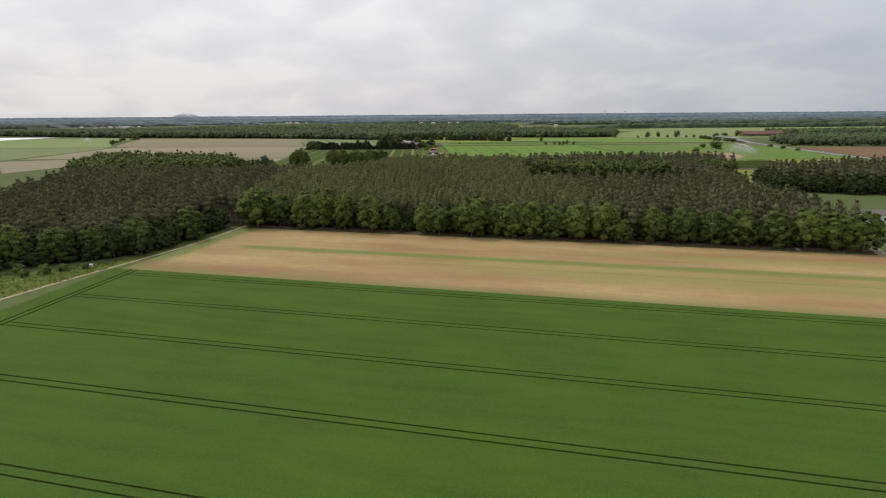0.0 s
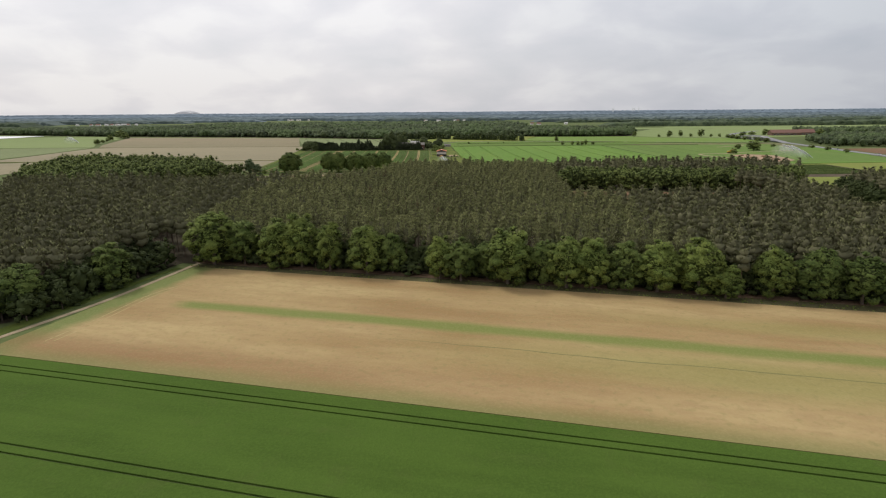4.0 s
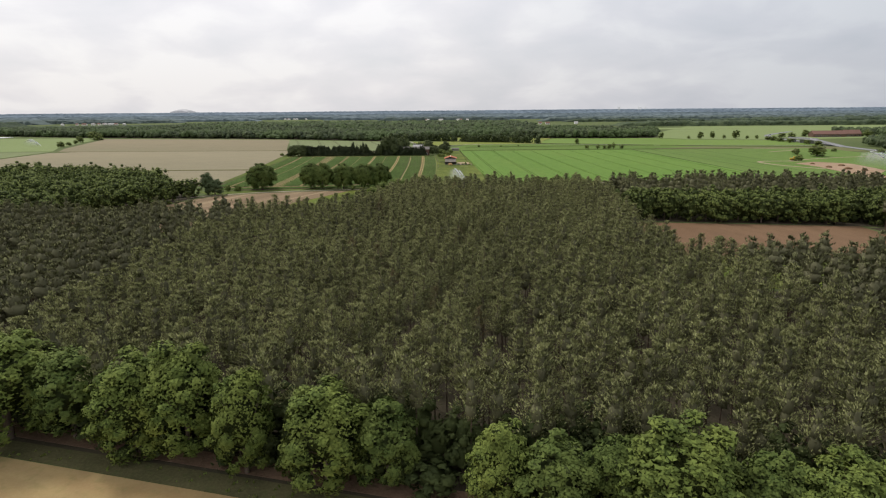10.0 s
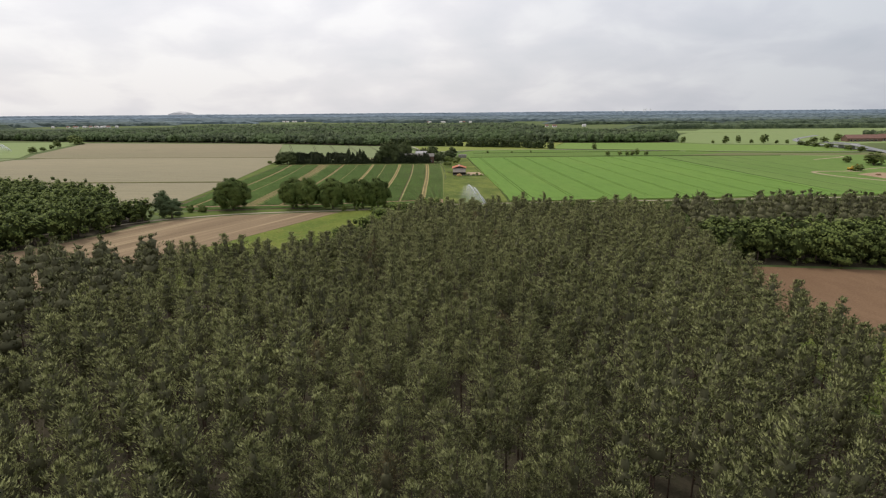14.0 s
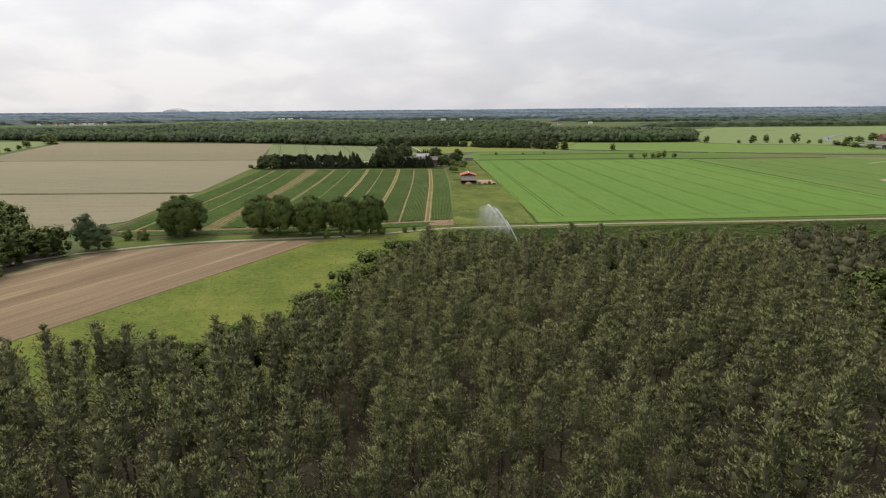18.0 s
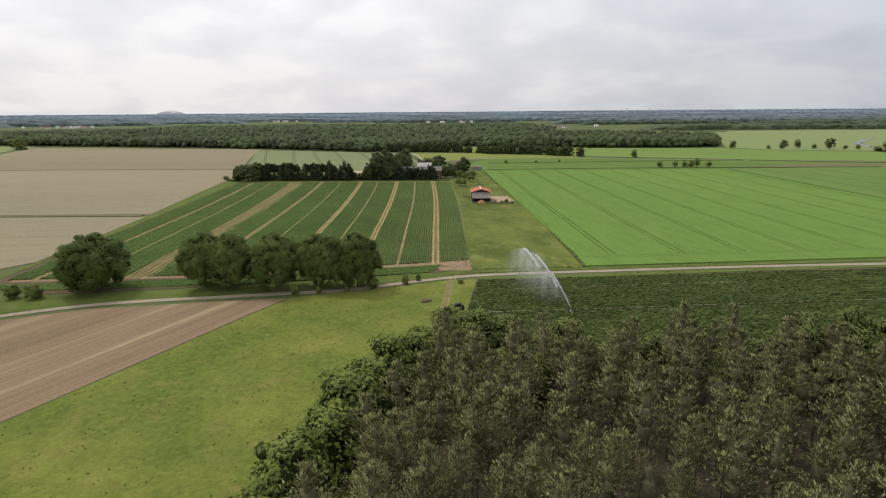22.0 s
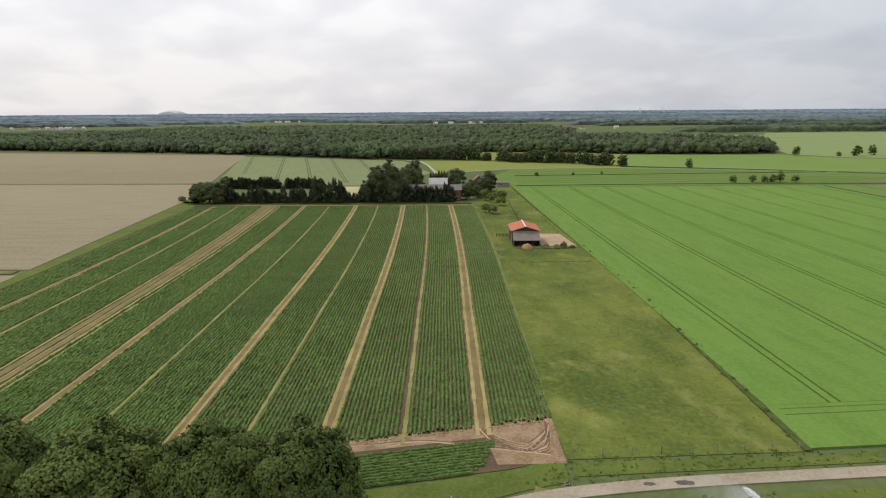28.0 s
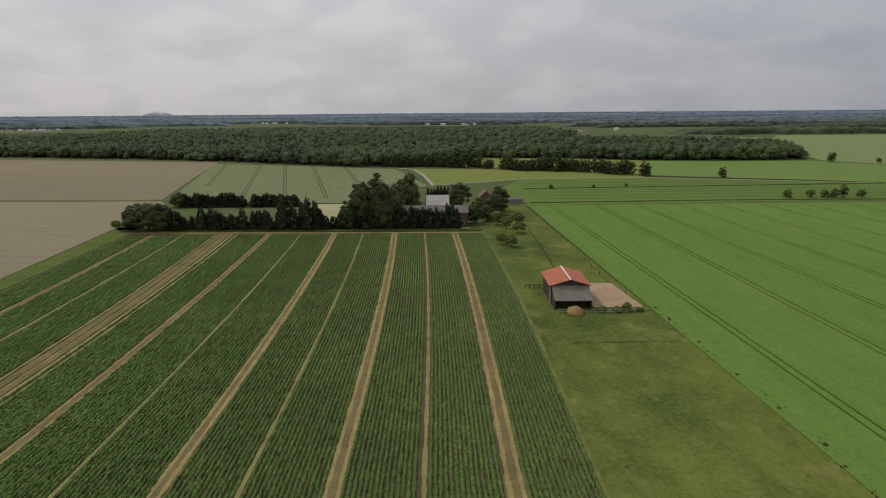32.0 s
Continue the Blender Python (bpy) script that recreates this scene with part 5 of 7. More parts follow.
structure("beet_tracks", ribbon_mesh("beet_tracks", [([(x0, q + 0.086 * x0), (100, q + 8.6), (315, q + 27.1)], 0.30) for x0, q in ((-26, 529.6), (-26, 531.4), (-31, 508.8), (-31, 510.9))], 0, 0.13, field_mat("greyish_track", (0.21, 0.18, 0.13), (0.29, 0.25, 0.18), None, big=0.3)), "wheel tracks in a row crop", "path")

# tramlines of the rye
# the tracks lie on top of the rye; their shade is in the soil colour
M_RYE_TRACK = field_mat("shaded_track_soil", (0.07, 0.075, 0.035), (0.09, 0.095, 0.045), None)
RYE_LINES = [[(-230.9, 1101.8), (-174.6, 888.8)], [(-204.6, 1093.5), (-155.2, 912.6), (-141.8, 864)], [(-177, 1091), (-120.7, 878.7)], [(-147, 1089), (-113.7, 955.8)], [(-273, 1124.7), (-218.5, 944.3)]]
for line in RYE_LINES:
    structure("rye_track", ribbon_mesh("rye_track", [([(x + o, y) for x, y in line], 0.7) for o in (-1.0, 1.0)], 0, 0.312, M_RYE_TRACK), "dark wheel tracks in rye", "path")
structure("field_road_north", ribbon_mesh("field_road_north", [([(-94, 1062), (-78, 1050), (-68, 1005), (-58, 935)], 2.2), ([(-60, 935), (6, 969.4), (101, 974.6), (255, 931), (460, 902)], 1.6)], 0, 0.33, field_mat("pale_gravel", (0.36, 0.33, 0.26), (0.42, 0.39, 0.31), None, big=0.1)), "pale field road and ditch line", "path")
M_DITCH = field_mat("ditch_growth", (0.060, 0.088, 0.030), (0.095, 0.125, 0.042), (0.15, 0.165, 0.06), big=0.15, patch=0.9)
structure("ditch_growth", ribbon_mesh("ditch_growth", [(p, [w * f for f in np.random.default_rng(len(p)).uniform(0.35, 1.5, len(p))]) for p, w in ((smooth_line([(-2, 858), (135, 863), (330, 858)], 5), 1.1), (smooth_line([(3, 917), (120, 924), (253, 932)], 5), 1.0), (smooth_line([(104, 984), (200, 955), (318, 907), (430, 880)], 5), 1.8))], 0, 0.5, M_DITCH), "dark ditch growth between meadows", "verge")
structure("mown_lines", ribbon_mesh("mown_lines", [([(2, y0), (130, y0 + 6), (260, y0 + 3)], 3.0) for y0 in (872, 884, 897, 909, 930, 945)], 0, 0.115, field_mat("mown_grass", (0.085, 0.135, 0.035), (0.11, 0.16, 0.04), None, big=0.05)), "mown lines in a meadow", "verge")


# ---------------------------------------------------------------- solid helpers
def box(bm, x0, x1, y0, y1, z0, z1):
    v = [bm.verts.new((x, y, z)) for z in (z0, z1) for x, y in ((x0, y0), (x1, y0), (x1, y1), (x0, y1))]
    for f in ((3, 2, 1, 0), (4, 5, 6, 7), (0, 1, 5, 4), (1, 2, 6, 5), (2, 3, 7, 6), (3, 0, 4, 7)):
        bm.faces.new([v[i] for i in f])


def prism(bm, pts, d):
    """A flat outline in space, thickened along d."""
    d = Vector(d)
    a = [bm.verts.new(p) for p in pts]
    b = [bm.verts.new(Vector(p) + d) for p in pts]
    bm.faces.new(a); bm.faces.new(b[::-1])
    for i in range(len(a)):
        j = (i + 1) % len(a)
        bm.faces.new((a[i], b[i], b[j], a[j]))


def box_part(name, dims, material, parent, label=""):
    bm = bmesh.new()
    for d in ([dims] if not isinstance(dims[0], (tuple, list)) else dims):
        box(bm, *d)
    return part(name, bm_mesh(name, bm, material), parent, label)


def prism_part(name, pts, d, material, parent, label=""):
    bm = bmesh.new()
    prism(bm, pts, d)
    return part(name, bm_mesh(name, bm, material), parent, label)


def roof_mat(name, col, per_m=3.0, axis=1):
    """Sheets or tiles in courses, weathered."""
    k = Mat(name, 0.8, 0.25)
    n, f = k.noise(0.5, 5), k.noise(6, 3)
    c = k.mix(k.remap(n, 0.35, 0.7), col, tuple(v * 0.72 for v in col))
    c = k.mix(k.remap(f, 0.45, 0.75, 0, 0.35), c, tuple(min(1, v * 1.3) for v in col))
    w = k.nd("ShaderNodeTexWave")
    w.bands_direction = "XYZ"[axis]
    w.inputs["Scale"].default_value = per_m
    k.lk(k.geo.outputs["Position"], w.inputs["Vector"])
    k.bump(w.outputs[0], 0.5, 0.06)
    return k.done(c)


M_ROOF_RED = roof_mat("orange_red_roof_sheet", (0.50, 0.17, 0.09), 1.2)
M_ROOF_TILE = roof_mat("red_clay_tiles", (0.235, 0.13, 0.10), 1.5)
M_ROOF_GREY = roof_mat("weathered_grey_roof", (0.185, 0.168, 0.148), 1.0, 0)
M_ROOF_OLD = roof_mat("lichened_grey_brown_roof", (0.225, 0.200, 0.165), 1.6, 0)
M_ROOF_PALE = roof_mat("pale_grey_roof", (0.52, 0.50, 0.48), 1.0)
M_WOOD_DARK = plain_mat("weathered_dark_boards", (0.075, 0.058, 0.045), 0.9, 0, 0.4, 1.0)
M_WOOD_GREY = plain_mat("silvered_wood", (0.30, 0.27, 0.23), 0.9, 0, 0.3, 1.5)
M_BRICK = plain_mat("red_brick_wall", (0.165, 0.100, 0.074), 0.9, 0, 0.35, 0.6)
M_PLASTER = plain_mat("white_plaster", (0.78, 0.76, 0.72), 0.85, 0, 0.12, 0.4)
M_GLASS_DARK = plain_mat("dark_window_glass", (0.03, 0.035, 0.04), 0.1, 0, 0.1, 1.0, 0.6)
M_METAL = plain_mat("galvanised_metal", (0.45, 0.45, 0.46), 0.4, 0.8, 0.2, 1.0)
M_BLACK = plain_mat("black_rubber_paint", (0.03, 0.03, 0.032), 0.6, 0, 0.3, 1.0)
M_STRAW = field_mat("straw_heap", (0.30, 0.185, 0.08), (0.40, 0.27, 0.12), (0.22, 0.13, 0.06), big=0.7, fine=6)
M_WHITE = plain_mat("white_paint", (0.80, 0.80, 0.79), 0.4, 0, 0.08, 0.6)


# ---------------------------------------------------------------- paddock barn
barn = tagged(new("barn"), "dark wooden barn with an orange-red roof and grey lean-to", "barn")
X0, X1, XR = -21.2, -11.0, -16.2
box_part("side_wall", (X0, X0 + 0.18, 687.0, 699.0, 0, 5.3), M_WOOD_DARK, barn)
box_part("side_wall", (X1 - 0.18, X1, 687.0, 699.0, 0, 5.3), M_WOOD_DARK, barn)
prism_part("gable_wall", [(X0, 686.8, 0), (X1, 686.8, 0), (X1, 686.8, 5.3), (XR, 686.8, 6.85), (X0, 686.8, 5.3)], (0, 0.2, 0), M_WOOD_DARK, barn)
prism_part("gable_wall", [(X0, 699, 0), (X1, 699, 0), (X1, 699, 5.3), (XR, 699, 6.85), (X0, 699, 5.3)], (0, 0.2, 0), M_WOOD_DARK, barn)
prism_part("roof_slope", [(X0 - 0.6, 686.2, 5.25), (XR, 686.2, 7.0), (XR, 699.8, 7.0), (X0 - 0.6, 699.8, 5.25)], (0, 0, 0.12), M_ROOF_RED, barn, "orange-red sheet roof")
prism_part("roof_slope", [(X1 + 0.6, 686.2, 5.25), (XR, 686.2, 7.0), (XR, 699.8, 7.0), (X1 + 0.6, 699.8, 5.25)], (0, 0, 0.12), M_ROOF_RED, barn, "orange-red sheet roof")
box_part("ridge_cap", (XR - 0.18, XR + 0.18, 686.15, 699.85, 7.05, 7.20), M_WHITE, barn, "pale ridge cap")
prism_part("lean_to_roof", [(X0 + 0.1, 681.8, 2.6), (X1 - 0.1, 681.8, 2.6), (X1 - 0.1, 686.75, 5.2), (X0 + 0.1, 686.75, 5.2)], (0, 0, 0.12), M_ROOF_OLD, barn, "weathered grey lean-to roof")
for i in range(5):
    px = X0 + 0.3 + i * (X1 - X0 - 0.8) / 4
    box_part("post", (px, px + 0.2, 682.1, 682.3, 0, 2.7), M_WOOD_DARK, barn)
for px in (X0 + 0.2, X1 - 0.35):
    prism_part("lean_to_side", [(px, 682.4, 0), (px, 686.7, 0), (px, 686.7, 5.0), (px, 682.4, 2.8)], (0.12, 0, 0), M_WOOD_DARK, barn)
box_part("hatch", (XR - 0.5, XR + 0.5, 686.70, 686.79, 4.9, 5.9), M_WOOD_DARK, barn)
box_part("door_panel", (X0 - 0.06, X0 - 0.01, 687.2, 688.6, 0.1, 4.4), M_WOOD_GREY, barn)
structure("sand_pad", slab_mesh("sand_pad", [[(-10.2, 684), (2.9, 684.2), (0.2, 705.4), (-9.8, 705.8)]], 0, 0.13, field_mat("paddock_sand", (0.36, 0.25, 0.16), (0.45, 0.33, 0.22), None, big=0.2)), "bare sandy exercise pad", "sand")
heap = lump(-16.2, 679.4, 0.3, 2.3, 1.7, np.random.default_rng(3), 7, 12, 0.06)[:2]
tagged(new("straw_heap", tri_mesh("straw_heap", *heap, M_STRAW)), "rounded golden straw heap before the barn", "straw heap")


def post_fence(name, points, step, height, rails, material, label, thick=0.10):
    f = tagged(new(name), label, "fence")
    for (ax, ay), (bx, by) in zip(points, points[1:]):
        d = math.hypot(bx - ax, by - ay)
        n = max(1, round(d / step))
        for i in range(n + 1):
            px, py = ax + (bx - ax) * i / n, ay + (by - ay) * i / n
            part("post", tri_mesh("post", *limb((px, py, 0), (px + 0.02, py, height), thick, thick * 0.8, 6), material), f)
        for z in rails:
            part("rail", tri_mesh("rail", *limb((ax, ay, z), (bx, by, z), thick * 0.5 if len(rails) > 1 else 0.012, thick * 0.5 if len(rails) > 1 else 0.012, 4), material), f)
    return f


post_fence("paddock_fence", [(-20.8, 679.6), (-12, 679.2), (-4, 679.3), (2.6, 681)], 3.0, 1.2, (0.6, 1.1), M_DEADWOOD, "bleached post and rail fence beside the barn")
post_fence("paddock_fence", [(-26.2, 701), (-20.8, 700.5)], 1.4, 1.3, (0.5, 0.9, 1.25), M_WOOD_DARK, "dark wooden gate fence beside the barn", 0.14)
post_fence("wire_fence", [(-26.6, 660), (-27.6, 701), (-29.6, 740), (-33.0, 779)], 5.0, 1.2, (1.1,), M_WOOD_GREY, "thin wire fence along the paddock")
post_fence("wire_fence", [(-14.5, 700), (-13.5, 740), (-13.5, 785)], 4.5, 1.2, (0.7, 1.1), M_WOOD_DARK, "thin wire fence along the orchard")
post_fence("wire_fence", [(-25.5, 549.2), (-12, 550.3), (9.2, 551.6)], 4.6, 1.15, (1.05,), M_WOOD_GREY, "thin wire fence along the lane")
post_fence("wire_fence", [(3.2, 684), (-0.5, 706), (-5.0, 846)], 9.0, 1.1, (1.0,), M_WOOD_DARK, "thin wire fence along the barley")
post_fence("wire_fence", [(-20, 660.5), (2.5, 661)], 5.5, 1.0, (0.9,), M_WOOD_GREY, "thin wire fence across the paddock")

# ---------------------------------------------------------------- farmstead
def gabled(name, x0, x1, y0, y1, eave, ridge, along, wall, roof, label, category, windows=(), over=0.4):
    """A gabled building; along: the axis of its ridge."""
    b = tagged(new(name), label, category)
    xm, ym, t = (x0 + x1) / 2, (y0 + y1) / 2, 0.25
    if along == "x":
        box_part("wall", (x0 + t, x1 - t, y0, y0 + t, 0, eave), wall, b)
        box_part("wall", (x0 + t, x1 - t, y1 - t, y1, 0, eave), wall, b)
        for xx in (x0, x1 - t):
            prism_part("gable_wall", [(xx, y0, 0), (xx, y1, 0), (xx, y1, eave), (xx, ym, ridge), (xx, y0, eave)], (t, 0, 0), wall, b)
        for ya in (y0, y1):
            s = -over if ya == y0 else over
            drop = over * (ridge - eave) / (ym - y0)
            prism_part("roof_slope", [(x0 - over, ya + s, eave - drop + 0.02), (x1 + over, ya + s, eave - drop + 0.02), (x1 + over, ym, ridge + 0.02), (x0 - over, ym, ridge + 0.02)], (0, 0, 0.18), roof, b)
    else:
        box_part("wall", (x0, x0 + t, y0 + t, y1 - t, 0, eave), wall, b)
        box_part("wall", (x1 - t, x1, y0 + t, y1 - t, 0, eave), wall, b)
        for yy in (y0, y1 - t):
            prism_part("gable_wall", [(x0, yy, 0), (x1, yy, 0), (x1, yy, eave), (xm, yy, ridge), (x0, yy, eave)], (0, t, 0), wall, b)
        for xa in (x0, x1):
            s = -over if xa == x0 else over
            drop = over * (ridge - eave) / (xm - x0)
            prism_part("roof_slope", [(xa + s, y0 - over, eave - drop + 0.02), (xa + s, y1 + over, eave - drop + 0.02), (xm, y1 + over, ridge + 0.02), (xm, y0 - over, ridge + 0.02)], (0, 0, 0.18), roof, b)
    for wx, wz, ww, wh in windows:
        w = box_part("window", (wx, wx + ww, y0 - 0.06, y0 - 0.01, wz, wz + wh), M_GLASS_DARK, b)
        if name != "village_house":
            box_part("window_frame", [(wx - 0.1, wx, y0 - 0.10, y0 - 0.01, wz, wz + wh), (wx + ww, wx + ww + 0.1, y0 - 0.10, y0 - 0.01, wz, wz + wh), (wx - 0.1, wx + ww + 0.1, y0 - 0.10, y0 - 0.01, wz + wh, wz + wh + 0.1)], M_WHITE, w, "white window frame")
            box_part("window_sill", (wx - 0.15, wx + ww + 0.15, y0 - 0.18, y0 - 0.01, wz - 0.1, wz), M_PLASTER, w)
    return b


gabled("farm_building", -71, -39.5, 793, 804, 6.4, 8.8, "x", M_BRICK, M_ROOF_GREY, "long brick farm building with a grey roof behind conifers", "farm building",
       [(-68 + 4.2 * i, 1.2, 1.6, 1.4) for i in range(7)])
gabled("farmhouse", -59, -48, 824, 834, 4.6, 9.0, "x", M_PLASTER, M_ROOF_PALE, "white gabled farmhouse with a pale grey roof", "house", [(-57.5, 1.0, 1.2, 1.5), (-51.5, 1.0, 1.2, 1.5)])
gabled("small_house", -31, -23, 856, 866, 3.4, 7.2, "y", M_BRICK, M_ROOF_TILE, "small brick house with a red tiled roof", "house", [(-29, 1.0, 1.2, 1.2), (-26, 1.0, 1.2, 1.2)])
gabled("garden_shed", -15, -6.5, 856, 862, 2.4, 3.2, "x", M_WOOD_GREY, M_ROOF_GREY, "low silvered wooden shed with a grey roof", "shed", [(-13, 0.8, 1.2, 0.9)])
van = tagged(new("caravan"), "white caravan parked among the garden trees", "caravan")
bm = bmesh.new(); box(bm, -27.2, -22.6, 816, 818.2, 0.5, 2.7); bmesh.ops.bevel(bm, geom=bm.edges[:], offset=0.3, segments=3, affect="EDGES")
part("body", bm_mesh("body", bm, M_WHITE), van)
box_part("window", (-25.8, -24.0, 815.92, 815.99, 1.4, 2.1), M_GLASS_DARK, van)
for wx in (-26.2, -23.9):
    box_part("wheel", (wx, wx + 0.5, 815.95, 816.2, 0, 0.6), M_BLACK, van)
structure("yard_sand", slab_mesh("yard_sand", [[(-39, 783.2), (-46, 783.4), (-46.5, 790), (-38.5, 791)]], 0, 0.19, M_PATHSOIL), "pale sandy yard entrance", "path")
structure("arena_sand", slab_mesh("arena_sand", [[(-128, 800), (-96, 800), (-92, 858), (-127, 859)]], 0, 0.12, field_mat("dry_pale_grass", (0.36, 0.34, 0.17), (0.43, 0.40, 0.22), None, big=0.05)), "pale dry grass behind the conifers", "field")

# conifer row and farm trees
def conifer_crown(r, n, size, height, radius):
    """A spruce: a narrow cone of drooping sprays."""
    rings = 9
    core = [lump(r.normal(0, 0.16) * radius, r.normal(0, 0.16) * radius, height * (0.12 + 0.82 * i / rings), radius * (1 - i / rings) * r.uniform(0.45, 0.85) + 0.15, height * 0.10, r, 3, 7, 0.25) for i in range(rings)]
    u = 1 - np.sqrt(1 - r.random(n) * 0.99)
    a = r.uniform(0, 6.3, n)
    k = (radius * (1 - u) + 0.1) * r.uniform(0.6, 1.18, n) * (1 + 0.18 * np.sin(u * 26 + a * 2))
    c = np.stack([np.cos(a) * k, np.sin(a) * k, height * (0.08 + 0.92 * u)], 1)
    d = np.stack([np.cos(a), np.sin(a), np.full(n, 0.1)], 1)
    return joined(core + [shoots(c, d, size * 1.5, size * 0.6, r)])


SPRUCE = tree_kind("spruce", 4, lambda q: conifer_crown(q, 1500, 0.36, 11.0, 2.4), lambda q: limb((0, 0, 0), (0, 0, 10), 0.18, 0.04), M_SPRUCE, M_BARK)
r = np.random.default_rng(31)
SPRUCE_ROW = [(-121.5, 16.4), (-117.5, 12.0), (-113.0, 13.0), (-110.0, 15.8), (-106.8, 14.2)]
x = -171.0
while x < -43.0:
    h = r.uniform(6.8, 11.4)
    if -103 < x < -88:
        h = r.uniform(5.0, 8.0)
    if x > -72:
        h = r.uniform(9.0, 12.4)
    SPRUCE_ROW.append((x, h))
    x += r.choice([1.6, 2.2, 3.0, 4.6]) if x < -75 else r.choice([1.5, 2.0, 2.8])
for x, h in SPRUCE_ROW:
    plant("spruce_tree", SPRUCE[int(r.integers(4))], x, 788.5 + r.uniform(-1.0, 1.6), r.uniform(0, 6), r.uniform(0.75, 1.2) * (1.25 if h > 12.5 else 1), h / 11.0, "dark green spruce in a close row", "spruce row by the potatoes")
structure("headland_crop", slab_mesh("headland_crop", [[(-34, 781.9), (-192, 784.7), (-193, 787.6), (-34, 786.6)]], 0, 0.55, M_BEET), "dark green headland strip before the spruces", "verge")
for i in range(24):
    plant("spruce_tree", SPRUCE[i % 4], -193 + i * 2.4 + (4.5 if i > 13 else 0), 853 + r.uniform(-1.5, 1.5), i * 1.3, r.uniform(1.1, 1.5), r.uniform(0.58, 0.80), "dark green spruce in a clipped back row", "back spruce row")
for i in range(7):
    plant("spruce_tree", SPRUCE[i % 4], -59 + i * 1.8, 848, i * 1.3, 0.7, r.uniform(1.0, 1.2), "slim dark spruce behind the farmhouse", "spruces behind the farmhouse")
FARM_TREES = [(-187, 789, 11.5, 5.2), (-181, 788, 13, 6.0), (-175, 787.5, 11.5, 4.8), (-87, 793, 20.5, 5.4), (-80.5, 796, 22.5, 6.4), (-72, 805, 19.5, 6.2), (-67, 812, 20.5, 5.6), (-43, 840, 14, 5.8), (-93, 789, 12, 3.4), (-77, 790, 13, 4.2), (-36.5, 800, 8.5, 3.4), (-30, 806, 8, 3.4), (-33, 818, 9, 4.0), (-25, 822, 11, 4.8), (-22, 834, 12, 4.8), (-171, 856, 7.5, 4.6), (-197, 853, 8, 4.4)]
M_FARM_LEAF = leaf_mat("farm_tree_leaves", (0.062, 0.082, 0.034), (0.114, 0.140, 0.054), (0.145, 0.170, 0.062), 0.5, 0.2)
FARM_OAKS = tree_kind("farm_oak", 4, lambda q: broadleaf_crown(q, 2600, 0.42, 15.0, 4.6, 0.04, 26, 4, 6), lambda q: broadleaf_trunk(q, 15.0, 4.6), M_FARM_LEAF, M_BARK, M_FARM_LEAF, core_faces(4, 6, 26))
for i, (x, y, h, rad) in enumerate(FARM_TREES):
    plant("farm_tree", FARM_OAKS[i % 4], x, y, i * 1.9, rad * 1.12 / 4.6, h / 15.0, "dark leafy tree round the farmstead", "farmstead trees")
ORCHARD = [(-24.3, 753, 4.6, 2.5), (-27.8, 757, 4.2, 2.2), (-18.6, 778, 5.0, 2.9), (-22.6, 788, 5.2, 2.8), (-25.8, 796, 6.5, 3.2), (-16.5, 795, 5.5, 3.0)]
APPLE = tree_kind("apple", 2, lambda q: broadleaf_crown(q, 1200, 0.22, 5.0, 2.6, 0.30, 14), lambda q: broadleaf_trunk(q, 5.0, 2.6), M_OAK_DARK, M_BARK)
for i, (x, y, h, rad) in enumerate(ORCHARD):
    plant("apple_tree", APPLE[i % 2], x, y, i * 1.3, rad / 2.6, h / 5.0, "small spreading fruit tree in the paddock", "orchard trees")

# lone trees, bushes and saplings
SHRUB = tree_kind("shrub", 3, lambda q: broadleaf_crown(q, 900, 0.20, 3.0, 1.6, 0.0, 12), lambda q: limb((0, 0, 0), (0, 0, 1.6), 0.07, 0.03), M_OAK_DARK, M_BARK)
SHRUBS = [(-155.2, 521.5, 4.0, 2.0), (-149.0, 521.3, 3.8, 2.2), (-77.0, 523.8, 3.2, 1.3), (-70.8, 524.9, 2.4, 1.0), (-62.9, 526.0, 2.2, 0.8), (-56.0, 529.3, 3.4, 1.8), (-46.8, 533.2, 2.8, 1.1), (-43.2, 536.4, 2.0, 0.8), (-30.5, 533.6, 1.3, 0.9), (-201.5, 798, 3.0, 2.4), (-169, 500.5, 5, 2.4), (-9.0, 680.8, 1.6, 1.2), (-5.2, 680.6, 1.5, 1.3), (-2.4, 681.2, 2.2, 1.3), (0.6, 680.8, 1.3, 1.1)]
for i, (x, y, h, rad) in enumerate(SHRUBS):
    plant("shrub", SHRUB[i % 3], x, y, i * 1.1, rad / 1.6, h / 3.0, "small leafy shrub beside the farm lane", "shrubs by the lane")
for i, (x, y, h, rad) in enumerate([(149, 871, 5, 3.0), (162, 870.6, 5, 2.6), (170, 870, 5, 2.6), (176, 869.6, 5.5, 3.0), (181, 870.4, 8, 2.4), (190.5, 869.2, 5, 2.6), (158.6, 971, 8, 3.4), (20, 917, 3, 1.6), (49, 920, 2.5, 1.4), (72, 924, 2.5, 1.2)]):
    plant("field_bush", OAKS_LOW[i % 4], x, y, i * 1.1, rad / 4.6, h / 15.0, "dark rounded bush in the meadows", "meadow bushes")
ROAD_TREES = [(315, 1085.5, 10, 4), (356, 1080, 5, 2.6), (373.6, 1078, 11, 5), (396.8, 1090, 11, 4.2), (424, 1071, 13, 6), (410, 1078, 6, 3), (440, 1066, 5, 2.6), (452, 1062, 6, 3)]
for i, (x, y, h, rad) in enumerate(ROAD_TREES):
    plant("roadside_tree", OAKS_LOW[(i + 1) % 4], x, y, i * 1.7, rad / 4.6, h / 15.0, "round dark tree standing along a far road", "trees along the far road")
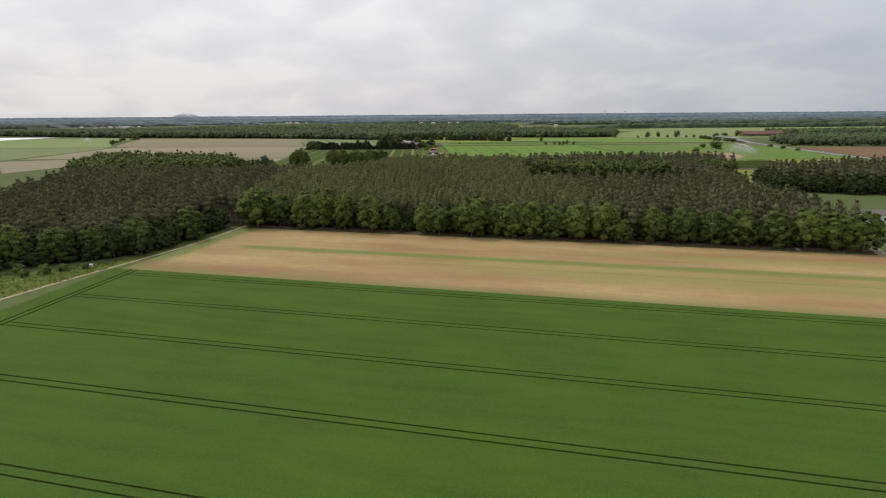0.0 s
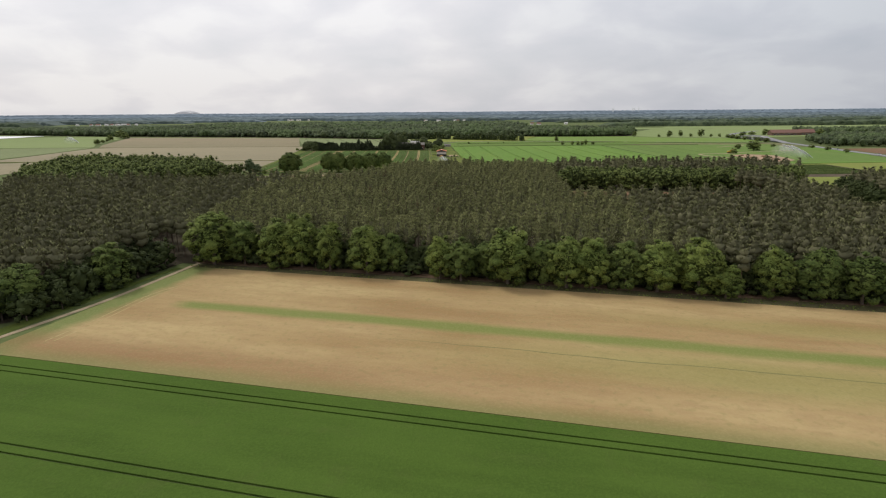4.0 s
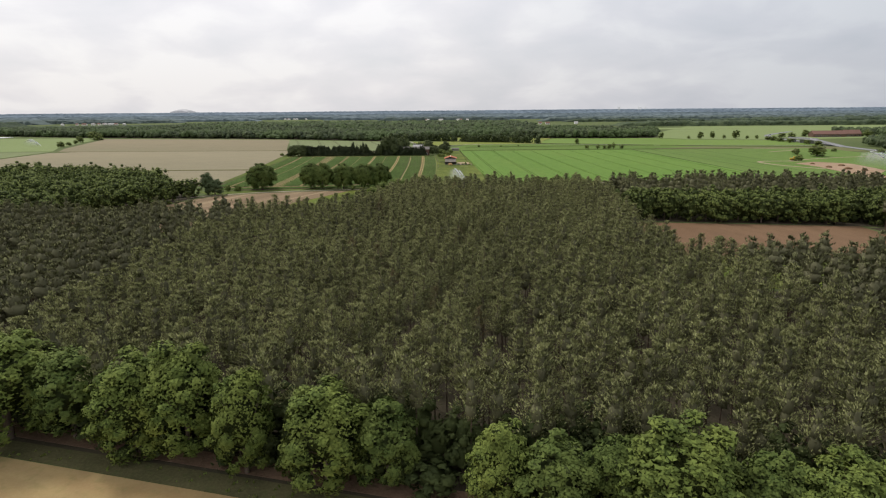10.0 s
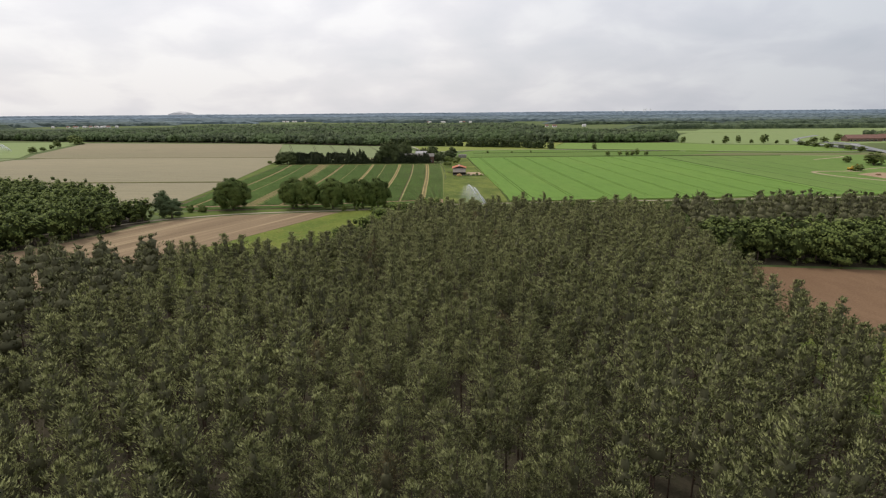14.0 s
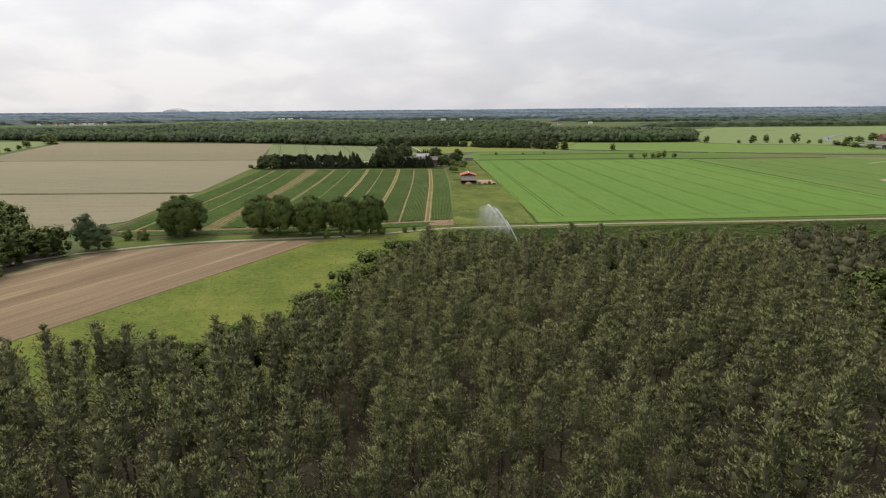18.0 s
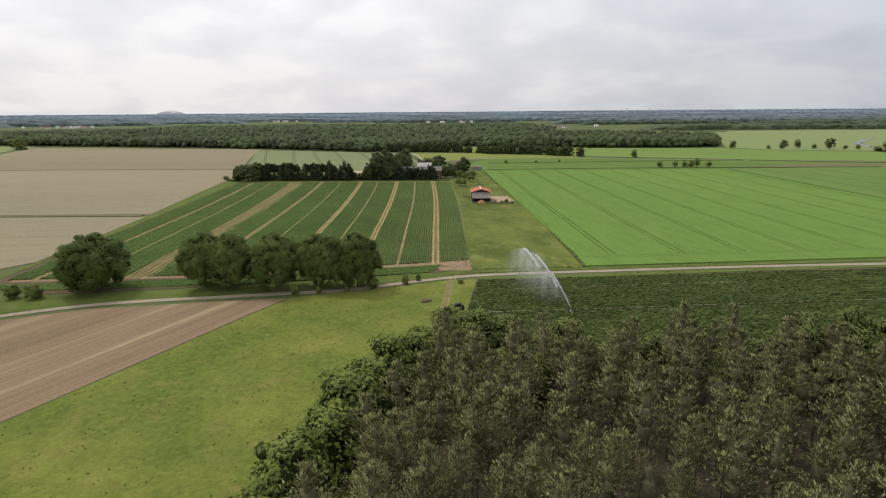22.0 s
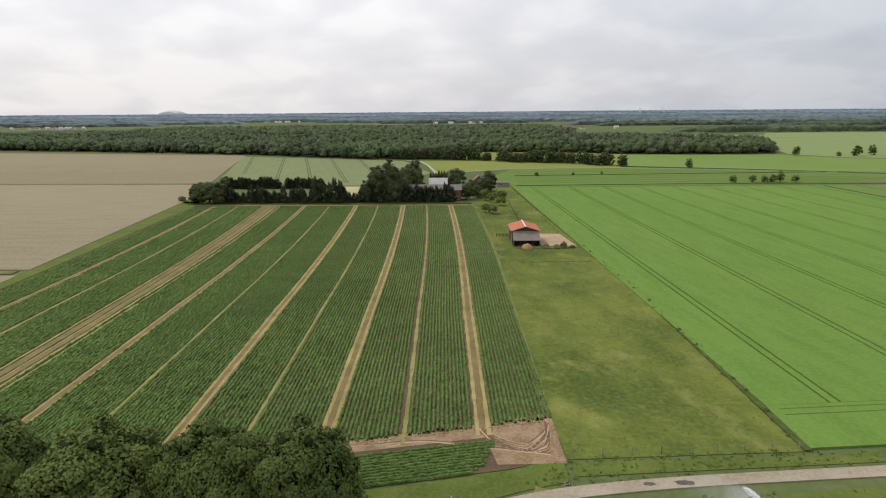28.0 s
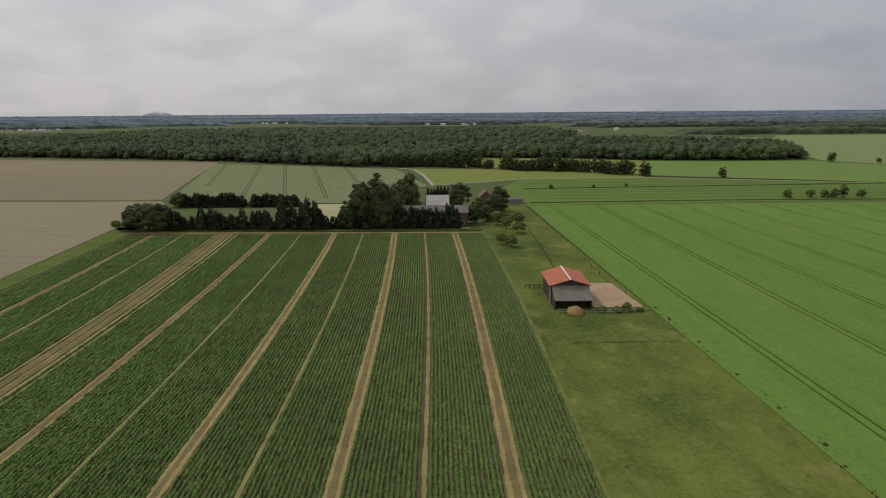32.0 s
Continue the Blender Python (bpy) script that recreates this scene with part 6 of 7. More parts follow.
WEST_TREES = [(-615, 1094, 11, 6), (-567, 975, 8, 5), (-575, 990, 6, 4), (-600, 1060, 6, 4), (-640, 1180, 14, 9), (-655, 1195, 15, 10), (-630, 1170, 12, 8), (-585, 1020, 5, 4)]
for i, (x, y, h, rad) in enumerate(WEST_TREES):
    plant("field_tree", OAKS_LOW[i % 4], x, y, i * 1.2, rad / 4.6, h / 15.0, "dark tree on a field boundary", "boundary trees")
WILLOW = tree_kind("birch", 1, lambda q: broadleaf_crown(q, 3000, 0.26, 14.0, 4.4, 0.08), lambda q: broadleaf_trunk(q, 14.0, 4.4), M_WILLOW, M_BARK)
plant("birch_tree", WILLOW[0], -161.0, 505.5, 0.5, 0.95, 1.0, "slender silvery green birch at the wood's corner", "corner birches")
plant("birch_tree", WILLOW[0], -156.5, 504.5, 2.5, 1.15, 0.72, "bushy silvery green birch at the wood's corner", "corner birches")

# ---------------------------------------------------------------- irrigation
reel = tagged(new("hose_reel"), "dark hose reel trailer at the edge of the row crop", "hose reel")
bm = bmesh.new()
bmesh.ops.create_cone(bm, cap_ends=True, segments=28, radius1=1.55, radius2=1.55, depth=1.1, matrix=pose(-31.6, 506.0, 1.9, 0, 90, 85))
part("drum", bm_mesh("drum", bm, M_BLACK), reel, "black drum wound with hose")
for o in (-0.62, 0.62):
    bm = bmesh.new()
    bmesh.ops.create_cone(bm, cap_ends=True, segments=28, radius1=1.75, radius2=1.75, depth=0.08, matrix=pose(-31.6 + o * 0.996, 506.0 + o * 0.087, 1.9, 0, 90, 5))
    part("flange", bm_mesh("flange", bm, M_WOOD_DARK), reel)
for wx, wy in ((-32.6, 505.2), (-30.6, 505.2), (-32.6, 506.9), (-30.6, 506.9)):
    bm = bmesh.new()
    bmesh.ops.create_cone(bm, cap_ends=True, segments=18, radius1=0.42, radius2=0.42, depth=0.3, matrix=pose(wx, wy, 0.42, 0, 90, 5))
    tyre = part("wheel", bm_mesh("wheel", bm, M_BLACK), reel)
    bm = bmesh.new()
    bmesh.ops.create_cone(bm, cap_ends=True, segments=14, radius1=0.22, radius2=0.22, depth=0.34, matrix=pose(wx, wy, 0.42, 0, 90, 5))
    part("rim", bm_mesh("rim", bm, M_METAL), tyre, "dull metal rim")
box_part("chassis", (-33.2, -29.9, 505.6, 506.4, 0.45, 0.65), M_METAL, reel)
prism_part("drawbar", [(-33.2, 505.9, 0.5), (-35.0, 505.7, 0.35), (-35.0, 505.8, 0.35), (-33.2, 506.1, 0.5)], (0, 0, 0.12), M_METAL, reel)
gun = tagged(new("irrigation_gun"), "wheeled irrigation gun spraying the row crop", "irrigation gun")
GX, GY = -3.4, 508.3
for wx in (-0.9, 0.9):
    bm = bmesh.new()
    bmesh.ops.create_cone(bm, cap_ends=True, segments=18, radius1=0.40, radius2=0.40, depth=0.18, matrix=pose(GX + wx, GY, 0.5, 0, 90, 0))
    tyre = part("wheel", bm_mesh("wheel", bm, M_BLACK), gun)
    bm = bmesh.new()
    bmesh.ops.create_cone(bm, cap_ends=True, segments=14, radius1=0.2, radius2=0.2, depth=0.22, matrix=pose(GX + wx, GY, 0.5, 0, 90, 0))
    part("rim", bm_mesh("rim", bm, M_METAL), tyre, "dull metal rim")
part("axle", tri_mesh("axle", *limb((GX - 0.9, GY, 0.5), (GX + 0.9, GY, 0.5), 0.06, 0.06, 6), M_METAL), gun)
part("riser", tri_mesh("riser", *limb((GX, GY, 0.4), (GX, GY, 1.7), 0.09, 0.07, 8), M_METAL), gun)
part("barrel", tri_mesh("barrel", *limb((GX, GY, 1.65), (GX - 0.25, GY + 1.25, 2.25), 0.08, 0.05, 8), M_METAL), gun)
part("frame_leg", tri_mesh("frame_leg", *limb((GX, GY + 0.1, 1.0), (GX + 0.2, GY - 1.6, 0.15), 0.05, 0.05, 6), M_METAL), gun)
part("hose", tri_mesh("hose", *limb((GX - 0.3, GY, 0.2), (-30.2, 505.9, 0.3), 0.06, 0.06, 6), M_BLACK), gun)


def water_mat(name, amount):
    """Fine falling drops: mostly clear, white where dense."""
    m = bpy.data.materials.new(name)
    m.use_nodes = True
    nt = m.node_tree
    nt.nodes.clear()
    out, mixer = nt.nodes.new("ShaderNodeOutputMaterial"), nt.nodes.new("ShaderNodeMixShader")
    clear, white = nt.nodes.new("ShaderNodeBsdfTransparent"), nt.nodes.new("ShaderNodeBsdfTranslucent")
    dif, both = nt.nodes.new("ShaderNodeBsdfDiffuse"), nt.nodes.new("ShaderNodeMixShader")
    dif.inputs[0].default_value = (0.93, 0.94, 0.95, 1)
    white.inputs[0].default_value = (0.93, 0.94, 0.95, 1)
    nt.links.new(dif.outputs[0], both.inputs[1]); nt.links.new(white.outputs[0], both.inputs[2])
    mixer.inputs[0].default_value = amount
    nt.links.new(clear.outputs[0], mixer.inputs[1]); nt.links.new(both.outputs[0], mixer.inputs[2])
    nt.links.new(mixer.outputs[0], out.inputs[0])
    return m


M_JET, M_MIST = water_mat("dense_water_jet", 0.6), water_mat("fine_water_mist", 0.10)


def mist_mat(name, amount):
    """Drifting mist: mostly clear, thickest where the sheet's density says."""
    m = water_mat(name, amount)
    nt = m.node_tree
    mixer = next(n for n in nt.nodes if n.type == "MIX_SHADER" and not n.inputs[0].is_linked and n.outputs[0].links[0].to_node.type == "OUTPUT_MATERIAL")
    at = nt.nodes.new("ShaderNodeAttribute")
    at.attribute_name = "veil"
    noise = nt.nodes.new("ShaderNodeTexNoise")
    noise.inputs["Scale"].default_value, noise.inputs["Detail"].default_value = 0.55, 5
    geo, mp = nt.nodes.new("ShaderNodeNewGeometry"), nt.nodes.new("ShaderNodeMapping")
    mp.inputs["Scale"].default_value = (1.0, 1.0, 0.45)
    nt.links.new(geo.outputs["Position"], mp.inputs[0]); nt.links.new(mp.outputs[0], noise.inputs["Vector"])
    rng, mul = nt.nodes.new("ShaderNodeMapRange"), nt.nodes.new("ShaderNodeMath")
    rng.inputs[1].default_value, rng.inputs[2].default_value, rng.inputs[4].default_value = 0.28, 0.56, amount
    mul.operation = "MULTIPLY"
    nt.links.new(noise.outputs[0], rng.inputs[0]); nt.links.new(rng.outputs[0], mul.inputs[0]); nt.links.new(at.outputs["Fac"], mul.inputs[1])
    nt.links.new(mul.outputs[0], mixer.inputs[0])
    return m


M_VAPOUR = mist_mat("drifting_water_mist", 1.0)


def water_spray(name, start, aim, reach, rise, label, drops, seed, scale=1.0, drift=(-1.0, 0.0)):
    """A thrown arc of water in pulses that breaks into falling drops; aim: direction in plan."""
    r = np.random.default_rng(seed)
    ob = new(name)
    tagged(ob, label, "water spray")
    s, a = np.array(start, float), np.array([aim[0], aim[1], 0.0]) / math.hypot(*aim)
    k = 4 * rise
    arc = lambda u: s + a * reach * u[:, None] + np.array([0, 0, 1.0]) * (k * u * (1 - u))[:, None]
    for lo, hi, off, share in ((0.0, 0.17, 0.0, 0.16), (0.10, 0.36, 0.5, 0.18), (0.28, 0.50, 1.2, 0.10)):
        n = int(drops * share)
        u = hi - (hi - lo) * r.random(n) ** 1.35
        c = arc(u) + r.normal(size=(n, 3)) * (0.03 + 0.55 * (hi - u[:, None]) * hi + 0.10 * u[:, None]) * scale
        c[:, 2] -= off * scale * (hi - u) / (hi - lo)
        c[:, 0] += drift[0] * off * scale * (hi - u) / (hi - lo)
        slope = a * reach + np.array([0, 0, 1.0]) * (k * (1 - 2 * u))[:, None]
        slope /= np.linalg.norm(slope, axis=1)[:, None]
        part("jet", tri_mesh("jet", *shoots(c, slope * 3, 0.55 * scale, 0.075 * scale, r)[:2], M_JET), ob)
    # sheets of fine mist that hang from the arc and drift away
    nu, nf = 40, 14
    for q in range(5):
        u, f = np.meshgrid(np.linspace(0.02, 0.66, nu), np.linspace(0, 1, nf), indexing="ij")
        c = arc(u.ravel())
        ff, uu = f.ravel(), u.ravel()
        c[:, 2] *= 1 - ff * (0.55 + 0.08 * q)
        c[:, 0] += drift[0] * ff * (0.6 + uu * 5.5) * scale + 0.5 * q * np.sin(uu * 9 + q)
        c[:, 1] += drift[1] * ff * 2 * scale + 0.4 * q * np.cos(uu * 7 + 2 * q) - 0.3 * q
        c += r.normal(size=c.shape) * 0.12 * scale
        c[:, 2] = np.maximum(c[:, 2], 0.3)
        dens = 0.22 * (1 - ff) ** 1.0 * np.clip(ff * 9 + 0.3, 0, 1) * np.clip((uu - 0.02) * 6, 0, 1) * np.clip((0.66 - uu) * 5, 0, 1)
        i = (np.arange(nu - 1)[:, None] * nf + np.arange(nf - 1)[None]).ravel()
        me = tri_mesh("mist", c, np.stack([i, i + 1, i + nf + 1, i + nf], 1), M_VAPOUR)
        me.attributes.new("veil", "FLOAT", "POINT").data.foreach_set("value", dens.astype(np.float32))
        part("mist", me, ob)
    n = drops // 4
    u = 0.10 + 0.42 * r.random(n) ** 0.8
    c = arc(u)
    f = r.random(n) ** 1.6
    c[:, 2] *= 1 - 0.9 * f
    c += r.normal(size=(n, 3)) * np.array([0.9, 0.9, 0.6]) * scale * (0.4 + u[:, None])
    c[:, 0] += drift[0] * f * (0.6 + u * 5) * scale
    c[:, 2] = np.maximum(c[:, 2], 0.1)
    part("spray_curtain", tri_mesh("spray_curtain", *shoots(c, np.tile([0.05, 0.0, -3.0], (n, 1)), 0.40 * scale, 0.03 * scale, r)[:2], M_MIST), ob)
    return ob


water_spray("water_spray", (GX - 0.2, GY + 1.2, 2.2), (-0.52, 0.84), 36.0, 10.5, "white arc of irrigation water over the row crop", 22000, 51)
water_spray("water_spray", (334, 612, 2.0), (-0.97, 0.2), 52.0, 12.0, "white fan of irrigation water over a far field", 16000, 52, 1.8)
water_spray("water_spray", (-604, 988, 2.0), (-0.9, 0.3), 42.0, 9.0, "white fan of irrigation water over a far field", 3600, 53, 2.0)

# ---------------------------------------------------------------- lane details
def puddle(x, y, w, d, seed):
    r = np.random.default_rng(seed)
    n = 18
    v = [(x, y, 0.176)] + [(x + math.cos(i * 6.283 / n) * w * r.uniform(0.7, 1.1), y + math.sin(i * 6.283 / n) * d * r.uniform(0.7, 1.1), 0.174) for i in range(n)]
    return tagged(new("damp_patch", tri_mesh("damp_patch", v, [(0, 1 + i, 1 + (i + 1) % n) for i in range(n)], M_DAMP)), "dark damp patch on the concrete lane", "damp patch")


M_DAMP = plain_mat("damp_concrete", (0.10, 0.085, 0.065), 0.35, 0, 0.3, 1.0)
puddle(-16.2, 543.0, 1.0, 0.45, 1)
puddle(-11.2, 543.3, 1.5, 0.6, 2)
bm = bmesh.new()
bmesh.ops.create_cone(bm, cap_ends=True, segments=24, radius1=0.36, radius2=0.36, depth=0.05, matrix=pose(-27.5, 543.0, 0.185))
cover = tagged(new("manhole_cover"), "round dark manhole cover in the lane", "manhole cover")
part("ring", bm_mesh("ring", bm, M_WOOD_GREY), cover)
bm = bmesh.new()
bmesh.ops.create_cone(bm, cap_ends=True, segments=24, radius1=0.27, radius2=0.27, depth=0.05, matrix=pose(-27.5, 543.0, 0.195))
part("lid", bm_mesh("lid", bm, M_BLACK), cover)
post = tagged(new("marker_post"), "short white marker post beside the lane", "post")
part("shaft", tri_mesh("shaft", *limb((-43.5, 538.9, 0), (-43.5, 538.9, 1.1), 0.10, 0.09, 8), M_WHITE), post)
heap = [lump(-40.2 + dx, 517 + dy, 0.25, rr, rr * 0.5, np.random.default_rng(70 + i), 4, 7, 0.2)[:2] for i, (dx, dy, rr) in enumerate(((0, 0, 0.9), (1.0, 0.5, 0.7), (-0.9, -0.4, 0.6), (0.4, 1.0, 0.5)))]
heap += [limb((-41.2 + 0.5 * i, 516.4, 0.2), (-40.6 + 0.5 * i, 517.8, 1.1 - 0.2 * i), 0.10, 0.04) for i in range(4)]
tagged(new("brush_heap", tri_mesh("brush_heap", *joined(heap), M_BARK)), "heap of dead branches in the meadow", "brush heap")
tagged(new("feed_tub", bm_mesh("feed_tub", (lambda b: (bmesh.ops.create_cone(b, cap_ends=True, segments=16, radius1=0.7, radius2=0.8, depth=0.7, matrix=pose(-117.9, 180.6, 0.4)), b)[1])(bmesh.new()), M_WHITE)), "white plastic tub by the woodland path", "tub")
logs = tagged(new("log_pile"), "small pile of pale cut logs at the wood's edge", "log pile")
for i in range(5):
    part("log", tri_mesh("log", *limb((123.2 + 0.45 * (i % 3), 194.6, 0.25 + 0.4 * (i // 3)), (123.6 + 0.45 * (i % 3), 197.2, 0.25 + 0.4 * (i // 3)), 0.22, 0.20, 8), M_DEADWOOD), logs)
for i, (x, y, h) in enumerate([(-131.6, 169, 2.4), (-127, 172, 3.0), (-123.4, 175.3, 2.4), (-136, 173, 3.2), (-140, 168, 2.2), (-118, 178, 2.0), (-145, 175, 3.4)]):
    plant("shrub", SHRUB[i % 3], x, y, i, h / 2.6, h / 3.0, "low grey-green shrub on the rough verge", "verge shrubs")
# dead trees that stand out in the pine wood
M_SNAG = plain_mat("grey_dead_bark", (0.26, 0.24, 0.21), 0.9, 0, 0.3, 1.2)
for i, (x, y, h) in enumerate([(-33, 262, 13), (58, 252, 15), (110, 214, 11), (22, 268, 14), (-52, 262, 12)]):
    q = np.random.default_rng(500 + i)
    sn = tagged(new("dead_tree"), "bare bleached dead tree among the pines", "dead tree", "dead trees")
    part("trunk", tri_mesh("trunk", *limb((x, y, 0), (x + 0.4, y, h), 0.16, 0.04, 6), M_SNAG), sn)
    for j in range(6):
        a, z = q.uniform(0, 6.3), h * q.uniform(0.55, 0.95)
        part("branch", tri_mesh("branch", *limb((x + 0.25, y, z), (x + 0.25 + math.cos(a) * 1.6, y + math.sin(a) * 1.6, z + 0.7), 0.05, 0.02, 4), M_SNAG), sn)

# ---------------------------------------------------------------- loose growth
def tufts(name, poly, count, size, material, label, seed):
    r = np.random.default_rng(seed)
    p = np.asarray(poly)
    x, y = r.uniform(p[:, 0].min(), p[:, 0].max(), count * 3), r.uniform(p[:, 1].min(), p[:, 1].max(), count * 3)
    ok = inside(poly, x, y)
    x, y = x[ok][:count], y[ok][:count]
    clump = np.repeat(np.arange(len(x)), 7)
    s = (size * r.uniform(0.4, 1.4, len(x)))[clump]
    c = np.stack([x[clump] + r.normal(0, 0.4, len(clump)) * s, y[clump] + r.normal(0, 0.4, len(clump)) * s, np.full(len(clump), 0.06)], 1)
    v, t = shoots(c, np.tile([0, 0, 1.0], (len(clump), 1)), 1.0, 0.45, r)[:2]
    base = np.repeat(c, 3, axis=0)
    v = base + (v - base) * np.repeat(s, 3)[:, None]
    return tagged(new(name, tri_mesh(name, v, t, material)), label, "grass", kind="stuff")


M_WEED = leaf_mat("weed_leaves", (0.17, 0.23, 0.055), (0.24, 0.30, 0.075), (0.30, 0.31, 0.095), 0.5, 0.45)
M_WEED_DRY = leaf_mat("dry_weed_stems", (0.40, 0.36, 0.16), (0.52, 0.46, 0.21), (0.45, 0.40, 0.15), 0.5, 0.4)
MEADOW = [(-78, 519), (-132, 405), (-60, 396), (-46, 438), (-35, 472), (-33, 497), (-27, 536), (-50, 529)]
tufts("meadow_tufts", MEADOW, 1500, 0.20, M_WEED, "tussocks of green meadow grass", 61)
tufts("meadow_seedheads", MEADOW, 1600, 0.15, M_WEED_DRY, "dry seedheads in the meadow", 62)
PADDOCK = [(-26, 550), (9, 553), (4, 684), (-20, 678), (-26, 660)]
tufts("paddock_tufts", PADDOCK, 900, 0.16, M_WEED, "tussocks of grass in the paddock", 63)
tufts("verge_tufts", [(-34, 542), (60, 553.5), (60, 555.5), (-27, 549)], 500, 0.25, M_WEED, "tall grass on the roadside verge", 64)
tufts("lane_edge_tufts", [(-90, 521), (-50, 530.5), (-33, 537), (0, 540.6), (60, 546.5), (60, 548), (0, 541.4), (-33, 538), (-50, 531.5), (-90, 520.5)], 800, 0.3, M_WEED, "grass along the lane's edge", 65)
tufts("wood_verge_tufts", [south(223.2, -91), south(223.0, 150), south(227.8, 150), south(226.2, -91)], 1500, 0.3, M_WEED, "dark grass along the wood's edge", 66)
tufts("west_verge_tufts", [(-122, 148), (-110, 178), (-113, 190), (-128, 172), (-150, 172), (-150, 142)], 1200, 0.35, M_WEED, "rough grass by the sandy path", 67)
tufts("margin_tufts", [(9.4, 552), (11.2, 552), (9.4, 640), (6, 684), (-4.2, 846), (-6, 846), (4.2, 684), (7.6, 640)], 2600, 0.35, M_WEED, "rank grass along the barley margin", 68)

r = np.random.default_rng(69)
for i in range(16):
    y = 562 + i * 8.2 + r.uniform(-4, 4)
    x = float(np.interp(y, [551, 600, 640, 684], [10.3, 9.2, 8.2, 4.9])) + r.uniform(-0.7, 0.5)
    plant("margin_shrub", SHRUB[i % 3], x, y, i * 1.3, r.uniform(0.14, 0.34), r.uniform(0.14, 0.30), "low dark shrub on the field margin", "shrubs on the field margin")
tufts("fence_weeds", [(-21, 659.9), (2.8, 660.4), (2.8, 661.4), (-21, 660.9)], 170, 0.22, M_WEED, "weeds under the paddock fence", 71)
tufts("heap_weeds", [(-22, 678), (3, 679.5), (3, 681.8), (-22, 680.4)], 90, 0.26, M_WEED, "rank weeds along the fence before the barn", 72)

# ---------------------------------------------------------------- far buildings and road
M_CONCRETE = plain_mat("pale_concrete", (0.42, 0.41, 0.39), 0.9, 0, 0.15, 0.2)
gabled("long_house", 559, 609, 1096, 1110, 5.0, 10.0, "x", M_BRICK, M_ROOF_TILE, "long brick house with a red tiled roof", "house", [(563 + 6 * i, 1.0, 3.0, 2.0) for i in range(7)])
gabled("long_house", 614, 640, 1104, 1118, 5.0, 10.5, "x", M_BRICK, M_ROOF_TILE, "long brick house with a red tiled roof", "house", [(617 + 6 * i, 1.0, 3.0, 2.0) for i in range(4)])
structure("sand_yard", slab_mesh("sand_yard", [[(284, 672), (285, 640), (279, 600), (275, 556), (280, 553), (298, 590), (318, 612), (328, 665), (308, 684)]], 0, 0.45, field_mat("bare_yard_sand", (0.30, 0.205, 0.13), (0.40, 0.285, 0.19), (0.24, 0.15, 0.09), big=0.06, fine=1.0, patch=0.8)), "bare sandy yard with soil heaps", "yard")
for i, (hx, hy, hr) in enumerate(((290, 636, 2.4), (296, 622, 2.8), (302, 612, 2.2), (308, 648, 2.4), (294, 664, 2.0))):
    tagged(new("soil_heap", tri_mesh("soil_heap", *lump(hx, hy, 0.6, hr, hr * 0.55, np.random.default_rng(300 + i), 5, 9, 0.12)[:2], M_SOIL_RED)), "reddish brown heap of soil in the yard", "soil heap", "heaps in the sandy yard")
M_YELLOW_PAINT = plain_mat("faded_yellow_paint", (0.55, 0.36, 0.05), 0.5, 0, 0.2, 1.0)
digger = tagged(new("excavator"), "yellow excavator parked by a bush", "excavator")
box_part("crawler", (296.6, 300.0, 699.0, 699.9, 0.45, 1.3), M_BLACK, digger)
box_part("crawler", (296.6, 300.0, 701.4, 702.3, 0.45, 1.3), M_BLACK, digger)
box_part("body", (296.2, 300.2, 699.2, 702.0, 1.3, 2.6), M_YELLOW_PAINT, digger)
box_part("cab", (298.4, 299.9, 699.3, 700.6, 2.6, 3.9), M_YELLOW_PAINT, digger)
part("boom", tri_mesh("boom", *limb((299.8, 700.8, 2.2), (303.4, 700.8, 5.0), 0.3, 0.22, 6), M_YELLOW_PAINT), digger)
part("arm", tri_mesh("arm", *limb((303.4, 700.8, 5.0), (305.0, 700.8, 1.4), 0.22, 0.16, 6), M_YELLOW_PAINT), digger)
gabled("white_cottage", 183, 197, 246, 255, 3.4, 5.0, "x", M_PLASTER, M_ROOF_GREY, "white cottage half hidden by trees", "house", [(185 + 3 * i, 1.0, 1.4, 1.3) for i in range(4)])
structure("yard_tracks", ribbon_mesh("yard_tracks", [(smooth_line([(300, 690), (285, 694), (262, 690), (262, 660), (280, 625)], 6), 3.5), (smooth_line([(289, 694), (340, 720), (400, 740)], 10), 2.5), (smooth_line([(330, 800), (380, 835), (345, 860)], 10), 3.0)], 0, 0.4, M_PATHSOIL), "pale yard tracks and field roads", "path")
bridge = tagged(new("road_bridge"), "concrete road bridge over a field road", "bridge")
box_part("deck", (455, 466, 935, 985, 5.2, 6.0), M_CONCRETE, bridge)
for yy in (940, 960, 980):
    box_part("pier", (457, 464, yy - 0.6, yy + 0.6, 0, 5.2), M_CONCRETE, bridge)
for xx in (455, 465.8):
    box_part("parapet", (xx, xx + 0.2, 935, 985, 6.0, 7.0), M_METAL, bridge)
for yy, s in ((870, 1), (1050, -1)):
    prism_part("ramp", [(455, yy, 0.0), (466, yy, 0.0), (466, yy + 65 * s, 5.9), (455, yy + 65 * s, 5.9)], (0, 0, -0.5), M_ASPHALT, bridge)
plant("embankment_tree", OAKS_LOW[0], 345, 741, 0, 1.9, 0.8, "broad dark tree beside the embankment", "embankment trees")
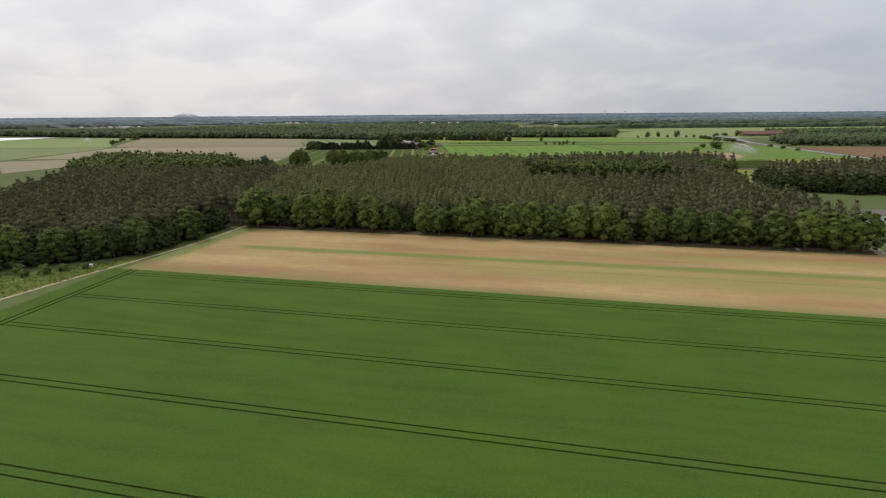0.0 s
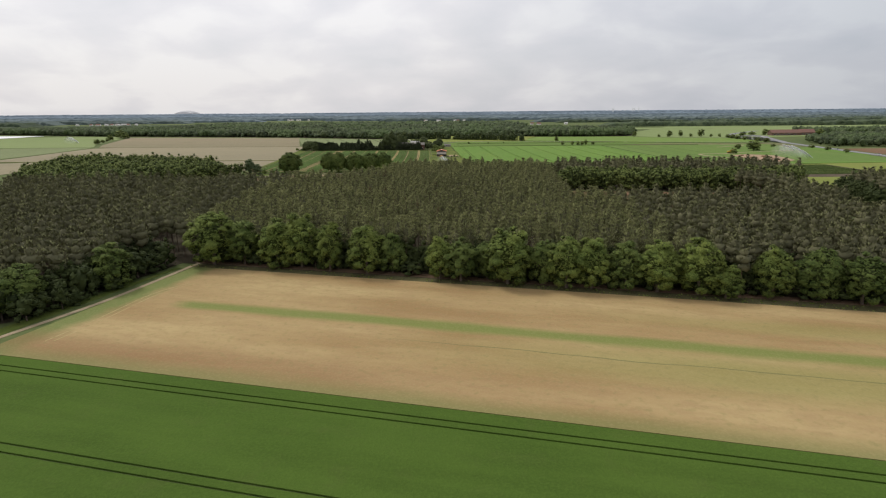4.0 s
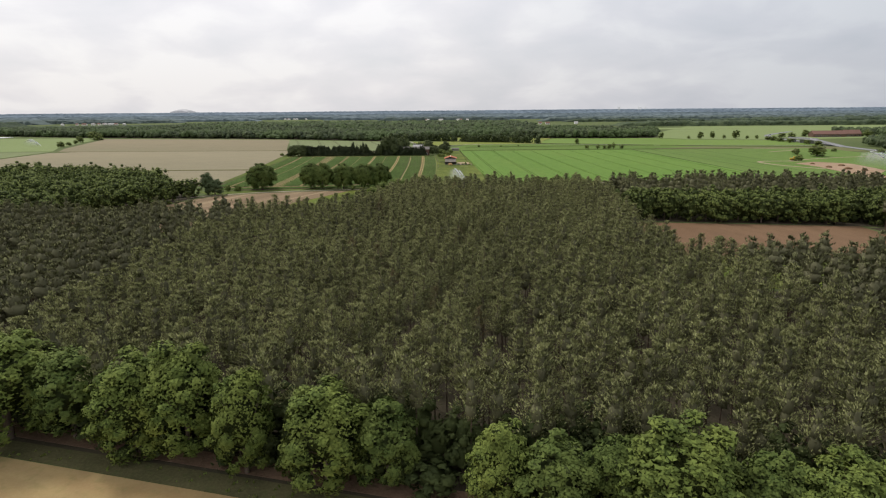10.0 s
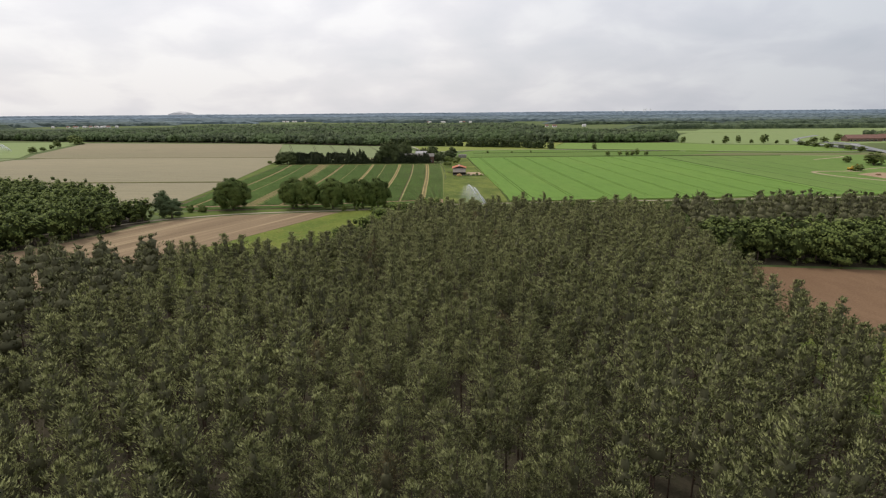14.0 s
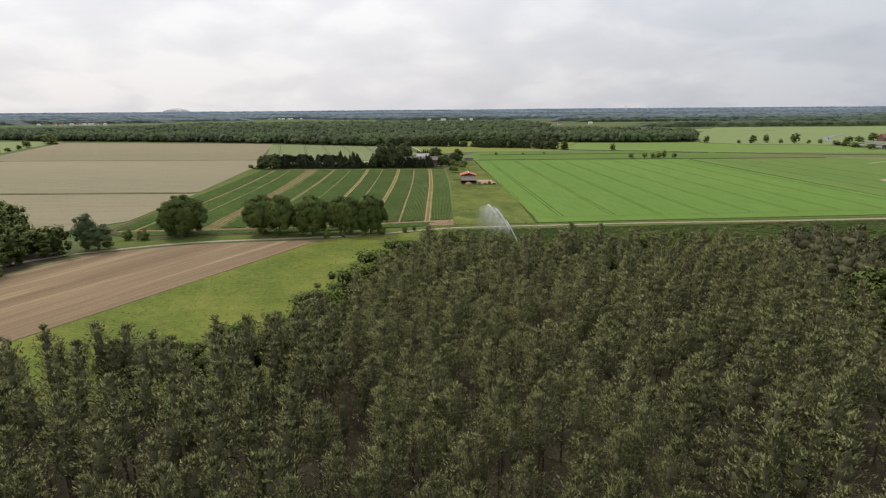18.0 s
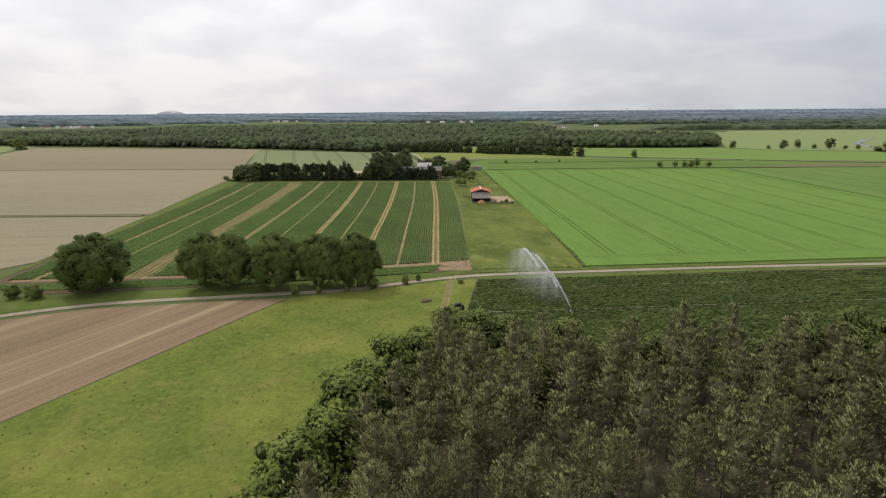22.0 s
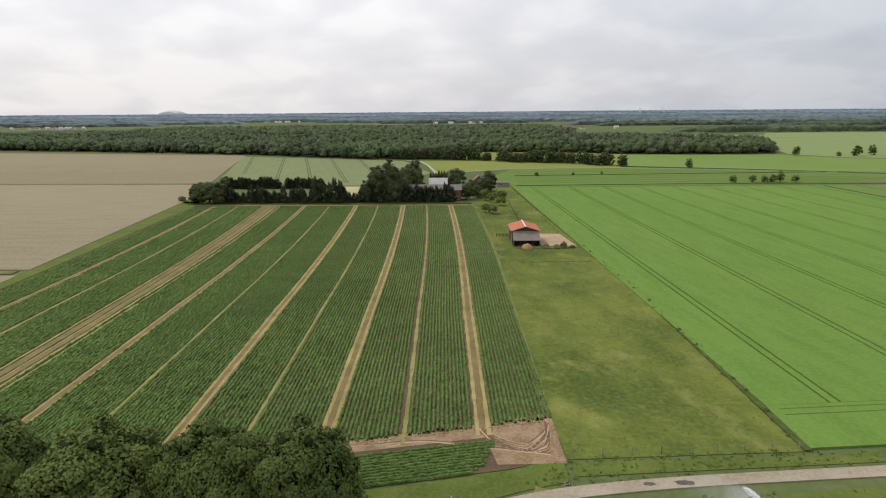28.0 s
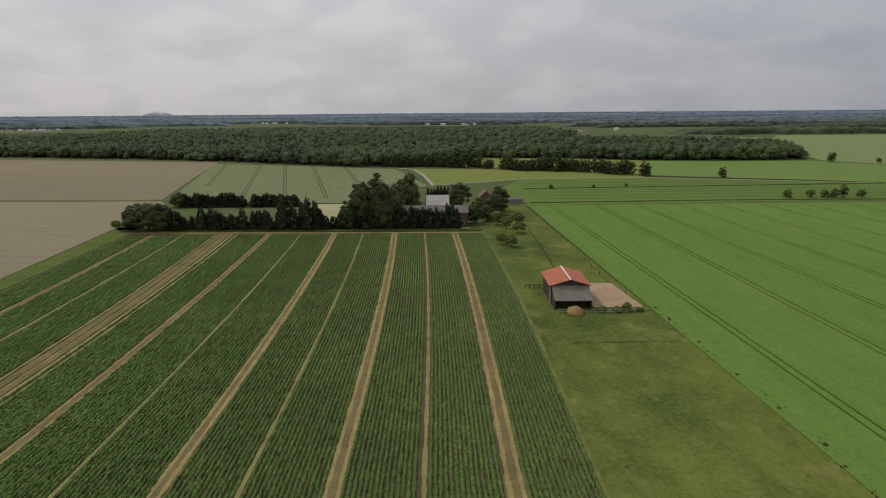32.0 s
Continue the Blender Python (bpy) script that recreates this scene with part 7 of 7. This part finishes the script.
for i, (x, y, h, w) in enumerate([(352, 752, 7, 4), (340, 768, 6, 4), (300, 695, 6, 4), (448, 905, 6, 5), (446, 925, 6, 5), (444, 960, 6, 5), (448, 990, 6, 5), (450, 1010, 7, 5), (452, 1030, 6, 5), (500, 1080, 8, 6), (522, 1090, 8, 6), (560, 1118, 11, 7), (640, 1090, 12, 7), (400, 800, 4, 3), (436, 780, 4, 4), (430, 740, 4, 4), (425, 700, 4, 3.5)]):
    plant("embankment_tree", OAKS_LOW[i % 4], x, y, i * 1.4, w / 4.6, h / 15.0, "dark bush along the main road", "embankment bushes")


def car(x, y, turn, paint):
    """A small car: body, cabin, four wheels."""
    ob = tagged(new("car"), "small car driving on the main road" if paint is not M_WHITE else "small white car on the main road", "car", "cars on the main road")
    ob.matrix_basis = pose(x, y, 0.6, 0, 0, turn)
    bm = bmesh.new(); box(bm, -0.9, 0.9, -2.1, 2.1, 0.3, 0.9); bmesh.ops.bevel(bm, geom=bm.edges[:], offset=0.12, segments=2, affect="EDGES")
    part("body", bm_mesh("body", bm, paint), ob)
    bm = bmesh.new(); box(bm, -0.78, 0.78, -1.3, 1.0, 0.9, 1.45); bmesh.ops.bevel(bm, geom=bm.edges[:], offset=0.2, segments=2, affect="EDGES")
    part("cabin", bm_mesh("cabin", bm, M_GLASS_DARK), ob)
    for wx, wy in ((-0.85, -1.3), (0.85, -1.3), (-0.85, 1.3), (0.85, 1.3)):
        bm = bmesh.new()
        bmesh.ops.create_cone(bm, cap_ends=True, segments=14, radius1=0.32, radius2=0.32, depth=0.2, matrix=pose(wx, wy, 0.32, 0, 90, 0))
        part("wheel", bm_mesh("wheel", bm, M_BLACK), ob)
    return ob


M_CAR = plain_mat("silver_car_paint", (0.45, 0.46, 0.48), 0.3, 0.4, 0.1)
for i, (x, y) in enumerate([(425.5, 570), (431, 660), (441, 740), (449, 805), (491, 1095), (505, 1128), (528, 1165)]):
    car(x, y, -8, M_WHITE if i % 2 else M_CAR)

# villages: small pale houses among the far woods
r = np.random.default_rng(91)
for x, y, n, sx in VILLAGES:
    for i in range(n):
        hx, hy, w = x + r.uniform(-sx, sx), y + r.uniform(-25, 25), r.uniform(8, 12)
        gabled("village_house", hx, hx + w, hy, hy + 9, 3.6, 7.2, "x", M_PLASTER, M_ROOF_PALE if r.random() < 0.6 else M_ROOF_TILE, "far pale village house among trees", "house", [(hx + 2, 1.2, 1.6, 1.6), (hx + w - 4, 1.2, 1.6, 1.6)])["group"] = "far village houses"
# pale fields between the far woods
structure("far_fields", slab_mesh("far_fields", [[(-1000, 1640), (-700, 1640), (-700, 1720), (-1000, 1720)], [(-330, 2520), (60, 2530), (80, 2590), (-340, 2590)], [(-880, 2960), (-700, 2960), (-690, 3000), (-880, 3000)], [(205, 1500), (430, 1500), (430, 1570), (205, 1575)], [(360, 1450), (620, 1460), (620, 1560), (420, 1560)], [(800, 1700), (1700, 1720), (1700, 1750), (800, 1735)]], 0, 0.5, M_PALE), "pale green fields between far woods", "field")
# broad-leaved row before the far wood, and copse by the houses
row = np.array([(rx + r.uniform(-1.5, 1.5), float(np.interp(rx, [-106, -48, -20, 10, 46, 67, 90, 106], [1077, 1070, 1061, 1036, 1027, 1017, 998, 990])) + r.uniform(-2, 5)) for rx in np.arange(-104, 101, 4.8) if not -8 < rx < -2] + [(106.5, 988)])
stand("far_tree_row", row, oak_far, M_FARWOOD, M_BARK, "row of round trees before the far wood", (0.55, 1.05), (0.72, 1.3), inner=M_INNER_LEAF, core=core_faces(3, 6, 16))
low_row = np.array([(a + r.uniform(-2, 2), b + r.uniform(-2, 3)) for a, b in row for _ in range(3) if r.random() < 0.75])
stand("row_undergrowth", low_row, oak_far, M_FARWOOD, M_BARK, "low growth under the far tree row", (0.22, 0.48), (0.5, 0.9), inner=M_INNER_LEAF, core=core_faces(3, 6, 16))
copse = np.concatenate([jittered([(470, 800), (600, 770), (900, 850), (900, 1000), (620, 1010), (500, 900)], 9, r, 0.9), jittered([(640, 1100), (1200, 1180), (1300, 1300), (660, 1220)], 10, r, 0.8)])
stand("copse_east", copse, tiny, M_FARWOOD, M_BARK, "broad-leaved copse beside the main road", (0.8, 1.2), (0.8, 1.3), trunk=False)
# pale spoil hill on the horizon
hill = bmesh.new()
NX, NY = 40, 10
grid = [[hill.verts.new((-2182 + 3.4 * i, 4640 + 16 * j, 34 + 26 * max(0.0, math.sin(math.pi * min(1, max(0, i / NX))) ** 0.45) * math.sin(math.pi * (j + 1) / (NY + 2)) ** 0.5 + 1.2 * noise.noise(Vector((i * 0.3, j * 0.3, 0))))) for i in range(NX + 1)] for j in range(NY + 1)]
for j in range(NY):
    for i in range(NX):
        hill.faces.new((grid[j][i], grid[j][i + 1], grid[j + 1][i + 1], grid[j + 1][i]))
for i in range(NX):
    a, b = grid[0][i], grid[0][i + 1]
    hill.faces.new((hill.verts.new((a.co.x, a.co.y - 6, 0)), hill.verts.new((b.co.x, b.co.y - 6, 0)), b, a))
structure("spoil_hill", bm_mesh("spoil_hill", hill, field_mat("pale_spoil", (0.50, 0.50, 0.51), (0.56, 0.55, 0.55), None, big=0.01, fine=0.05), True), "pale flat-topped spoil hill on the horizon", "hill")
# wind turbines on the horizon
for i, (x, y) in enumerate([(1180, 4380), (1194, 4400), (1330, 4390), (1347, 4400), (1372, 4380)]):
    t = tagged(new("wind_turbine"), "small white wind turbine on the horizon", "wind turbine", "wind turbines")
    part("tower", tri_mesh("tower", *limb((x, y, 0), (x, y, 47), 2.4, 1.6, 8), M_WHITE), t)
    part("nacelle", tri_mesh("nacelle", *limb((x, y - 4, 47), (x, y + 3, 47), 1.8, 1.4, 8), M_WHITE), t)
    for j in range(3):
        a = j * 2.094 + i
        part("blade", tri_mesh("blade", *limb((x, y - 4.5, 47), (x + math.cos(a) * 13, y - 4.5, 47 + math.sin(a) * 13), 0.8, 0.25, 5), M_WHITE), t)
